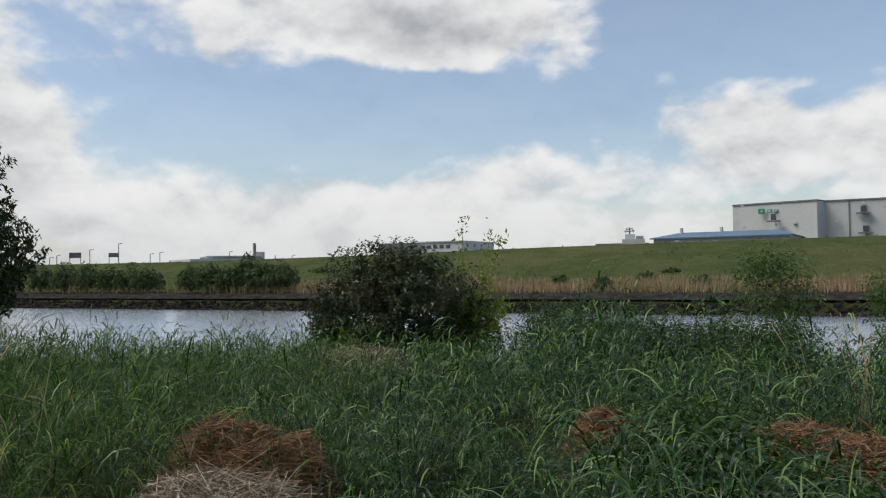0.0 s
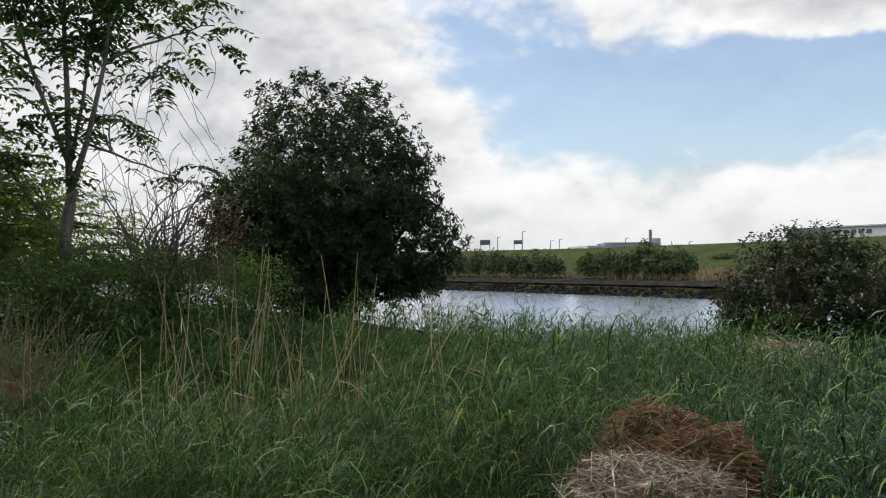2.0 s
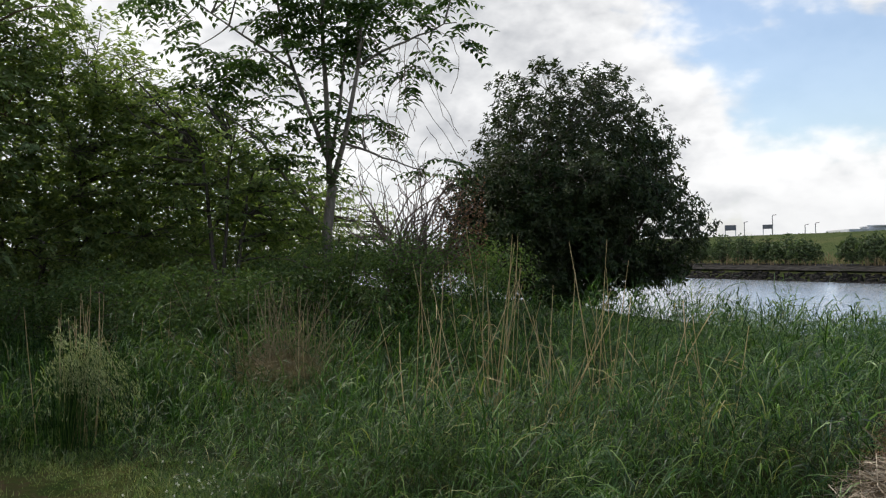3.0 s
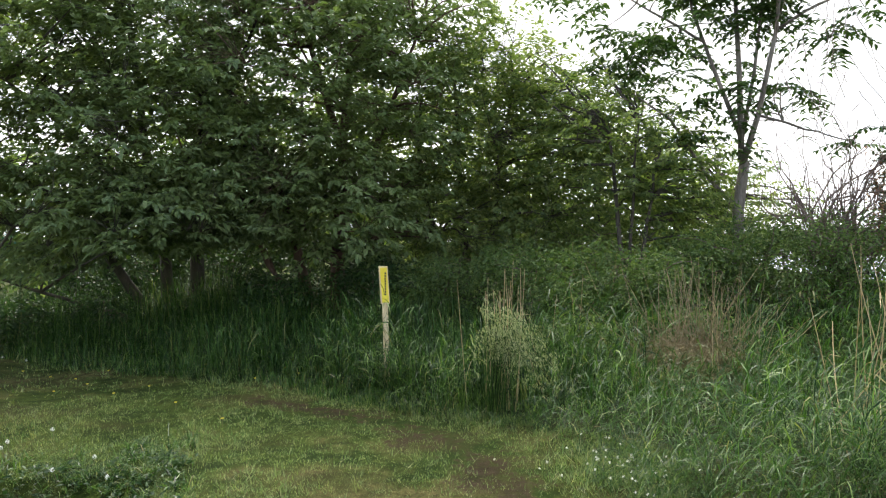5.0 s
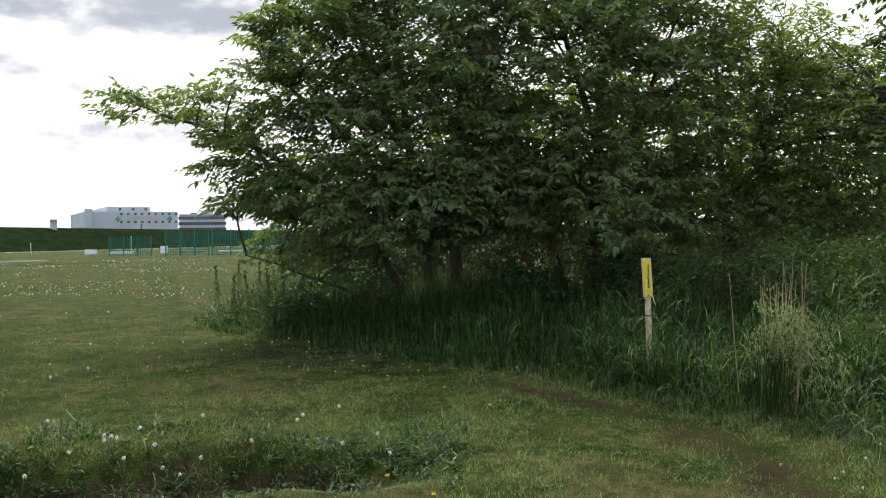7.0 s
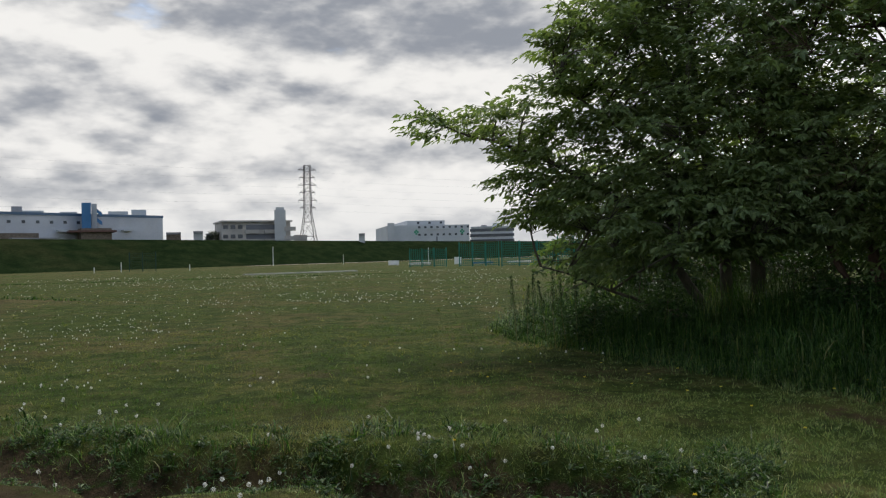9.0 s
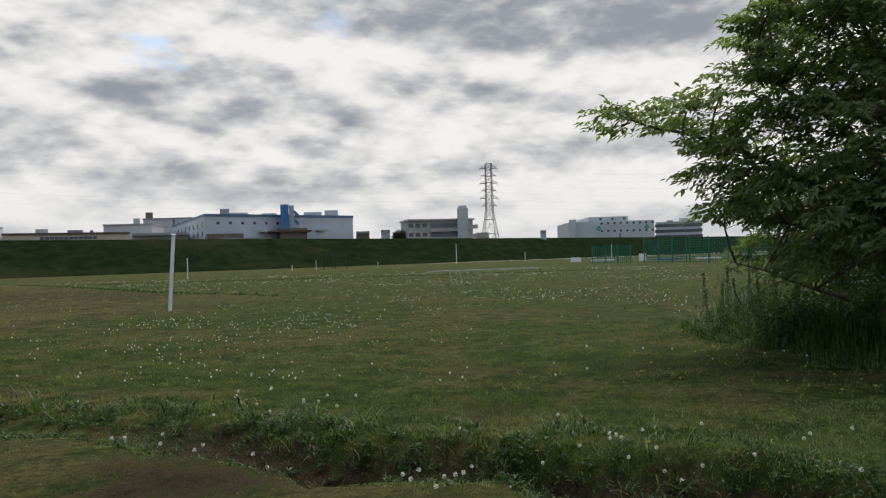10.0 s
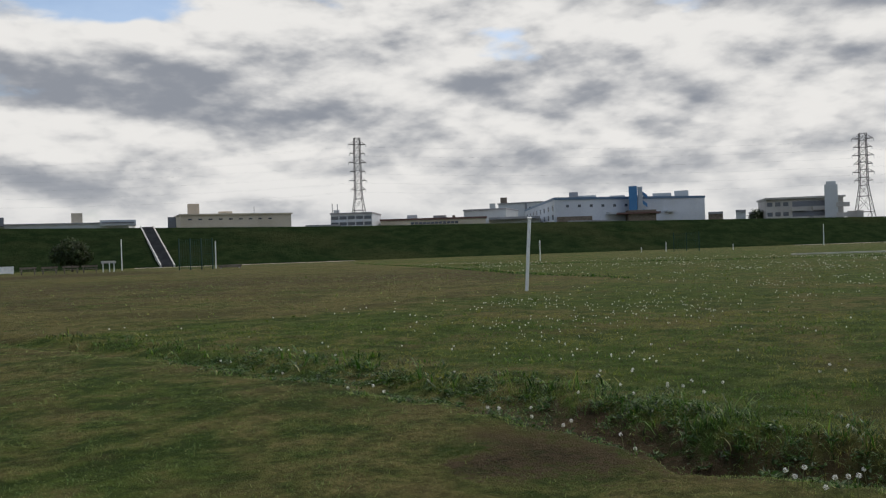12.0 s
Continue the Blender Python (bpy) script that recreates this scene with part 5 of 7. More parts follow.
def shrub(az, d, w, h, seed, leaf="under_leaf", label="leafy green undergrowth shrub below the trees", size=0.075, count=130, per=24):
    return tree("shrub", label, "shrub", at(az, d, -0.05), [([(0, 0, 0), (0.1 * w, 0, h * 0.4), (0.3 * w, 0.1, h * 0.8)], 0.02, 0.006), ([(0, 0, 0), (-0.1 * w, 0, h * 0.4), (-0.35 * w, 0.1, h * 0.7)], 0.02, 0.006)],
                [(-0.3 * w, 0, h * 0.5, w * 0.6, w * 0.5, h * 0.48), (0.35 * w, 0.1, h * 0.55, w * 0.55, w * 0.5, h * 0.45), (0, -0.1, h * 0.6, w * 0.5, w * 0.5, h * 0.42)],
                seed, count, per, 0.10, 0.7, size, M[leaf], M["twig"], hollow=0.3, slim=0.5, twig=0.005, second=14, group="undergrowth shrubs")


for i, (az, d, w, h) in enumerate([(51.5, 11.3, 1.2, 1.35), (54, 12.0, 1.1, 1.4), (47.5, 11.8, 1.2, 1.35), (57.5, 11.6, 1.1, 1.15), (60.5, 10.6, 1.0, 1.0), (63.5, 10.8, 1.1, 1.1), (66.5, 10.4, 1.0, 1.05), (70, 11.0, 1.1, 1.15),
                                    (58.5, 9.4, 0.6, 0.6), (65, 9.2, 0.7, 0.6), (44.5, 13.0, 1.2, 1.3), (74.5, 11.6, 1.0, 0.9), (56, 13.6, 1.4, 1.7), (60, 13.2, 1.4, 1.6), (64.5, 13.4, 1.5, 1.6), (69, 13.6, 1.5, 1.6), (73.5, 13.4, 1.4, 1.5)]):
    # the shrubs farther back get backlight through the paler leaf colour
    shrub(az, d, w, h, 100 + i, "under_leaf" if d > 13.1 else "vine_leaf", size=0.055, count=150, per=30)
for i, (az, d, w, h) in enumerate([(-5.2, 12.0, 1.0, 1.3), (-8.0, 11.8, 0.8, 1.15), (-3.2, 12.2, 0.7, 1.1), (-6.8, 11.2, 0.8, 1.0), (-11.0, 11.2, 0.8, 1.0), (-14.0, 10.6, 0.7, 1.0), (-17.5, 10.0, 0.7, 1.0)]):
    shrub(az, d, w, h, 130 + i, "weed_leaf", "tall green weeds on the riverbank", 0.042, 300, 26)
# shrubs that close the gap below the crowns; dark leaves stand in for shade
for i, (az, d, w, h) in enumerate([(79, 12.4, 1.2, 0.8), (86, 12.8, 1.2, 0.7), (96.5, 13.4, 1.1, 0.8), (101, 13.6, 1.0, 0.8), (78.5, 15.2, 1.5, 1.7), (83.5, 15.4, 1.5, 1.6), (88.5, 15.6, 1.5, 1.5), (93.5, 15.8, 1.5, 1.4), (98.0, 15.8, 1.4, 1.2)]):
    shrub(az, d, w, h, 180 + i, "weed_leaf", "undergrowth below the trees, shade put into its dark leaves")
for i, (az, d, w, h) in enumerate([(-13.2, 5.4, 0.45, 0.5), (-17.0, 4.6, 0.45, 0.34), (-21.5, 4.3, 0.4, 0.32), (-14.5, 4.7, 0.45, 0.5), (-18.5, 4.5, 0.45, 0.42), (-23.5, 4.4, 0.4, 0.35), (-20.5, 4.1, 0.45, 0.35), (-11.0, 4.9, 0.35, 0.45), (-16.0, 4.9, 0.4, 0.45), (-19.5, 4.7, 0.4, 0.38), (-17.5, 4.0, 0.4, 0.4), (-22.0, 4.3, 0.4, 0.35), (-14.8, 5.3, 0.4, 0.5)]):
    shrub(az, d, w, h, 140 + i, "weed_leaf", "low leafy green weeds among the grass", 0.055, 90, 22)
tree("willow_sapling", "small feathery sapling on the riverbank", "tree", at(-17.5, 14.2, -0.1),
     [([(0, 0, 0), (0, 0, 1.5), (0.1, 0, 2.8)], 0.03, 0.008), ([(0, 0, 0.9), (0.2, 0, 1.7), (0.45, 0, 2.6)], 0.018, 0.005), ([(0, 0, 0.9), (-0.2, 0, 1.7), (-0.5, 0, 2.5)], 0.018, 0.005)],
     [(-0.1, 0, 2.75, 0.45, 0.4, 0.3), (-0.3, 0, 2.45, 0.35, 0.4, 0.3), (0.3, 0, 2.3, 0.35, 0.35, 0.5), (0.05, 0, 1.8, 0.45, 0.4, 0.5), (0.05, 0, 1.3, 0.4, 0.4, 0.5)], 51, 190, 24, 0.09, 0.9, 0.085, M["slender_leaf"], M["twig"], hollow=0.2, slim=0.3, twig=0.004, second=20)
tree("willow_sapling", "small feathery sapling on the riverbank", "tree", at(-24.3, 14.8, -0.1),
     [([(0, 0, 0), (0, 0, 1.4), (0.1, 0, 2.7)], 0.025, 0.008)], [(0, 0, 2.6, 0.45, 0.45, 0.4), (0, 0, 1.9, 0.3, 0.3, 0.6)], 52, 160, 24, 0.09, 0.9, 0.085, M["slender_leaf"], M["twig"], hollow=0.2, slim=0.3, twig=0.004, second=12)


# ---- heaps of cut grass, dry stalks, tufts ----
def strands(rng, geo, centre, radius, height, count, length, width, upright=0.15):
    """Cut stalks lying crosswise over a low dome."""
    a, r = rng.uniform(0, 2 * np.pi, count), np.sqrt(rng.uniform(0, 1, count)) * radius
    x, y = centre[0] + r * np.cos(a), centre[1] + r * np.sin(a)
    lump = 1 + 0.13 * np.sin(x * 13 + 1.3) * np.sin(y * 11) + 0.08 * np.sin(x * 29 + 2) * np.sin(y * 25)
    z = land(x, y) + height * (1 - (r / radius) ** 3.4) * lump * rng.uniform(0.86, 1.0, count)
    t = rng.uniform(0, 2 * np.pi, count)
    L = length * rng.uniform(0.4, 1.3, count)
    d = np.stack([np.cos(t), np.sin(t), rng.normal(0, upright, count)], 1)
    c = np.stack([x, y, z], 1)
    s = np.stack([-np.sin(t), np.cos(t), rng.normal(0, 0.32, count)], 1)
    bow = np.clip(rng.normal(0, 0.4, (count, 1)), -0.7, 0.7) * s + np.array([0, 0, 0.08])
    W = width * rng.uniform(0.6, 1.4, count)[:, None]
    up = unit(rng.normal(0, 0.5, (count, 3)) + [0, 0, 1.0])
    w = unit(np.cross(d, up)) * W / 2
    p0, p1, p2 = c - d * L[:, None] / 2 - bow * L[:, None] * 0.5, c + bow * L[:, None], c + d * L[:, None] / 2 - bow * L[:, None] * 0.5
    v = np.stack([p0 - w, p0 + w, p1 - w, p1 + w, p2 - w, p2 + w], 1)
    k = np.arange(count)[:, None] * 6
    f = np.concatenate([k + [[0, 1, 3]], k + [[0, 3, 2]], k + [[2, 3, 5]], k + [[2, 5, 4]]], 1).reshape(-1, 3)
    geo.add(v.reshape(-1, 3), f)


def dome(geo, centre, radius, height, rng):
    k, m = 7, 18
    v, f = [], []
    for i in range(k):
        t = i / (k - 1)
        for j in range(m):
            a = 2 * np.pi * j / m
            r = radius * t * (1 + 0.12 * math.sin(3 * a + centre[0] * 5))
            x, y = centre[0] + r * math.cos(a), centre[1] + r * math.sin(a)
            v.append((x, y, float(land(x, y)) + height * (1 - t ** 3.4) * 0.78 - 0.03))
    for i in range(k - 1):
        for j in range(m):
            f.append([i * m + j, (i + 1) * m + j, (i + 1) * m + (j + 1) % m, i * m + (j + 1) % m])
    geo.add(v, f)


def heap(name, label, centre, radius, height, mat, count, length, width, seed, upright=0.12):
    rng = np.random.default_rng(seed)
    x, y = centre
    ob = thing(name, label, "heap", (x, y, float(land(x, y))), "heaps of cut grass")
    g = Geo()
    dome(g, centre, radius, height, rng)
    part("matted_core", g, mat, ob)
    g = Geo()
    strands(rng, g, centre, radius, height, count, length, width, upright)
    part("loose_stalk_mass", g, mat, ob)


heap("hay_heap", "reddish brown heap of withered cut grass", (-1.64, 4.50), 0.42, 0.50, M["hay"], 7500, 0.15, 0.0036, 61)
heap("hay_heap", "reddish brown heap of withered cut grass", (-1.37, 4.36), 0.40, 0.45, M["hay"], 7500, 0.15, 0.0036, 68)
heap("straw_heap", "grey-tan heap of dry straw with long stalks", (-1.47, 3.88), 0.44, 0.38, M["straw"], 3400, 0.32, 0.0042, 62)
heap("hay_heap", "small reddish brown heap of withered cut grass", (0.54, 5.2), 0.32, 0.36, M["hay"], 2600, 0.13, 0.0045, 63)
heap("hay_heap", "reddish brown heap of withered cut grass", (1.6, 4.75), 0.50, 0.38, M["hay"], 4600, 0.15, 0.0045, 64)
heap("hay_heap", "reddish brown heap of withered cut grass", (1.98, 4.5), 0.48, 0.34, M["hay"], 4200, 0.15, 0.0045, 65)
heap("dead_grass_mat", "pale mat of dead grass before the bush", tuple(pol(9.0, 11.6)), 1.0, 0.40, M["straw"], 1500, 0.4, 0.010, 67)
heap("dead_grass_mound", "tan mound of dead grass and broken stalks", tuple(pol(57.8, 8.9)), 0.60, 0.34, M["reed"], 2400, 0.38, 0.0055, 66, 0.4)


def stalk_clump(az, d, count, spread, z0, z1, seed, label="cluster of tall dry straw-coloured stalks", tilt=0.12, thick=0.006, mat="dry"):
    """Dead stalks standing in the grass, some snapped over."""
    rng = np.random.default_rng(seed)
    b = at(az, d)
    ob = thing("dry_stalk_clump", label, "dry grass", b, "dry stalks in the long grass")
    for k in range(count):
        g = Geo()
        p0 = b + np.array([rng.normal(0, spread), rng.normal(0, spread), 0])
        p0[2] = float(land(p0[0], p0[1])) - 0.02
        top = np.array([p0[0] + rng.normal(0, tilt), p0[1] + rng.normal(0, tilt), rng.uniform(z0, z1)])
        path = bezier(p0, (p0 + top) / 2 + rng.normal(0, 0.03, 3), top, 7)
        tube(g, path, np.linspace(thick, thick * 0.4, 7) * rng.uniform(0.7, 1.2), 4)
        if rng.uniform() < 0.4:
            m0 = path[rng.integers(3, 6)]
            tube(g, bezier(m0, m0 + rng.normal(0, 0.06, 3) + [0, 0, 0.08], m0 + rng.normal(0, 0.16, 3) - [0, 0, 0.03], 4), [thick * 0.6, thick * 0.5, thick * 0.4, thick * 0.2], 3)
        part("stalk", g, M[mat], ob)


for i, row in enumerate([(47.3, 6.4, 8, 0.14, 0.9, 1.45), (43.4, 6.2, 15, 0.13, 1.1, 1.65), (42.3, 6.3, 5, 0.08, 1.3, 1.85), (38.3, 6.0, 13, 0.15, 0.95, 1.4), (36.5, 6.1, 4, 0.1, 1.3, 1.8), (34.0, 6.0, 10, 0.16, 0.8, 1.2),
                          (30.3, 6.0, 6, 0.10, 0.8, 1.15), (50.5, 6.2, 4, 0.2, 0.7, 1.0)]):
    stalk_clump(*row, 70 + i, tilt=0.24, thick=0.006)
stalk_clump(57.4, 8.8, 150, 0.24, 0.40, 1.25, 80, "tangled brown mass of dead stems against the trunk", 0.36, 0.0055, "reed")
stalk_clump(70.6, 7.6, 14, 0.10, 1.0, 1.42, 81, "bunch of dry grey-brown stems", 0.06)
stalk_clump(64.0, 9.0, 8, 0.7, 0.7, 1.25, 82, "scattered pale dead stems", 0.16)
stalk_clump(60.0, 11.0, 24, 0.6, 0.9, 1.6, 83, "thicket of thin reddish dead stems", 0.25)
stalk_clump(-22.6, 9.0, 14, 0.2, 0.7, 1.05, 84, "cluster of dry bent reed stalks", 0.2)


def oat_tuft():
    """Stems rise together, then bow over to one side and hang down with their seed heads."""
    rng = np.random.default_rng(90)
    x, y = -7.0, 2.0
    b = np.array([x, y, float(land(x, y))])
    ob = thing("oat_grass_tuft", "pale green tuft of seeding grass arching over", "grass", b)
    side = np.array([0.33, 0.94, 0.0])
    g, h = Geo(), Geo()
    n = 170
    foot = b + np.stack([rng.normal(0, 0.06, n), rng.normal(0, 0.06, n), np.full(n, -0.02)], 1)
    reach, tall = rng.uniform(0.0, 0.52, n), rng.uniform(0.75, 1.12, n)
    crest = foot + side * (reach * 0.35 - 0.08)[:, None] + rng.normal(0, 0.05, (n, 3)) * [1, 1, 0] + np.array([0, 0, 1.0]) * (tall * 1.25)[:, None]
    end = foot + side * reach[:, None] + rng.normal(0, 0.07, (n, 3)) * [1, 1, 0] + np.array([0, 0, 1.0]) * (tall - 0.95 * reach - rng.uniform(0, 0.3, n))[:, None]
    for i in range(n):
        path = bezier(foot[i], crest[i], end[i], 8)
        tube(g, path, np.linspace(0.0016, 0.0008, 8), 3)
        k = 20
        t = rng.integers(3, 8, k)
        p = path[t] + rng.normal(0, 0.016, (k, 3))
        leaves(h, p, rng.normal(0, 0.35, (k, 3)) + side * 0.3 + [0, 0, -1.0], rng.normal(0, 1, (k, 3)), rng.uniform(0.02, 0.036, k), rng.uniform(0.004, 0.008, k))
    part("stem_mass", g, M["blade"], ob)
    part("seed_head_mass", h, M["oat"], ob)


oat_tuft()


def dock_weeds():
    """Upright dark spires of dock at the tip of the long grass."""
    for i, (az, d, h) in enumerate([(106.3, 13.0, 1.25), (105.6, 13.2, 1.1), (105.1, 13.0, 1.32), (104.2, 13.2, 1.15), (103.7, 13.1, 1.38), (102.9, 13.2, 1.2), (102.2, 13.1, 1.3), (101.4, 13.2, 1.15)]):
        rng = np.random.default_rng(500 + i)
        b = at(az, d, -0.02)
        ob = thing("dock_weed", "upright dark green dock weed in seed", "weed", b, "dock weeds")
        top = b + [rng.normal(0, 0.07), rng.normal(0, 0.07), h - 0.12 - b[2]]
        path = bezier(b, (b + top) / 2 + rng.normal(0, 0.03, 3), top, 7)
        part("stem", tube(Geo(), path, np.linspace(0.008, 0.003, 7), 4), M["stem"], ob)
        g = Geo()
        k = 260
        t = rng.uniform(0.35, 1.0, k)
        p = b + (top - b) * t[:, None] + rng.normal(0, 1, (k, 3)) * (0.045 * (1.15 - t))[:, None]
        leaves(g, p, rng.normal(0, 1, (k, 3)) + [0, 0, 0.8], rng.normal(0, 1, (k, 3)), rng.uniform(0.018, 0.038, k), rng.uniform(0.010, 0.02, k))
        k = 14
        a = rng.uniform(0, 6.28, k)
        p = b + (top - b) * rng.uniform(0.05, 0.5, k)[:, None]
        leaves(g, p, np.stack([np.cos(a), np.sin(a), rng.uniform(0.2, 1.0, k)], 1), np.tile([[0, 0, 1.0]], (k, 1)), rng.uniform(0.12, 0.22, k), rng.uniform(0.03, 0.05, k))
        part("foliage", g, M["weed_leaf"], ob)


dock_weeds()


# ---- the sign stake ----
def sign_stake():
    d, az = 8.75, 78.15
    b = at(az, d)
    ob = thing("sign_stake", "short pale wooden stake with a yellow notice board in the grass", "sign", b)
    f = np.array([-math.sin(radians(az)), math.cos(radians(az))])
    r = np.array([math.cos(radians(az)), math.sin(radians(az))])
    turn = radians(18)
    u = r * math.cos(turn) + f * math.sin(turn)
    c = b[:2]

    def plank(w, t, z0, z1, shift=0.0, fore=0.0, lean=-0.02):
        g = Geo()
        n = np.array([-u[1], u[0]])
        if n @ f < 0:
            n = -n
        v = []
        for z in (z0, z1):
            o = c + u * (shift + lean * (z - z0) / max(z1 - z0, 0.01)) - n * fore
            v += [(*(o - u * w / 2 - n * t / 2), z), (*(o + u * w / 2 - n * t / 2), z), (*(o + u * w / 2 + n * t / 2), z), (*(o - u * w / 2 + n * t / 2), z)]
        return g.add(v, BOXF)

    part("stake", plank(0.048, 0.048, b[2] - 0.1, 1.22, 0.025), M["stake_wood"], ob)
    board = part("notice_board", plank(0.09, 0.03, 0.865, 1.255, 0.0, 0.045), M["stake_wood"], ob, "pale wooden board edge")
    face = part("yellow_face", plank(0.073, 0.006, 0.88, 1.24, -0.002, 0.0635), M["sign_yellow"], board, "yellow painted face")
    for k in range(9):
        z1 = 1.19 - k * 0.027
        part("writing_bar", plank(0.016, 0.004, z1 - 0.019, z1, -0.004 - 0.0015 * k * 0, 0.068, 0), M["ink"], board, "dark bar of small writing")
    part("band", plank(0.054, 0.054, 0.665, 0.678, 0.016, 0, 0), M["ink"], ob, "black band")


sign_stake()


# ---- dandelions and clover ----
def dandelion_meshes():
    rng = np.random.default_rng(95)
    kinds = []
    for k in range(3):
        st = Geo()
        H = (0.10, 0.14, 0.07)[k]
        path = bezier(np.zeros(3), np.array([0.01, 0, H / 2]), np.array([0.025 * (k - 1), 0.01, H]), 5)
        tube(st, path, np.full(5, 0.0026), 4)
        core, seeds = Geo(), Geo()
        top = path[-1]
        d = unit(rng.normal(size=(64, 3)))
        p = top + d * 0.0165 * rng.uniform(0.75, 1.05, (64, 1))
        s = unit(np.cross(d, rng.normal(size=(64, 3))))
        t2 = np.cross(d, s)
        v = np.stack([p - s * 0.0032, p + t2 * 0.0032, p + s * 0.0032, p - t2 * 0.0032], 1)
        seeds.add(v.reshape(-1, 3), np.arange(256).reshape(-1, 4))
        v = np.stack([top + d * 0.004 - s * 0.0004, top + d * 0.004 + s * 0.0004, p], 1)
        seeds.add(v.reshape(-1, 3), np.arange(192).reshape(-1, 3))
        ang = np.arange(6) * np.pi / 3
        rows = [(top + np.array([0.006 * math.sin(e) * math.cos(a), 0.006 * math.sin(e) * math.sin(a), 0.006 * math.cos(e)])) for e in (0.3, 1.2, 2.0, 2.9) for a in ang]
        f = [[i * 6 + j, i * 6 + (j + 1) % 6, (i + 1) * 6 + (j + 1) % 6, (i + 1) * 6 + j] for i in range(3) for j in range(6)]
        core.add(rows, f)
        kinds.append((st.mesh("stem", M["stem"]), seeds.mesh("seed_head", M["seed"]), core.mesh("seed_core", M["seed_core"])))
    st, head = Geo(), Geo()
    tube(st, np.array([[0, 0, 0], [0, 0, 0.04], [0.005, 0, 0.08]]), np.full(3, 0.0025), 4)
    n = 60
    a = rng.uniform(0, 6.28, n)
    leaves(head, np.tile([[0.005, 0, 0.082]], (n, 1)), np.stack([np.cos(a), np.sin(a), rng.uniform(0.1, 1.2, n)], 1), np.tile([[0, 0, 1.0]], (n, 1)), rng.uniform(0.012, 0.02, n), np.full(n, 0.004))
    return kinds, (st.mesh("stem", M["stem"]), head.mesh("flower_head", M["petal"]))


PUFFS = [(-4.76, -5.88), (-4.86, -5.27), (-4.91, -5.23), (-6.48, -7.18), (-6.0, -6.44), (-6.05, -6.31), (-6.59, -6.36), (-6.32, -5.7), (-6.35, -4.35), (-5.81, -3.75), (-6.08, -3.48), (-9.19, -4.82), (-6.38, -2.97), (-6.5, -2.83), (-6.49, -2.67), (-6.36, -2.56), (-6.42, -2.4), (-6.59, -2.01), (-7.0, -1.72), (-6.31, -1.26), (-6.59, -1.08), (-4.77, -3.84), (-4.82, -3.75), (-4.73, -3.56), (-4.92, -3.52), (-4.46, -5.91), (-5.33, -6.91), (-4.52, -6.4), (-4.86, -3.42), (-4.12, -8.48), (-4.32, -8.28), (-6.53, -7.22), (-6.63, -6.38), (-7.06, -7.27), (-4.14, -10.17), (-4.78, -12.6), (-5.03, -11.41), (-5.07, -10.68), (-5.02, -17.4), (-6.42, -3.02), (-6.21, -2.82), (-6.24, -0.95), (-4.15, -12.5)]
YELLOW = [(-5.75, -2.2), (-5.7, -1.4), (-5.45, -0.9), (-6.45, -2.75), (-7.5, -0.2), (-9.0, -1.2), (-9.4, -1.8), (-4.9, -0.6), (-5.95, -3.1), (-11.0, -2.4), (-8.3, -0.6), (-12.0, -4.0)]
YELLOW += [tuple(pol(84 + 2.1 * k + 1.5 * math.sin(k * 5.3), 9.3 + 0.7 * math.sin(k * 2.7) + 0.09 * k)) for k in range(14)]


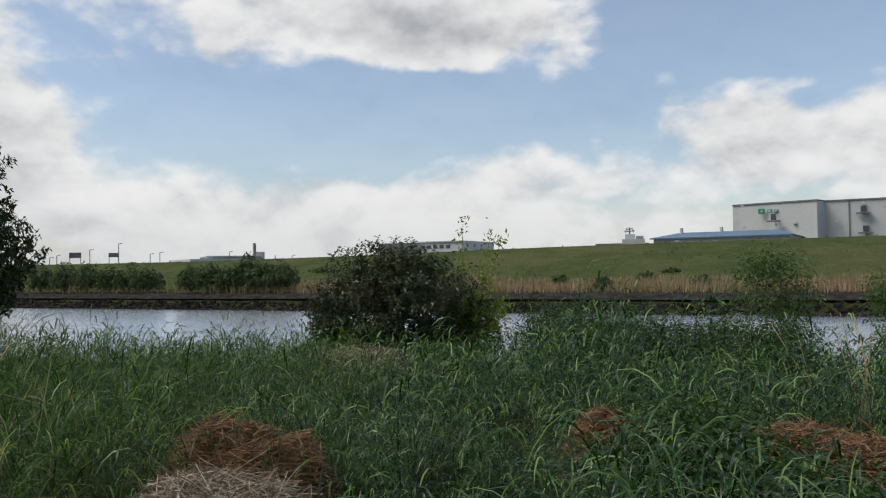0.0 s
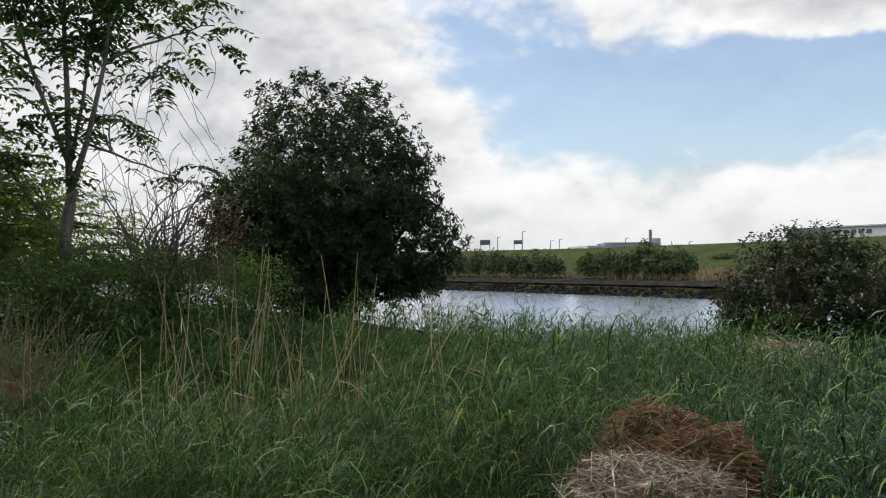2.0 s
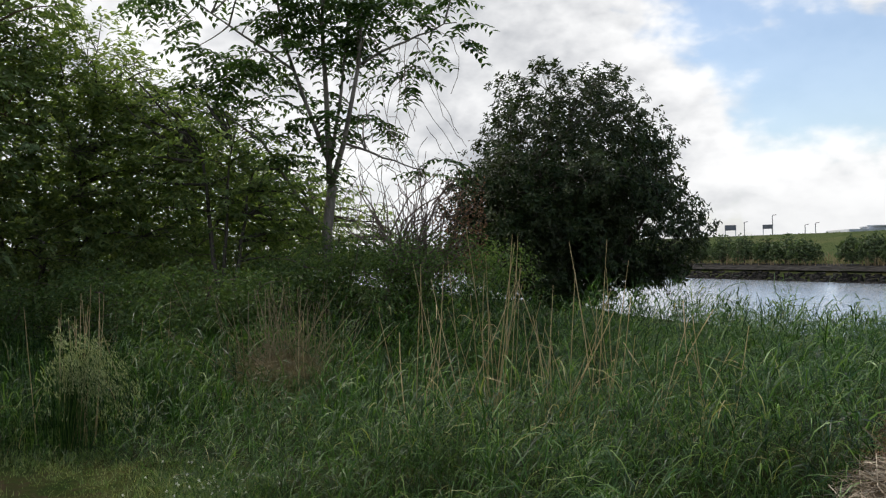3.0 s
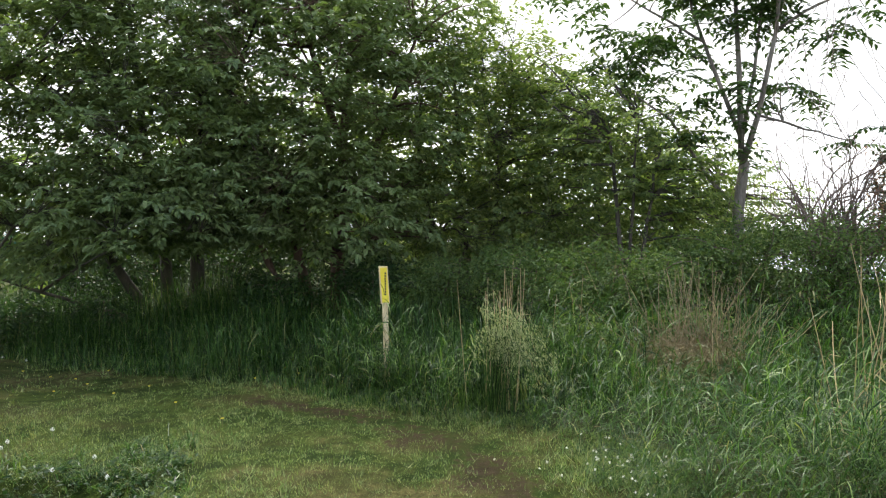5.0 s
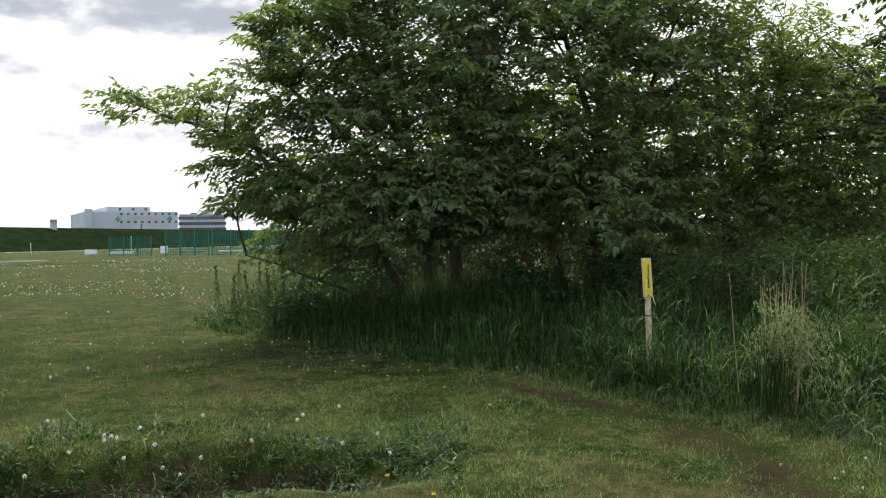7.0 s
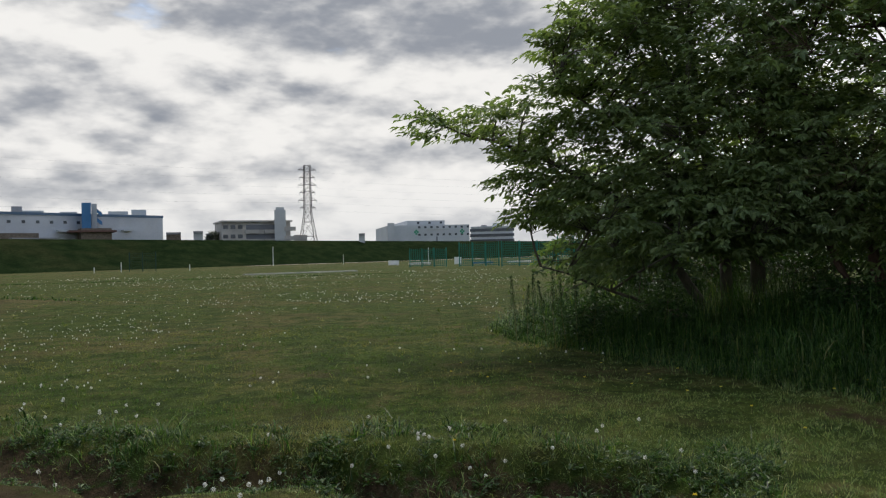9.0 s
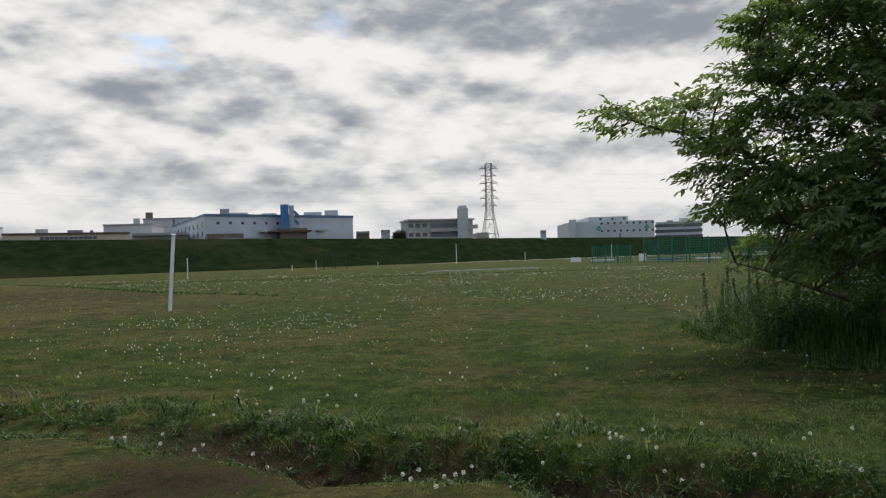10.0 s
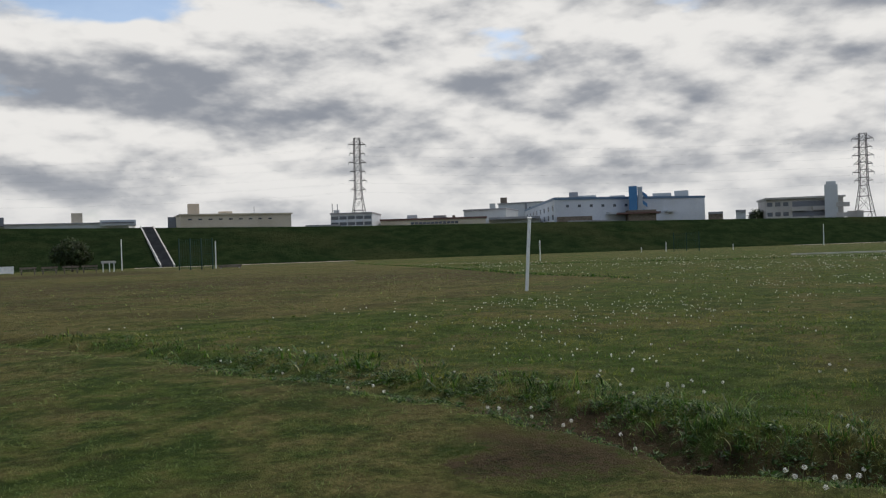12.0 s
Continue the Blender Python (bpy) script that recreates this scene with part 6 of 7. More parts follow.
def dandelions():
    rng = np.random.default_rng(96)
    kinds, yellow = dandelion_meshes()
    group = "dandelion clocks on the lawn"
    spots = [(x, y) for x, y in PUFFS]
    spots += [(x + rng.normal(0, 0.07), y + rng.normal(0, 0.07)) for x, y in spots[::3]]
    for _ in range(60):
        r, a = rng.uniform(6.5, 13), rng.uniform(95, 165)
        x, y = pol(a, r)
        if edge_gap(np.array(x), np.array(y)) < -0.3 and field_zone(np.array(x), np.array(y)) == 1 and rng.uniform() < 0.6:
            spots.append((x, y))
    for i, (x, y) in enumerate(spots):
        st, seeds, core = kinds[i % 3]
        ob = thing("dandelion", "dandelion clock, white and round, on a thin stem", "flower", (x, y, float(land(x, y)) - 0.01), group)
        ob.rotation_euler = (rng.normal(0, 0.12), rng.normal(0, 0.12), rng.uniform(0, 6.28))
        for name, me in (("stem", st), ("seed_head", seeds), ("seed_core", core)):
            o = new(name, me)
            o.parent = ob
    for x, y in YELLOW:
        ob = thing("dandelion", "open yellow dandelion flower", "flower", (x, y, float(land(x, y)) - 0.01), "yellow dandelions")
        for name, me in (("stem", yellow[0]), ("flower_head", yellow[1])):
            o = new(name, me)
            o.parent = ob
    g = Geo()
    n = 16000
    r, a = rng.uniform(10, 75, n) ** 1.0, rng.uniform(97, 172, n)
    x, y = EYE[0] - r * np.sin(np.radians(a)), EYE[1] + r * np.cos(np.radians(a))
    patch = 0.5 + 0.5 * wobble(x, y, 0.45) + 0.4 * wobble(x, y, 1.3)
    keep = (edge_gap(x, y) < -0.3) & (rng.uniform(0, 1, n) < np.clip(1.1 * patch ** 3, 0.03, 1) * (0.25 + 0.75 * soft(12, 19, r))) & (field_zone(x, y) == 1) & ~(ditch(x, y) > 0.3) & (x < np.interp(y, DITCH_Y, DITCH_X) - 0.8)
    x, y = x[keep], y[keep]
    c = np.stack([x, y, land(x, y) + rng.uniform(0.07, 0.16, len(x))], 1)
    oct6 = np.array([[1, 0, 0], [-1, 0, 0], [0, 1, 0], [0, -1, 0], [0, 0, 1], [0, 0, -1]]) * 1.0
    v = c[:, None] + oct6[None] * (0.0105 * (1 + np.hypot(x, y) / 60) * rng.uniform(0.6, 1.35, len(x)))[:, None, None]
    f = np.array([[0, 2, 4], [2, 1, 4], [1, 3, 4], [3, 0, 4], [2, 0, 5], [1, 2, 5], [3, 1, 5], [0, 3, 5]])
    g.add(v.reshape(-1, 3), (np.arange(len(x))[:, None, None] * 6 + f[None]).reshape(-1, 3))
    single("dandelion_field", g, M["seed"], "countless white dandelion clocks across the field", "flowers", kind="stuff")


dandelions()


def clover():
    rng = np.random.default_rng(97)
    g = Geo()
    n = 64
    c = np.concatenate([np.array([(-4.75, 2.3)]) + rng.normal(0, 1, (34, 2)) * [0.3, 0.22], np.array([(-5.1, 2.15)]) + rng.normal(0, 1, (30, 2)) * [0.25, 0.2]])
    z = land(c[:, 0], c[:, 1]) + rng.uniform(0.08, 0.16, n)
    p = np.repeat(np.column_stack([c, z]), 14, 0)
    d = unit(rng.normal(size=(n * 14, 3)) + [0, 0, 0.4])
    leaves(g, p, d, rng.normal(size=(n * 14, 3)), np.full(n * 14, 0.011), np.full(n * 14, 0.005))
    single("clover_flowers", g, M["clover"], "small round white clover flowers in the grass", "flowers", kind="stuff")


clover()


# ---- posts and fittings on the field ----
def goal_post():
    b = np.array([-17.8, -22.3, 0.0])
    b[2] = float(land(b[0], b[1]))
    ob = thing("goal_post", "leaning white painted square goal post", "post", b)
    r = np.array([math.cos(radians(142)), math.sin(radians(142)), 0])
    for k in (-1, 1):
        g = Geo()
        o = b + r * 0.028 * k
        tube(g, np.array([o - [0, 0, 0.1], o + r * 0.085 + [0, 0, 1.2], o + r * 0.17 + [0, 0, 2.42]]), np.full(3, 0.036), 4)
        part("tube", g, M["white_paint"], ob)
    g = Geo()
    t = b + r * 0.17 + [0, 0, 2.42]
    bar(g, t - r * 0.07, t + r * 0.07, 0.042)
    part("cap", g, M["white_paint"], ob)


goal_post()


def post(az, d, h, r=0.05, mat="white_paint", label="white painted marker post on the field", group="marker posts"):
    b = at(az, d)
    g = Geo()
    tube(g, np.array([b - [0, 0, 0.1], b + [0, 0, h * 0.5], b + [0, 0, h]]), np.full(3, r), 8)
    return single("marker_post", g, M[mat], label, "post", b, group)


for az, d, h in [(140.1, 78, 1.9), (167.7, 107, 3.7), (175.0, 110, 3.7), (161.9, 96, 3.0), (133.3, 118, 0.7), (131.7, 118, 1.3), (122.1, 150, 3.4), (117.4, 150, 1.7), (111.6, 118, 2.4), (127.5, 118, 0.8)]:
    post(az, d, h, 0.045 if h < 3 else 0.06)


def net_screen(a0, a1, d, h, posts, seed):
    """A practice net: posts and a sparse green mesh."""
    A, B = spot(a0, d), spot(a1, d)
    ob = thing("net_screen", "green sports net hung between thin steel posts", "net", (*(A[:2] + B[:2]) / 2, 0.0), "sports nets")
    for k in range(posts):
        t = k / (posts - 1)
        p = A * (1 - t) + B * t
        g = Geo()
        bar(g, p, p + [0, 0, h], 0.07)
        part("post", g, M["net_dark"] if seed else M["net_green"], ob)
    g = Geo()
    n = max(10, int(np.linalg.norm(B - A) / 0.22))
    for k in range(n + 1):
        p = A + (B - A) * k / n
        bar(g, p + [0, 0, 0.1], p + [0, 0, h * 0.97], 0.010 if seed else 0.026, 3)
    for k in range(int(h / 0.25)):
        z = [0, 0, 0.15 + 0.25 * k]
        bar(g, A + z, B + z, 0.010 if seed else 0.026, 3)
    part("net", g, M["net_dark"] if seed else M["net_green"], ob)


net_screen(103.0, 106.6, 88, 2.7, 4, 0)
net_screen(106.8, 109.5, 92, 2.7, 4, 0)
net_screen(99.5, 102.8, 84, 3.0, 4, 0)
net_screen(110.4, 112.9, 96, 2.2, 4, 0)
net_screen(162.1, 164.2, 92, 3.3, 4, 2)
net_screen(129.6, 131.2, 118, 2.6, 3, 2)


def bench(az, d):
    b = at(az, d)
    ob = thing("bench", "low weathered wooden bench at the field's edge", "bench", b, "benches")
    r = np.array([math.cos(radians(az)), math.sin(radians(az))])
    g = Geo()
    box(g, b[:2] - r * 0.8, b[:2] + r * 0.8, 0.4, b[2] + 0.40, b[2] + 0.46)
    part("seat", g, M["wood_dark"], ob)
    for s in (-0.62, 0.62):
        g = Geo()
        box(g, b[:2] + r * (s - 0.06), b[:2] + r * (s + 0.06), 0.36, b[2] - 0.1, b[2] + 0.40)
        part("leg", g, M["wood_dark"], ob)
    g = Geo()
    n = np.array([-math.sin(radians(az)), math.cos(radians(az))])
    box(g, b[:2] + n * 0.42 - r * 0.8, b[:2] + n * 0.42 + r * 0.8, 0.05, b[2] + 0.6, b[2] + 0.8)
    part("backrest", g, M["wood_dark"], ob)
    for s in (-0.62, 0.62):
        g = Geo()
        bar(g, (*(b[:2] + n * 0.44 + r * s), b[2] + 0.4), (*(b[:2] + n * 0.44 + r * s), b[2] + 0.8), 0.03)
        part("back_post", g, M["wood_dark"], ob)


for az in (173.1, 171.9, 170.7, 169.6):
    bench(az, 97)


def shelter():
    b = at(168.5, 97)
    ob = thing("wash_stand", "small concrete wash stand with white posts", "stand", b)
    r = np.array([math.cos(radians(168.5)), math.sin(radians(168.5))])
    for s in (-0.55, 0.1, 0.55):
        g = Geo()
        box(g, b[:2] + r * (s - 0.045), b[:2] + r * (s + 0.045), 0.1, b[2] - 0.1, b[2] + 0.95)
        part("post", g, M["white_paint"], ob)
    g = Geo()
    box(g, b[:2] - r * 0.75, b[:2] + r * 0.75, 0.7, b[2] + 0.95, b[2] + 1.2)
    part("basin", g, M["concrete"], ob)


shelter()


def boards():
    for az, d, w, h, mat, label in [(161.0, 92, 2.4, 0.4, "wood_dark", "stack of dark planks lying on the field"), (114.0, 112, 1.4, 0.7, "white_paint", "small white field box"),
                                    (112.2, 112, 3.0, 0.38, "white_paint", "low white boards by the track"), (109.6, 108, 0.9, 1.0, "white_paint", "white signboard by the track"),
                                    (107.9, 108, 2.8, 0.32, "blue", "blue plastic sheet folded by the track"), (105.4, 108, 3.0, 0.36, "white_paint", "low white boards by the track"),
                                    (174.3, 105, 1.6, 0.9, "white_paint", "white notice board by the track")]:
        b = at(az, d)
        r = np.array([math.cos(radians(az)), math.sin(radians(az))])
        ob = thing("field_box", label, "box", b)
        g = Geo()
        box(g, b[:2] - r * w / 2, b[:2] + r * w / 2, 0.6, b[2] + 0.12, b[2] + h)
        part("panel", g, M[mat], ob)
        for s in (-0.4, 0.4):
            g = Geo()
            box(g, b[:2] + r * (w * s - 0.06), b[:2] + r * (w * s + 0.06), 0.5, b[2] - 0.1, b[2] + 0.12)
            part("foot", g, M["concrete"], ob)


boards()


def track():
    """The pale gravel track at the foot of the levee, and the concrete strip in the field."""
    g = Geo()
    for s in (np.arange(-4, 31, 5.0), np.arange(104, 330, 6.0)):
        v = []
        for t in s:
            wob = 0.5 * math.sin(t * 0.07)
            for a in (116.8, 119.4):
                v.append((*(EYE + LU * t + LN * (a + wob)), 0.03))
        i = np.arange(len(s) - 1)[:, None] * 2
        g.add(v, (i + np.array([[0, 1, 3, 2]])))
    single("gravel_track", g, M["gravel"], "pale gravel track along the levee's foot", "track", kind="structure")
    g = Geo()
    A, B = spot(124.0, 75), spot(116.5, 80)
    box(g, A[:2], B[:2], 0.5, -0.05, 0.10)
    single("concrete_kerb", g, M["concrete"], "long low concrete kerb across the field", "kerb", kind="structure")


track()


def drain_grass():
    """Dark rank grass along the shallow drains that cross the field."""
    rng = np.random.default_rng(140)
    g = Geo()
    for a, b, n in (((-34.0, -51.9), (-27.0, -32.4), 900), ((-27.0, -32.4), (-25.5, -24.6), 350), ((-34.0, -51.9), (-44.0, -85.0), 500), ((-38.0, -55.0), (-53.6, -35.3), 1100), ((-53.6, -35.3), (-63.0, -26.0), 500)):
        t = rng.uniform(0, 1, n)[:, None]
        thick = np.sin(t * 40) * np.sin(t * 17 + 1)
        xy = np.array(a) * (1 - t) + np.array(b) * t + rng.normal(0, 0.22, (n, 2))
        h = 0.10 + 0.16 * np.clip(thick[:, 0], 0, 1) + 0.05 * rng.uniform(0, 1, n)
        z = land(xy[:, 0], xy[:, 1]) - 0.02
        blades(g, np.column_stack([xy, z]), h * 0.75, rng.uniform(0.03, 0.07, n), np.abs(rng.normal(0.5, 0.3, n)), rng.uniform(0, 6.28, n), np.full(n, 1.6), 2)
    single("drain_grass", g, M["blade"], "dark rank grass along shallow field drains", "grass", kind="stuff")


drain_grass()


def levee_stairs():
    s0 = 137 * math.tan(radians(165 - 165.6))
    ob = thing("levee_stairs", "steep dark stairs with pale side walls up the levee", "stairs", (*(EYE + LU * s0 + LN * 123), 0.0))
    top = levee_top(s0)
    n = 30
    for k in range(n):
        g = Geo()
        t = (k + 0.5) / n
        a = 123 + 13.2 * t
        z = top * (0.02 + 0.98 * t)
        sm = 0.2 - 2.8 * t
        p = EYE + LU * (sm - 0.8) + LN * a
        q = EYE + LU * (sm + 0.8) + LN * a
        box(g, p, q, 13.2 / n + 0.02, z - 0.5, z + 0.22)
        part("step", g, M["asphalt"], ob)
    for off in (-0.9, 0.9):
        g = Geo()
        pts = [(123, 0.05), (136.6, top + 0.02)]
        v = []
        for w in (-0.09, 0.09):
            for a, z in pts:
                for h in (-0.4, 0.28):
                    v.append((*(EYE + LU * (0.2 - 2.8 * (a - 123) / 13.4 + off + w) + LN * a), z + h))
        g.add(v, [[0, 2, 3, 1], [4, 5, 7, 6], [1, 3, 7, 5], [0, 4, 6, 2], [0, 1, 5, 4], [2, 6, 7, 3]])
        part("side_wall", g, M["concrete"], ob)


levee_stairs()
tree("field_tree", "dark round broadleaf tree at the levee's foot", "tree", at(170.6, 112, -0.1), [([(0, 0, 0), (0, 0, 1.2), (0.1, 0, 2.4)], 0.15, 0.06), ([(0, 0, 0.8), (0.8, 0, 1.8), (1.3, 0, 2.6)], 0.07, 0.03), ([(0, 0, 0.8), (-0.8, 0, 1.8), (-1.3, 0, 2.4)], 0.07, 0.03)],
     [(0, 0, 2.4, 2.3, 2.2, 1.7), (-1.0, 0, 1.8, 1.5, 1.5, 1.1), (1.0, 0, 1.9, 1.5, 1.5, 1.2)], 98, 900, 9, 0.25, 0.8, 0.30, M["dark_leaf"], M["bark"], hollow=0.4, slim=0.55, second=30, habit="whorls")


# ---- buildings behind the levee ----
def panes(parent, a, b, rows, cols, z0, z1, w, h, lo=0.06, hi=0.94, mat="window", skip=()):
    """Windows on the front from a to b, each a pane set in a frame of its own."""
    a, b = np.array(a), np.array(b)
    L = np.linalg.norm(b - a)
    for i in range(rows):
        z = z0 + (z1 - z0) * (i / (rows - 1) if rows > 1 else 0.5)
        for j in range(cols):
            if (i, j) in skip:
                continue
            t = lo + (hi - lo) * (j / (cols - 1) if cols > 1 else 0.5)
            c = a + (b - a) * t
            u = (b - a) / L
            g = Geo()
            box(g, c - u * w / 2, c + u * w / 2, 0.16, z - h / 2, z + h / 2, 0.08)
            part("window", g, M[mat], parent)


def wall_part(parent, name, a, b, depth, z0, z1, mat, label="", lift=0.0):
    g = Geo()
    box(g, a, b, depth, z0, z1, lift)
    return part(name, g, M[mat], parent, label)


def lerp(a, b, t):
    return np.array(a) * (1 - t) + np.array(b) * t


def factory():
    A, B, C = pol(140.9, 262), pol(138.9, 200), pol(129.1, 221)
    ob = thing("factory", "long white factory hall with blue roof edge and blue stair tower", "factory", (*B, 0))
    z = 12.0
    plan = [A, B, C, A + (C - B)]
    mid = sum(plan) / 4

    def prism(z0, z1, grow):
        pts = [mid + (q - mid) * grow for q in plan]
        return Geo().add([(*q, z0) for q in pts] + [(*q, z1) for q in pts], BOXF)

    part("hall", prism(-0.5, z, 1.0), M["wall_white"], ob)
    part("roof_edge", prism(z, z + 0.6, 1.006), M["roof_blue"], ob, "blue metal roof edge")
    panes(ob, B, C, 1, 6, 10.5, 10.5, 0.75, 0.65, 0.08, 0.46)
    wall_part(ob, "brown_lean_to", pol(138.6, 198), pol(136.4, 200), 3, 0, 7.9, "wood_dark", "dark brown lean-to roof")
    panes(ob, A, B, 2, 8, 8.0, 10.2, 1.6, 1.2, 0.1, 0.95)
    tower = wall_part(ob, "stair_tower", pol(133.95, 206), pol(133.40, 206), 3, -0.5, 14.9, "blue", "blue stair tower")
    wall_part(ob, "lift_shaft", pol(133.38, 208), pol(133.05, 208), 3, -0.5, 14.8, "wall_grey")
    for k in range(4):
        z0 = 13.0 - k * 2.1
        g = Geo()
        p, q = pol(133.3, 208.5), pol(132.75, 209.5)
        v = []
        for xy, zz in ((p, z0 + 0.9), (q, z0 - 0.6)):
            f = unit(np.array(xy) - EYE)
            v += [(*xy, zz - 0.45), (*xy, zz + 0.45), (*(xy + f * 1.2), zz + 0.45), (*(xy + f * 1.2), zz - 0.45)]
        g.add(v, [[0, 1, 2, 3], [4, 7, 6, 5], [0, 4, 5, 1], [1, 5, 6, 2], [2, 6, 7, 3], [3, 7, 4, 0]])
        part("stair_flight", g, M["blue"], tower)
    for a0, a1, h in [(137.9, 137.3, 2.6), (137.3, 136.1, 1.6), (135.2, 134.2, 1.3), (132.4, 131.2, 1.4), (131.0, 130.1, 1.8), (138.8, 138.2, 1.0)]:
        wall_part(ob, "roof_plant", pol(a0, 222), pol(a1, 222), 8, z + 0.4, z + 0.4 + h, "wall_grey" if h < 2 else "roof_grey")
    wall_part(ob, "canopy", lerp(B, C, 0.05), lerp(B, C, 0.30), 4, 6.4, 6.9, "roof_grey", "", 4.0)
    wall_part(ob, "balcony", lerp(B, C, 0.33), lerp(B, C, 0.40), 1.2, 8.3, 8.8, "wall_grey", "", 1.2)
    wall_part(ob, "balcony", lerp(B, C, 0.72), lerp(B, C, 0.78), 1.2, 8.6, 9.0, "wall_grey", "", 1.2)
    wall_part(ob, "loading_porch", pol(134.0, 203), pol(132.2, 204), 5, 0, 9.0, "wood_dark", "dark red-brown loading porch")
    wall_part(ob, "porch_roof", pol(134.7, 202), pol(131.9, 203), 7, 8.1, 8.5, "roof_red", "red-brown porch roof")


factory()


def simple_building(name, label, category, a0, a1, d0, d1, z, mat, roof, depth=18, grid=None, edge=0.35, extras=()):
    A, B = pol(a0, d0), pol(a1, d1)
    ob = thing(name, label, category, (*((A + B) / 2), 0))
    wall_part(ob, "wall", A, B, depth, -0.5, z, mat)
    wall_part(ob, "roof", lerp(A, B, -0.01), lerp(A, B, 1.01), depth + 0.8, z, z + edge, roof, "", 0.4)
    if grid:
        rows, cols, z0, z1, w, h, lo, hi = grid
        panes(ob, A, B, rows, cols, z0, z1, w, h, lo, hi)
    for e in extras:
        part_name, b0, b1, d, dep, lo, hi, m = e
        wall_part(ob, part_name, pol(b0, d), pol(b1, d), dep, lo, hi, m)
    return ob


simple_building("office_block", "grey-white office block behind the factory", "building", 142.7, 139.7, 285, 280, 15.6, "wall_white", "roof_grey", 20, (1, 2, 13.2, 13.2, 1.6, 2.2, 0.12, 0.75), 0.4,
                [("roof_tank", 142.55, 142.1, 286, 3, 15.9, 18.0, "wood_dark"), ("cooling_tower", 143.3, 142.9, 284, 3, 0, 16.0, "wall_grey"), ("pipe", 140.9, 140.75, 279, 0.6, 6, 15.4, "wall_dark")])
simple_building("storehouse", "low grey storehouse with flat roof", "building", 145.1, 142.2, 235, 232, 11.6, "wall_grey", "roof_grey", 16, None, 0.4, [("canopy", 143.4, 139.9, 212, 4, 8.2, 8.8, "roof_grey"), ("lower_hall", 143.4, 139.9, 215, 14, 0, 8.2, "wall_grey")])
simple_building("long_shed", "long low beige shed with red-brown roof", "building", 150.8, 143.6, 212, 212, 8.7, "wall_beige", "roof_red", 16, (1, 12, 7.9, 7.9, 0.9, 0.6, 0.3, 0.72), 0.45,
                [("roof_box", 149.0, 148.3, 216, 4, 9.0, 10.2, "wall_grey"), ("roof_rail", 147.2, 146.3, 216, 4, 9.0, 9.9, "steel"), ("roof_vent", 145.9, 145.7, 216, 1, 9.0, 9.8, "wood_dark")])
simple_building("white_office", "small white two-storey office with flat roof", "building", 154.2, 151.4, 210, 208, 10.6, "wall_white", "roof_grey", 14, (2, 5, 8.2, 9.7, 1.8, 0.8, 0.1, 0.9), 0.35,
                [("antenna", 154.1, 154.05, 211, 0.2, 10.6, 13.4, "steel"), ("antenna", 153.75, 153.7, 211, 0.2, 10.6, 13.2, "steel"), ("roof_box", 154.0, 153.6, 212, 3, 10.6, 11.8, "wall_grey")])
simple_building("gable_shed", "low dark gabled shed roof above the levee", "building", 155.9, 153.6, 190, 190, 7.0, "wall_dark", "roof_grey", 10, None, 0.5)
simple_building("beige_hall", "long beige windowless hall", "building", 164.0, 156.85, 186, 190, 10.1, "wall_beige", "wall_beige", 24, (1, 9, 9.2, 9.2, 0.8, 0.28, 0.08, 0.8), 0.3,
                [("lift_tower", 163.55, 162.8, 192, 5, 9, 12.9, "wall_beige"), ("roof_box", 161.6, 160.7, 190, 5, 9, 11.0, "wall_beige"), ("dark_annex", 164.8, 164.1, 195, 8, 0, 10.2, "wall_dark"), ("mast", 159.3, 159.26, 190, 0.2, 10, 12.0, "steel")])
simple_building("grey_works", "low grey works building with small tower", "building", 176.5, 167.2, 205, 200, 9.2, "wall_grey", "roof_grey", 20, None, 0.3,
                [("tower", 170.55, 169.9, 202, 4, 9, 11.7, "wall_beige"), ("hut", 174.9, 174.3, 200, 5, 9, 10.8, "wall_dark"), ("gallery", 168.9, 166.75, 198, 3, 8.7, 9.9, "wall_white"), ("dark_band", 168.8, 166.85, 197.8, 0.2, 9.15, 9.45, "wall_dark")])


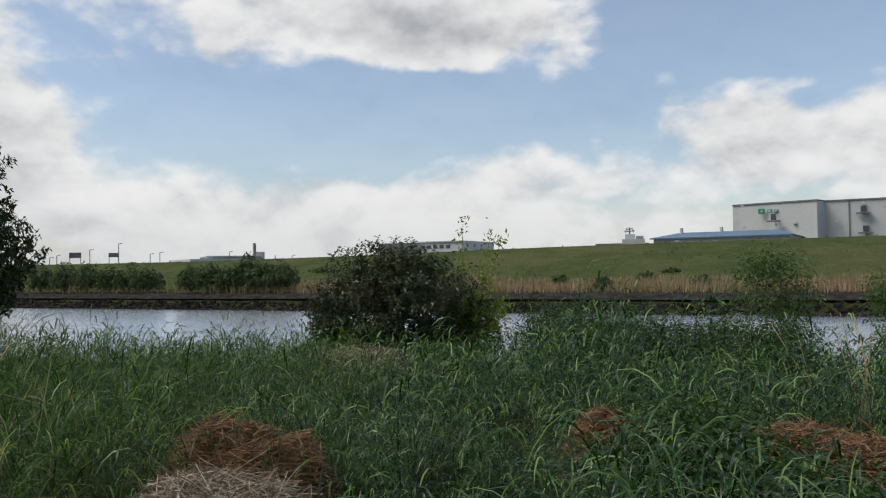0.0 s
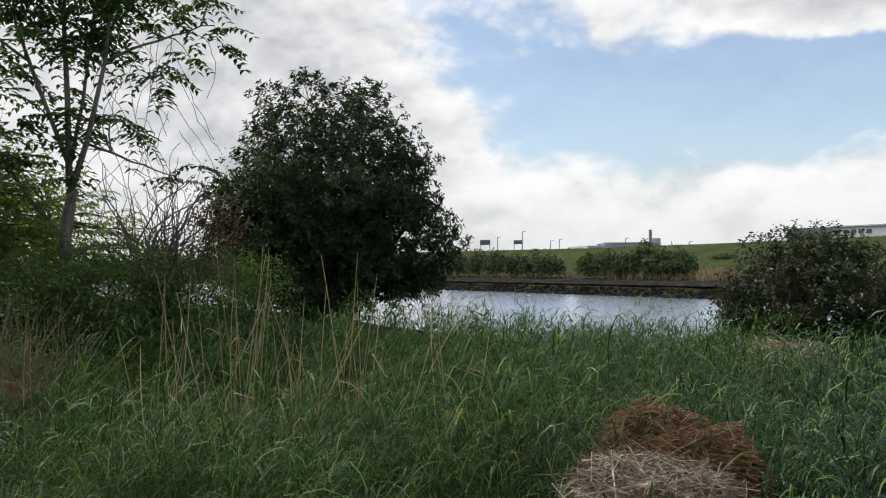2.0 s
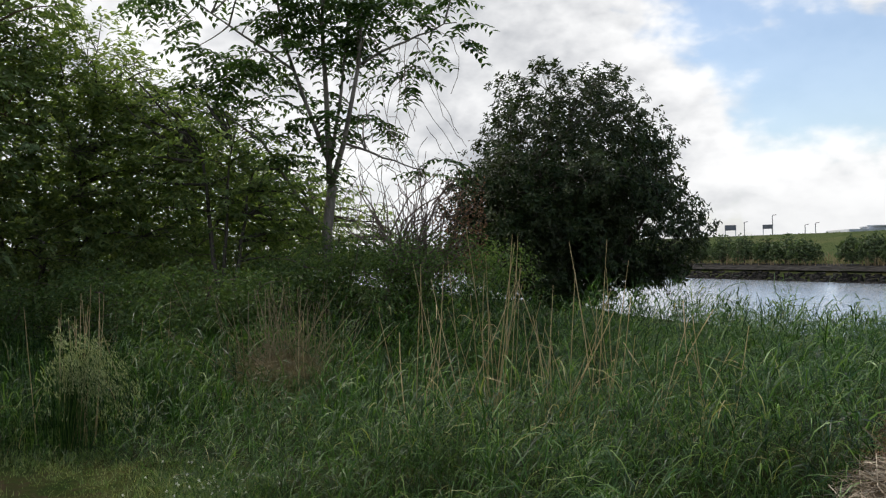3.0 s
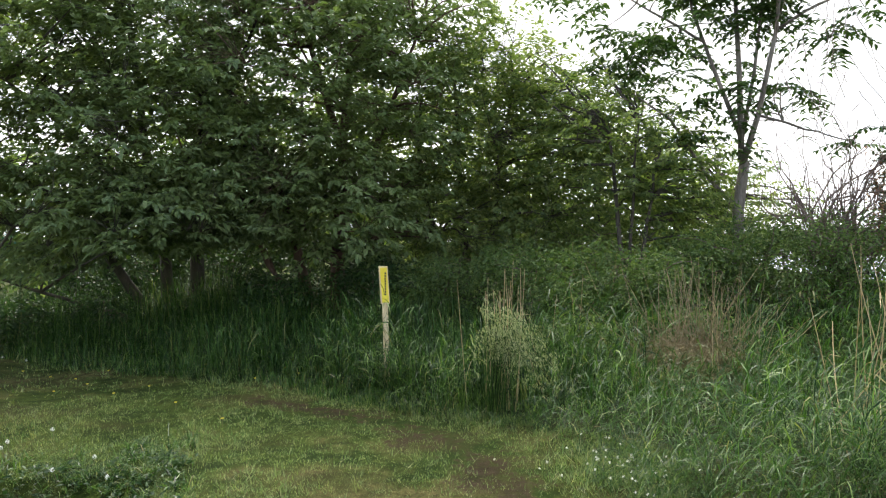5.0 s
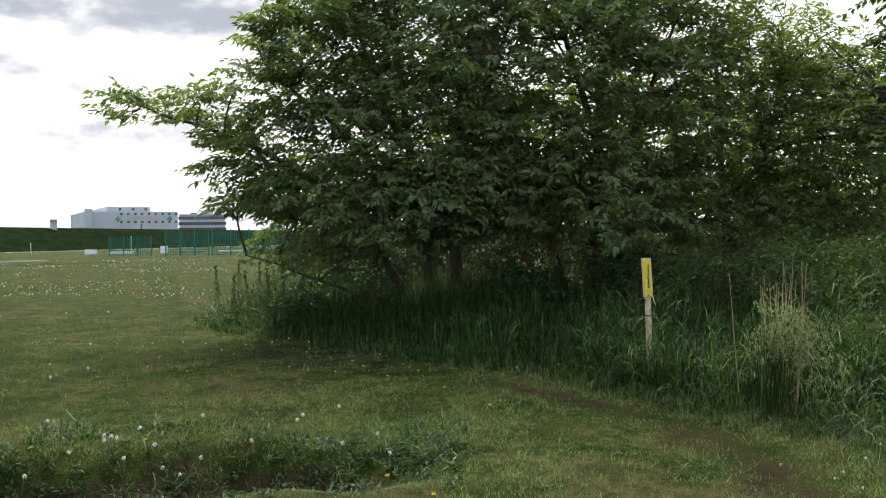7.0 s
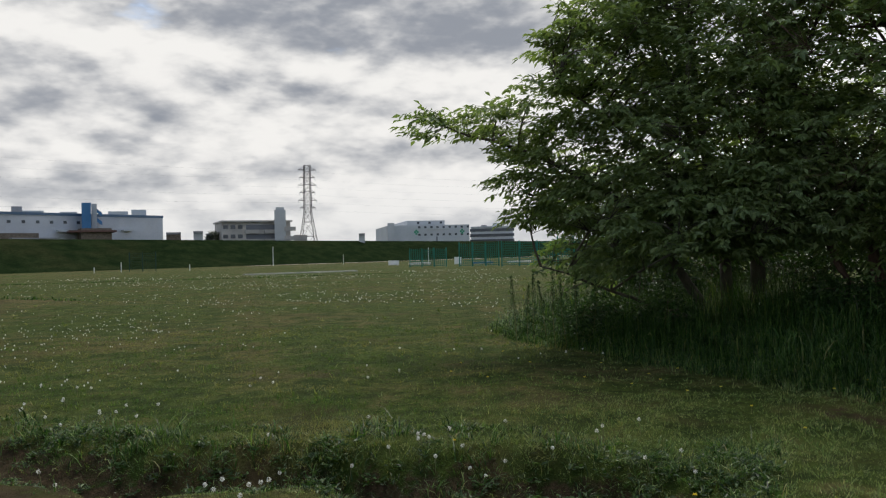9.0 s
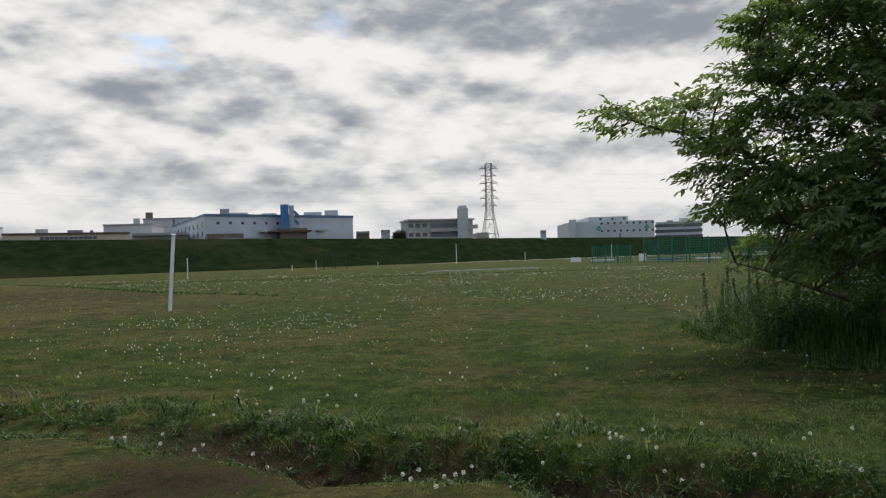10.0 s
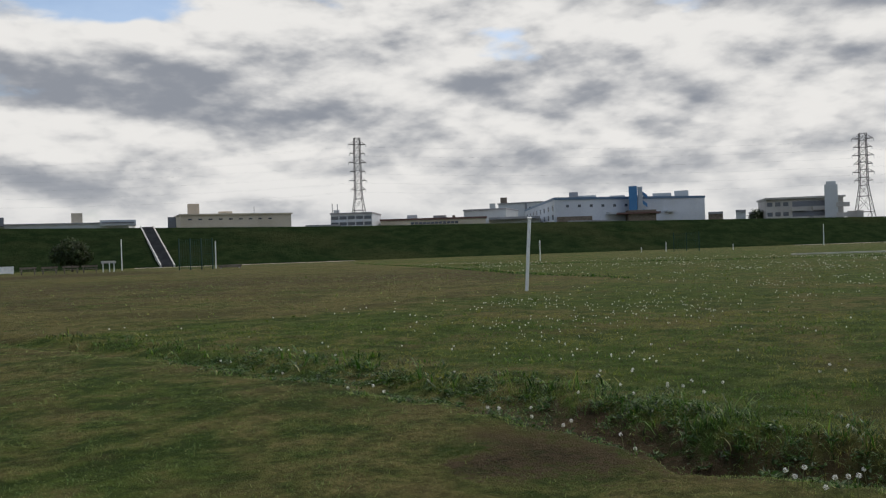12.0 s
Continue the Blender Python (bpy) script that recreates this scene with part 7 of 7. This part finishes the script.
def apartment():
    A, B = pol(125.35, 200), pol(120.9, 203)
    ob = thing("apartment_building", "grey concrete apartment block with open galleries", "building", (*((A + B) / 2), 0))
    wall_part(ob, "wall", A, B, 12, -0.5, 9.9, "wall_apartment")
    wall_part(ob, "roof", lerp(A, B, -0.02), lerp(A, B, 1.02), 13, 9.9, 10.3, "wall_apartment", "", 0.8)
    for k in range(3):
        z = 9.3 - 2.2 * k
        # a dark slab on the wall stands in for the shaded recess
        wall_part(ob, "gallery_shade", lerp(A, B, 0.34), lerp(A, B, 0.80), 0.3, z - 1.15, z, "wall_dark", "dark slab for the shade inside the gallery", 0.1)
        wall_part(ob, "balcony", lerp(A, B, 0.32), lerp(A, B, 0.52), 1.0, z - 2.1, z - 1.2, "wall_apartment", "", 1.0)
        wall_part(ob, "balcony", lerp(A, B, 0.60), lerp(A, B, 0.82), 1.0, z - 2.1, z - 1.2, "wall_apartment", "", 1.0)
        panes(ob, lerp(A, B, 0.0), lerp(A, B, 0.3), 1, 3, z - 0.5, z - 0.5, 1.1, 0.9, 0.15, 0.85)
        wall_part(ob, "stair_landing", pol(121.3, 198.5), pol(120.55, 198.5), 2.0, z - 1.6, z - 0.7, "wall_apartment")
    wall_part(ob, "stair_tower", pol(121.95, 199), pol(121.2, 199), 5, -0.5, 12.6, "wall_grey", "grey stair tower")
    wall_part(ob, "tank_house", pol(121.85, 200), pol(121.3, 200), 4, 12.6, 13.3, "wall_grey")
    wall_part(ob, "annex", pol(120.7, 204), pol(119.8, 204), 8, -0.5, 6.8, "wall_apartment")


apartment()


def white_hall():
    A, B = pol(114.3, 306.2), pol(108.7, 311.5)
    ob = thing("white_hall", "large white windowed hall with green emblems", "building", (*((A + B) / 2), 0))
    wall_part(ob, "wall", A, B, 40, -0.5, 12.19, "wall_white")
    wall_part(ob, "upper_wall", pol(113.0, 308.9), pol(110.4, 311.5), 36, 12.19, 13.91, "wall_white")
    wall_part(ob, "corner_block", pol(114.32, 305.6), pol(113.85, 305.6), 6, 0, 13.12, "wall_white")
    panes(ob, A, B, 2, 9, 8.63, 11.4, 0.85, 0.75, 0.38, 0.98)
    panes(ob, pol(113.0, 308.9), pol(110.4, 311.5), 1, 3, 13.12, 13.12, 0.9, 0.8, 0.3, 0.9)
    for a in (112.35, 109.2):
        c = pol(a, 304.9)
        r = np.array([math.cos(radians(a)), math.sin(radians(a))])
        for dx, dz in ((-0.5, 0.0), (0.5, 0.0), (0, 0.55), (0, -0.55)):
            g = Geo()
            box(g, c + r * (dx - 0.36), c + r * (dx + 0.36), 0.2, 9.55 + dz - 0.34, 9.55 + dz + 0.34)
            part("emblem_shape", g, M["green_paint"], ob, "green emblem shape")
    c0, c1 = pol(111.6, 306.9), pol(110.1, 308.2)
    wall_part(ob, "lettering_bar", c0, c1, 0.2, 10.08, 10.74, "wall_grey", "faint grey bar of writing", 0.2)
    wall_part(ob, "door", pol(111.0, 306.8), pol(110.9, 306.9), 0.3, 3, 7.84, "wall_dark", "", 0.2)


white_hall()
simple_building("far_apartment", "grey four-storey apartment block with railings", "building", 108.6, 105.7, 340, 340, 11.8, "wall_grey", "wall_white", 12, (3, 12, 6.4, 10.7, 1.8, 1.2, 0.03, 0.97), 0.4,
                [("roof_house", 107.1, 106.5, 343, 4, 11.8, 13.6, "wall_white"), ("railing", 108.6, 105.7, 338.6, 0.2, 9.1, 9.6, "wall_white"), ("railing", 108.6, 105.7, 338.6, 0.2, 6.9, 7.4, "wall_white"), ("roof_tank", 107.9, 107.5, 343, 2, 11.8, 12.8, "wall_dark")])
for a0, a1, z, m in [(128.9, 128.0, 7.4, "wood_dark"), (127.2, 126.6, 7.6, "wall_grey"), (126.4, 126.0, 7.0, "wall_dark"), (116.3, 115.9, 6.4, "wall_grey")]:
    simple_building("house", "small low house roof beyond the levee", "house", a0, a1, 205, 205, z, m, "roof_grey", 8, None, 0.5)
tree("garden_tree", "small tree beyond the levee", "tree", np.array([*pol(125.9, 205), 3.5]), [([(0, 0, -3.5), (0, 0, 1), (0, 0, 2.5)], 0.2, 0.08)], [(0, 0, 3.2, 1.6, 1.6, 1.3)], 99, 80, 16, 0.35, 0.8, 0.4, M["dark_leaf"], M["bark"], second=10)


# ---- pylons and wires ----
def pylon(az, d, z_top, base_w, waist_z, name_label):
    c = pol(az, d)
    ob = thing("pylon", name_label, "pylon", (*c, 0.0), "power pylons")
    r = np.array([math.cos(radians(az + 12)), math.sin(radians(az + 12))])
    f = np.array([-r[1], r[0]])

    def corner(z, i):
        if z < waist_z:
            w = base_w + (3.0 - base_w) * (z / waist_z) ** 0.8
        else:
            w = 3.0 + (2.5 - 3.0) * (z - waist_z) / (z_top - waist_z)
        s, t = ((-1, -1), (1, -1), (1, 1), (-1, 1))[i]
        return np.array([*(c + r * s * w / 2 + f * t * w / 2), z])

    zs = [0.0]
    while zs[-1] < z_top - 1.5:
        w = np.linalg.norm(corner(zs[-1], 0) - corner(zs[-1], 1))
        zs.append(min(zs[-1] + max(w * 1.05, 2.8), z_top))
    for i in range(4):
        g = Geo()
        tube(g, np.array([corner(z, i) for z in zs]), np.full(len(zs), 0.14), 4)
        part("leg", g, M["steel_red"], ob)
    g = Geo()
    for a, b in zip(zs[:-1], zs[1:]):
        for i in range(4):
            j = (i + 1) % 4
            bar(g, corner(a, i), corner(b, j), 0.065)
            bar(g, corner(a, j), corner(b, i), 0.065)
            bar(g, corner(b, i), corner(b, j), 0.09)
    part("bracing", g, M["steel_red"], ob)
    tips = []
    for k in range(6):
        z = z_top - 3.0 - k * (z_top - waist_z - 3.0) / 5.6
        for s in (-1, 1):
            tip = np.array([*(c + r * s * (3.4 if k % 2 else 4.0)), z])
            g = Geo()
            for i in ((0, 3) if s < 0 else (1, 2)):
                bar(g, corner(z, i), tip, 0.15, 4, 0.10)
                bar(g, corner(min(z + 1.4, z_top), i), tip, 0.07, 4, 0.05)
            part("crossarm", g, M["steel_red"], ob)
            tips.append(tip - [0, 0, 1.0])
            g = Geo()
            bar(g, tip, tip - [0, 0, 1.0], 0.09, 5)
            part("insulator", g, M["wall_white"], ob)
    return tips


T1 = pylon(152.25, 372, 51.5, 11.5, 26, "tall lattice steel power pylon, reddish and white")
T2 = pylon(119.7, 372, 42.7, 10.0, 21, "tall lattice steel power pylon beyond the apartment block")


def wires():
    shift = np.array(T1[0]) - np.array(T2[0])
    ob = thing("power_lines", "thin power lines strung between pylons", "cables", (*pol(136, 372), 0.0))
    for p, q in zip(T1, T2):
        for a, b in ((p, q), (p, p + shift * [1, 1, 0.1]), (q, q - shift * [1, 1, 0.1])):
            g = Geo()
            t = np.linspace(0, 1, 15)[:, None]
            path = a * (1 - t) + b * t - np.array([0, 0, 1.0]) * 22 * t * (1 - t) * 0.35
            tube(g, path, np.full(15, 0.008), 3)
            part("cable", g, M["steel"], ob)


wires()


# ---- across the river ----
def riprap():
    rng = np.random.default_rng(120)
    g = Geo()
    n = 4600
    q = rng.uniform(-170, 75, n)
    p = rng.uniform(59.7, 61.9, n)
    s = rng.uniform(0.12, 0.34, n)
    d = unit(rng.normal(size=(n, 8, 3)))
    cube = np.array([[-1, -1, -1], [1, -1, -1], [1, 1, -1], [-1, 1, -1], [-1, -1, 1], [1, -1, 1], [1, 1, 1], [-1, 1, 1]]) * 0.55
    xy = p[:, None] * EP + q[:, None] * EQ
    z = np.interp(p, [59.8, 60.5, 63.2], [-1.95, -1.8, -0.75])
    v = np.concatenate([xy, z[:, None]], 1)[:, None] + (cube[None] + 0.28 * d) * s[:, None, None]
    g.add(v.reshape(-1, 3), (np.arange(n)[:, None, None] * 8 + BOXF[None]).reshape(-1, 4))
    single("bank_stones", g, M["rock"], "dark stones lining the far riverbank", "stones", kind="stuff")


riprap()


def bank_terrace():
    g = Geo()
    q = np.arange(-170, 84, 4.0)
    v = []
    for s in q:
        for p, z in ((62.2, -0.92), (63.4, -0.62), (64.9, -0.50), (66.8, -0.36)):
            v.append((*(EP * (p + 0.15 * math.sin(s * 0.7 + p)) + EQ * s), z))
    i, j = np.meshgrid(np.arange(len(q) - 1), np.arange(3), indexing="ij")
    a = (i * 4 + j).ravel()
    g.add(v, np.stack([a, a + 1, a + 5, a + 4], 1))
    single("bank_terrace", g, M["rock"], "dark stone terrace above the far waterline", "riverbank", kind="structure")


bank_terrace()


def reeds():
    rng = np.random.default_rng(121)
    g = Geo()
    n = 26000
    q = np.where(rng.uniform(0, 1, n) < 0.86, rng.uniform(-62, 75, n), rng.uniform(-170, -62, n))
    p = rng.uniform(64.7, 74.0, n)
    xy = p[:, None] * EP + q[:, None] * EQ
    lush = 0.75 + 0.35 * np.sin(q * 0.21) * np.sin(q * 0.07 + 1)
    h = rng.uniform(1.0, 1.7, n) * np.clip(lush, 0.45, 1.1)
    blades(g, np.concatenate([xy, np.interp(p, [64.7, 66.5, 74], [-0.55, -0.45, 0.05])[:, None]], 1), h, rng.uniform(0.035, 0.075, n), np.abs(rng.normal(0.22, 0.12, n)), rng.uniform(0, 6.28, n), np.full(n, 1.6), 2)
    single("reed_bed", g, M["reed"], "wide band of dry tan reeds on the far bank", "reeds", kind="stuff")
    g = Geo()
    n = 5000
    q = rng.uniform(-170, 80, n)
    p = rng.uniform(74, 99, n)
    xy = p[:, None] * EP + q[:, None] * EQ
    t = np.interp(p, [74, 80, 88, 96, 99], [0.03, 0.22, 0.56, 0.92, 0.99]) * np.interp(q, Q_FAR, Z_FAR)
    blades(g, np.concatenate([xy, t[:, None]], 1), rng.uniform(0.1, 0.3, n), rng.uniform(0.1, 0.25, n), np.abs(rng.normal(0.3, 0.2, n)), rng.uniform(0, 6.28, n), np.full(n, 1.6), 2)
    single("levee_grass", g, M["far_leaf"], "rough grass tufts on the far levee slope", "grass", kind="stuff")


reeds()


def bank_tree(az, p, w, h, seed, label="bushy green willow on the far riverbank", count=190):
    d = p / math.cos(radians(az + 22.2))
    b = spot(az, d, -0.3 if p < 74 else float(np.interp(p, [74, 80, 88, 96, 99], [0.03, 0.22, 0.56, 0.92, 0.99])) * 3.8 - 0.1)
    tree("willow_bush", label, "tree", b, [([(0, 0, 0), (0, 0, h * 0.4), (0.1, 0, h * 0.8)], 0.06, 0.02), ([(0, 0, 0), (0.4 * w, 0, h * 0.4), (0.5 * w, 0, h * 0.7)], 0.04, 0.015), ([(0, 0, 0), (-0.4 * w, 0, h * 0.4), (-0.5 * w, 0, h * 0.7)], 0.04, 0.015)],
         [(0, 0, h * 0.52, w * 0.6, w * 0.6, h * 0.48), (-0.5 * w, 0, h * 0.4, w * 0.5, w * 0.5, h * 0.36), (0.5 * w, 0.2, h * 0.42, w * 0.5, w * 0.5, h * 0.36)],
         seed, count * 2, 8, 0.17, 0.9, 0.24, M["far_leaf"], M["bark"], hollow=0.3, slim=0.55, twig=0.012, second=14, group="willows on the far bank", habit="whorls")


rng0 = random.Random(5)
for i, az in enumerate([30.6, 29.2, 27.9, 26.6, 25.4, 24.3, 21.6, 20.4, 19.2, 18.0, 16.9, 15.8, 32.5, 34.5, 37.0]):
    bank_tree(az, 66.0, rng0.uniform(1.5, 2.1), rng0.uniform(2.6, 3.5) * (1.15 if az < 18.5 else 1.0), 150 + i)
for i, (az, p, w, h) in enumerate([(-3.2, 72, 0.9, 1.5), (-8.8, 74, 1.0, 1.3), (-6.0, 67, 1.0, 1.2), (-12.5, 70, 1.3, 1.2), (-10.5, 80, 0.9, 0.7), (-9.0, 92, 0.9, 0.5), (-10.8, 93, 0.7, 0.45), (16.0, 88, 1.6, 0.6), (13.0, 84, 1.8, 0.8), (18.0, 90, 1.2, 0.5), (27, 78, 2.2, 1.2)]):
    bank_tree(az, p, w, h, 170 + i, "dark bush on the far levee slope" if p > 74 else "bushy green willow on the far riverbank", 40)


def warehouse():
    A, B, C = pol(-14.3, 172), pol(-19.3, 166), pol(-34.0, 172)
    z = 13.1
    ob = thing("warehouse", "huge pale grey metal-clad warehouse", "warehouse", (*B, 0))
    wall_part(ob, "front_wall", A, B, 60, -0.5, z, "wall_grey")
    wall_part(ob, "roof_edge", lerp(A, B, -0.004), lerp(A, B, 1.004), 60.5, z, z + 0.25, "wall_dark", "dark roof edge", 0.2)
    D = pol(-19.6, 170)
    wall_part(ob, "side_wall", D, C, 50, -0.5, z, "wall_grey")
    wall_part(ob, "side_roof_edge", D, lerp(D, C, 1.004), 50.5, z, z + 0.25, "wall_dark", "dark roof edge", 0.2)
    wall_part(ob, "downpipe", lerp(D, C, 0.102), lerp(D, C, 0.106), 0.3, 0, z, "wall_dark", "", 0.2)
    for (a0, a1, d, z0, z1) in [(-15.85, -16.25, 169, 11.35, 12.0)]:
        wall_part(ob, "logo_frame", pol(a0, d), pol(a1, d), 0.3, z0 - 0.15, z1 + 0.15, "green_paint", "green square emblem", 0.2)
        wall_part(ob, "logo_gap", pol(a0 - 0.13, d), pol(a1 + 0.13, d), 0.3, z0 + 0.15, z1 - 0.15, "wall_grey", "", 0.26)
    for k, (w, hgt) in enumerate([(0.26, 0.6), (0.24, 0.5), (0.24, 0.55), (0.26, 0.14)]):
        a = -16.42 - k * 0.38
        wall_part(ob, "logo_shape", pol(a, 168.6), pol(a - w, 168.4), 0.3, 11.68 - hgt / 2, 11.68 + hgt / 2, "green_paint", "plain green emblem shape", 0.2)
        if k < 3:
            wall_part(ob, "logo_gap", pol(a - 0.07, 168.6), pol(a - w + 0.05, 168.4), 0.3, 11.68 - hgt / 4, 11.68 + hgt / 5, "wall_grey", "", 0.26)
    for a, zz in [(-16.75, 9.9), (-21.9, 10.9), (-22.0, 7.3)]:
        d = 167.5 if a > -19 else 169.3
        wall_part(ob, "balcony", pol(a + 0.42, d), pol(a - 0.42, d), 1.0, zz - 0.35, zz - 0.1, "wall_dark", "", 1.0)
        wall_part(ob, "window", pol(a + 0.16, d), pol(a - 0.16, d), 0.3, zz, zz + 1.1, "window", "", 0.1)
    for a, zz in [(-14.9, 12.6), (-15.0, 8.6), (-18.0, 9.2), (-20.4, 9.3), (-21.9, 12.4), (-16.9, 9.0)]:
        d = 167.3 if a > -19 else 169.3
        wall_part(ob, "wall_vent", pol(a + 0.08, d), pol(a - 0.08, d), 0.5, zz - 0.2, zz + 0.25, "wall_white", "", 0.4)


warehouse()


def blue_shed():
    A, B = pol(-9.3, 142), pol(-17.7, 138)
    ob = thing("blue_roof_shed", "long low grey shed with a blue metal roof", "shed", (*((A + B) / 2), 0))
    wall_part(ob, "wall", A, B, 16, -0.5, 6.25, "wall_grey")
    u = unit(B - A)
    n = np.array([-u[1], u[0]])
    n = n if n @ (A - EYE) > 0 else -n
    g = Geo()
    e = 0.5
    a, b = A - u * e - n * e, B + u * e - n * e
    v = [(*a, 6.2), (*b, 6.2), (*(b - u * 3 + n * 8.5), 7.3), (*(a + u * 3 + n * 8.5), 7.3), (*(b + n * 17), 6.2), (*(a + n * 17), 6.2)]
    v += [(x, y, z - 0.2) for x, y, z in v]
    g.add(v, [[0, 1, 2, 3], [3, 2, 4, 5], [6, 9, 8, 7], [9, 11, 10, 8], [0, 6, 7, 1], [5, 4, 10, 11]])
    g.f.append(np.array([[1, 4, 2], [0, 3, 5]]) + g.n - 12)
    part("roof", g, M["roof_blue"], ob, "blue ribbed metal roof")
    for a in (-11.1, -13.6):
        c = pol(a, 147)
        g = Geo()
        bar(g, (*c, 6.8), (*c, 8.0), 0.3, 6)
        part("roof_vent", g, M["wall_grey"], ob)
    for a in (-10.8, -13.2, -15.6):
        wall_part(ob, "wall_vent", pol(a + 0.12, 139.5), pol(a - 0.12, 139.5), 0.3, 5.4, 5.8, "wall_white")


blue_shed()


def pump_house():
    ob = thing("pump_house", "grey pump house with an antenna mast on its roof", "building", (*pol(-7.8, 140), 0))
    wall_part(ob, "lower_wall", pol(-5.5, 141), pol(-9.0, 141), 8, -0.5, 5.5, "wall_dark")
    wall_part(ob, "upper_wall", pol(-7.25, 139), pol(-8.75, 139), 6, 0, 6.1, "wall_grey")
    wall_part(ob, "roof_house", pol(-7.45, 140), pol(-8.1, 140), 4, 6.1, 6.9, "wall_grey")
    wall_part(ob, "roof_rail", pol(-8.15, 140), pol(-8.65, 140), 3, 6.1, 6.6, "steel")
    c = pol(-7.75, 141)
    g = Geo()
    bar(g, (*c, 6.8), (*c, 8.1), 0.12)
    part("mast", g, M["steel"], ob)
    g = Geo()
    r = np.array([math.cos(radians(-7.7)), math.sin(radians(-7.7))])
    for z, w in ((7.4, 0.9), (7.75, 0.6)):
        bar(g, (*(c - r * w), z), (*(c + r * w), z + 0.1), 0.07)
        bar(g, (*(c - r * w * 0.7), z - 0.2), (*(c - r * w * 0.7), z + 0.3), 0.06)
        bar(g, (*(c + r * w * 0.7), z - 0.2), (*(c + r * w * 0.7), z + 0.3), 0.06)
    part("antenna", g, M["steel"], ob)


pump_house()


def white_works():
    A, B, C = pol(6.55, 152), pol(3.55, 148), pol(1.95, 156)
    ob = thing("white_works", "white two-storey works with a row of windows", "building", (*B, 0))
    wall_part(ob, "wall", A, B, 14, -0.5, 6.55, "wall_white")
    wall_part(ob, "end_wall", B, C, 0.6, -0.5, 6.55, "wall_white", "", 0.05)
    wall_part(ob, "roof", lerp(A, B, -0.01), lerp(A, B, 1.01), 14.5, 6.55, 6.75, "wall_grey", "", 0.25)
    wall_part(ob, "dark_wing", pol(9.2, 154), pol(6.6, 152), 12, -0.5, 6.6, "wall_dark", "dark grey clad wing")
    panes(ob, A, B, 1, 5, 5.75, 5.75, 0.8, 0.6, 0.10, 0.68)
    panes(ob, B, C, 1, 3, 5.9, 5.9, 0.6, 0.6, 0.2, 0.8)


white_works()


def far_works():
    ob = thing("chimney_works", "low white works with a tall chimney", "factory", (*pol(19, 240), 0))
    wall_part(ob, "hall", pol(20.7, 240), pol(17.3, 242), 20, -0.5, 6.2, "wall_white")
    wall_part(ob, "hall_roof", pol(20.8, 239.5), pol(17.2, 241.5), 20, 6.2, 6.5, "wall_white")
    wall_part(ob, "low_hall", pol(21.8, 236), pol(20.3, 238), 20, -0.5, 5.6, "wall_white")
    wall_part(ob, "block", pol(17.6, 244), pol(17.0, 244), 5, -0.5, 7.6, "wall_grey")
    g = Geo()
    c = pol(17.66, 242)
    tube(g, np.array([(*c, 0), (*c, 5), (*c, 10.0)]), np.array([0.55, 0.5, 0.45]), 8)
    part("chimney", g, M["steel"], ob)
    g = Geo()
    c = pol(16.3, 240)
    bar(g, (*c, 4), (*c, 6.6), 0.1)
    part("pole", g, M["steel"], ob)


far_works()


def road_signs():
    """The raised road far to the left across the river, with gantries, lamps and sign boards."""
    ob = thing("road_bridge", "distant raised road with pale parapet", "road", (*pol(27, 300), 0))
    wall_part(ob, "parapet", pol(33.0, 300), pol(22.8, 305), 8, -0.5, 4.9, "wall_white")
    for a, w, z0, z1 in [(28.75, 0.7, 7.4, 9.2), (26.5, 0.6, 7.6, 9.0)]:
        o = thing("sign_gantry", "roadside gantry carrying dark sign boards", "gantry", (*pol(a, 300), 0), "road gantries")
        wall_part(o, "board", pol(a + w / 2, 299), pol(a - w / 2, 299), 0.5, z0, z1, "wall_dark")
        for s in (-0.45, 0.45):
            c = pol(a + w * s, 300)
            g = Geo()
            bar(g, (*c, 0), (*c, z1), 0.16)
            part("leg", g, M["wall_white"], o)
    for a, h in [(30.2, 7.5), (29.8, 8.2), (27.9, 10.0), (26.2, 12.0), (23.7, 9.0), (24.3, 8.5), (19.3, 9.0), (31.2, 8.0), (15.2, 7.5)]:
        c = pol(a, 298)
        o = thing("street_lamp", "thin distant street lamp", "lamp", (*c, 0), "distant street lamps")
        g = Geo()
        bar(g, (*c, 0), (*c, h), 0.14, 5)
        part("pole", g, M["steel"], o)
        g = Geo()
        r = np.array([math.cos(radians(a)), math.sin(radians(a))])
        bar(g, (*c, h), (*(c + r * 1.2), h + 0.2), 0.12, 4)
        part("lamp_arm", g, M["steel"], o)


road_signs()
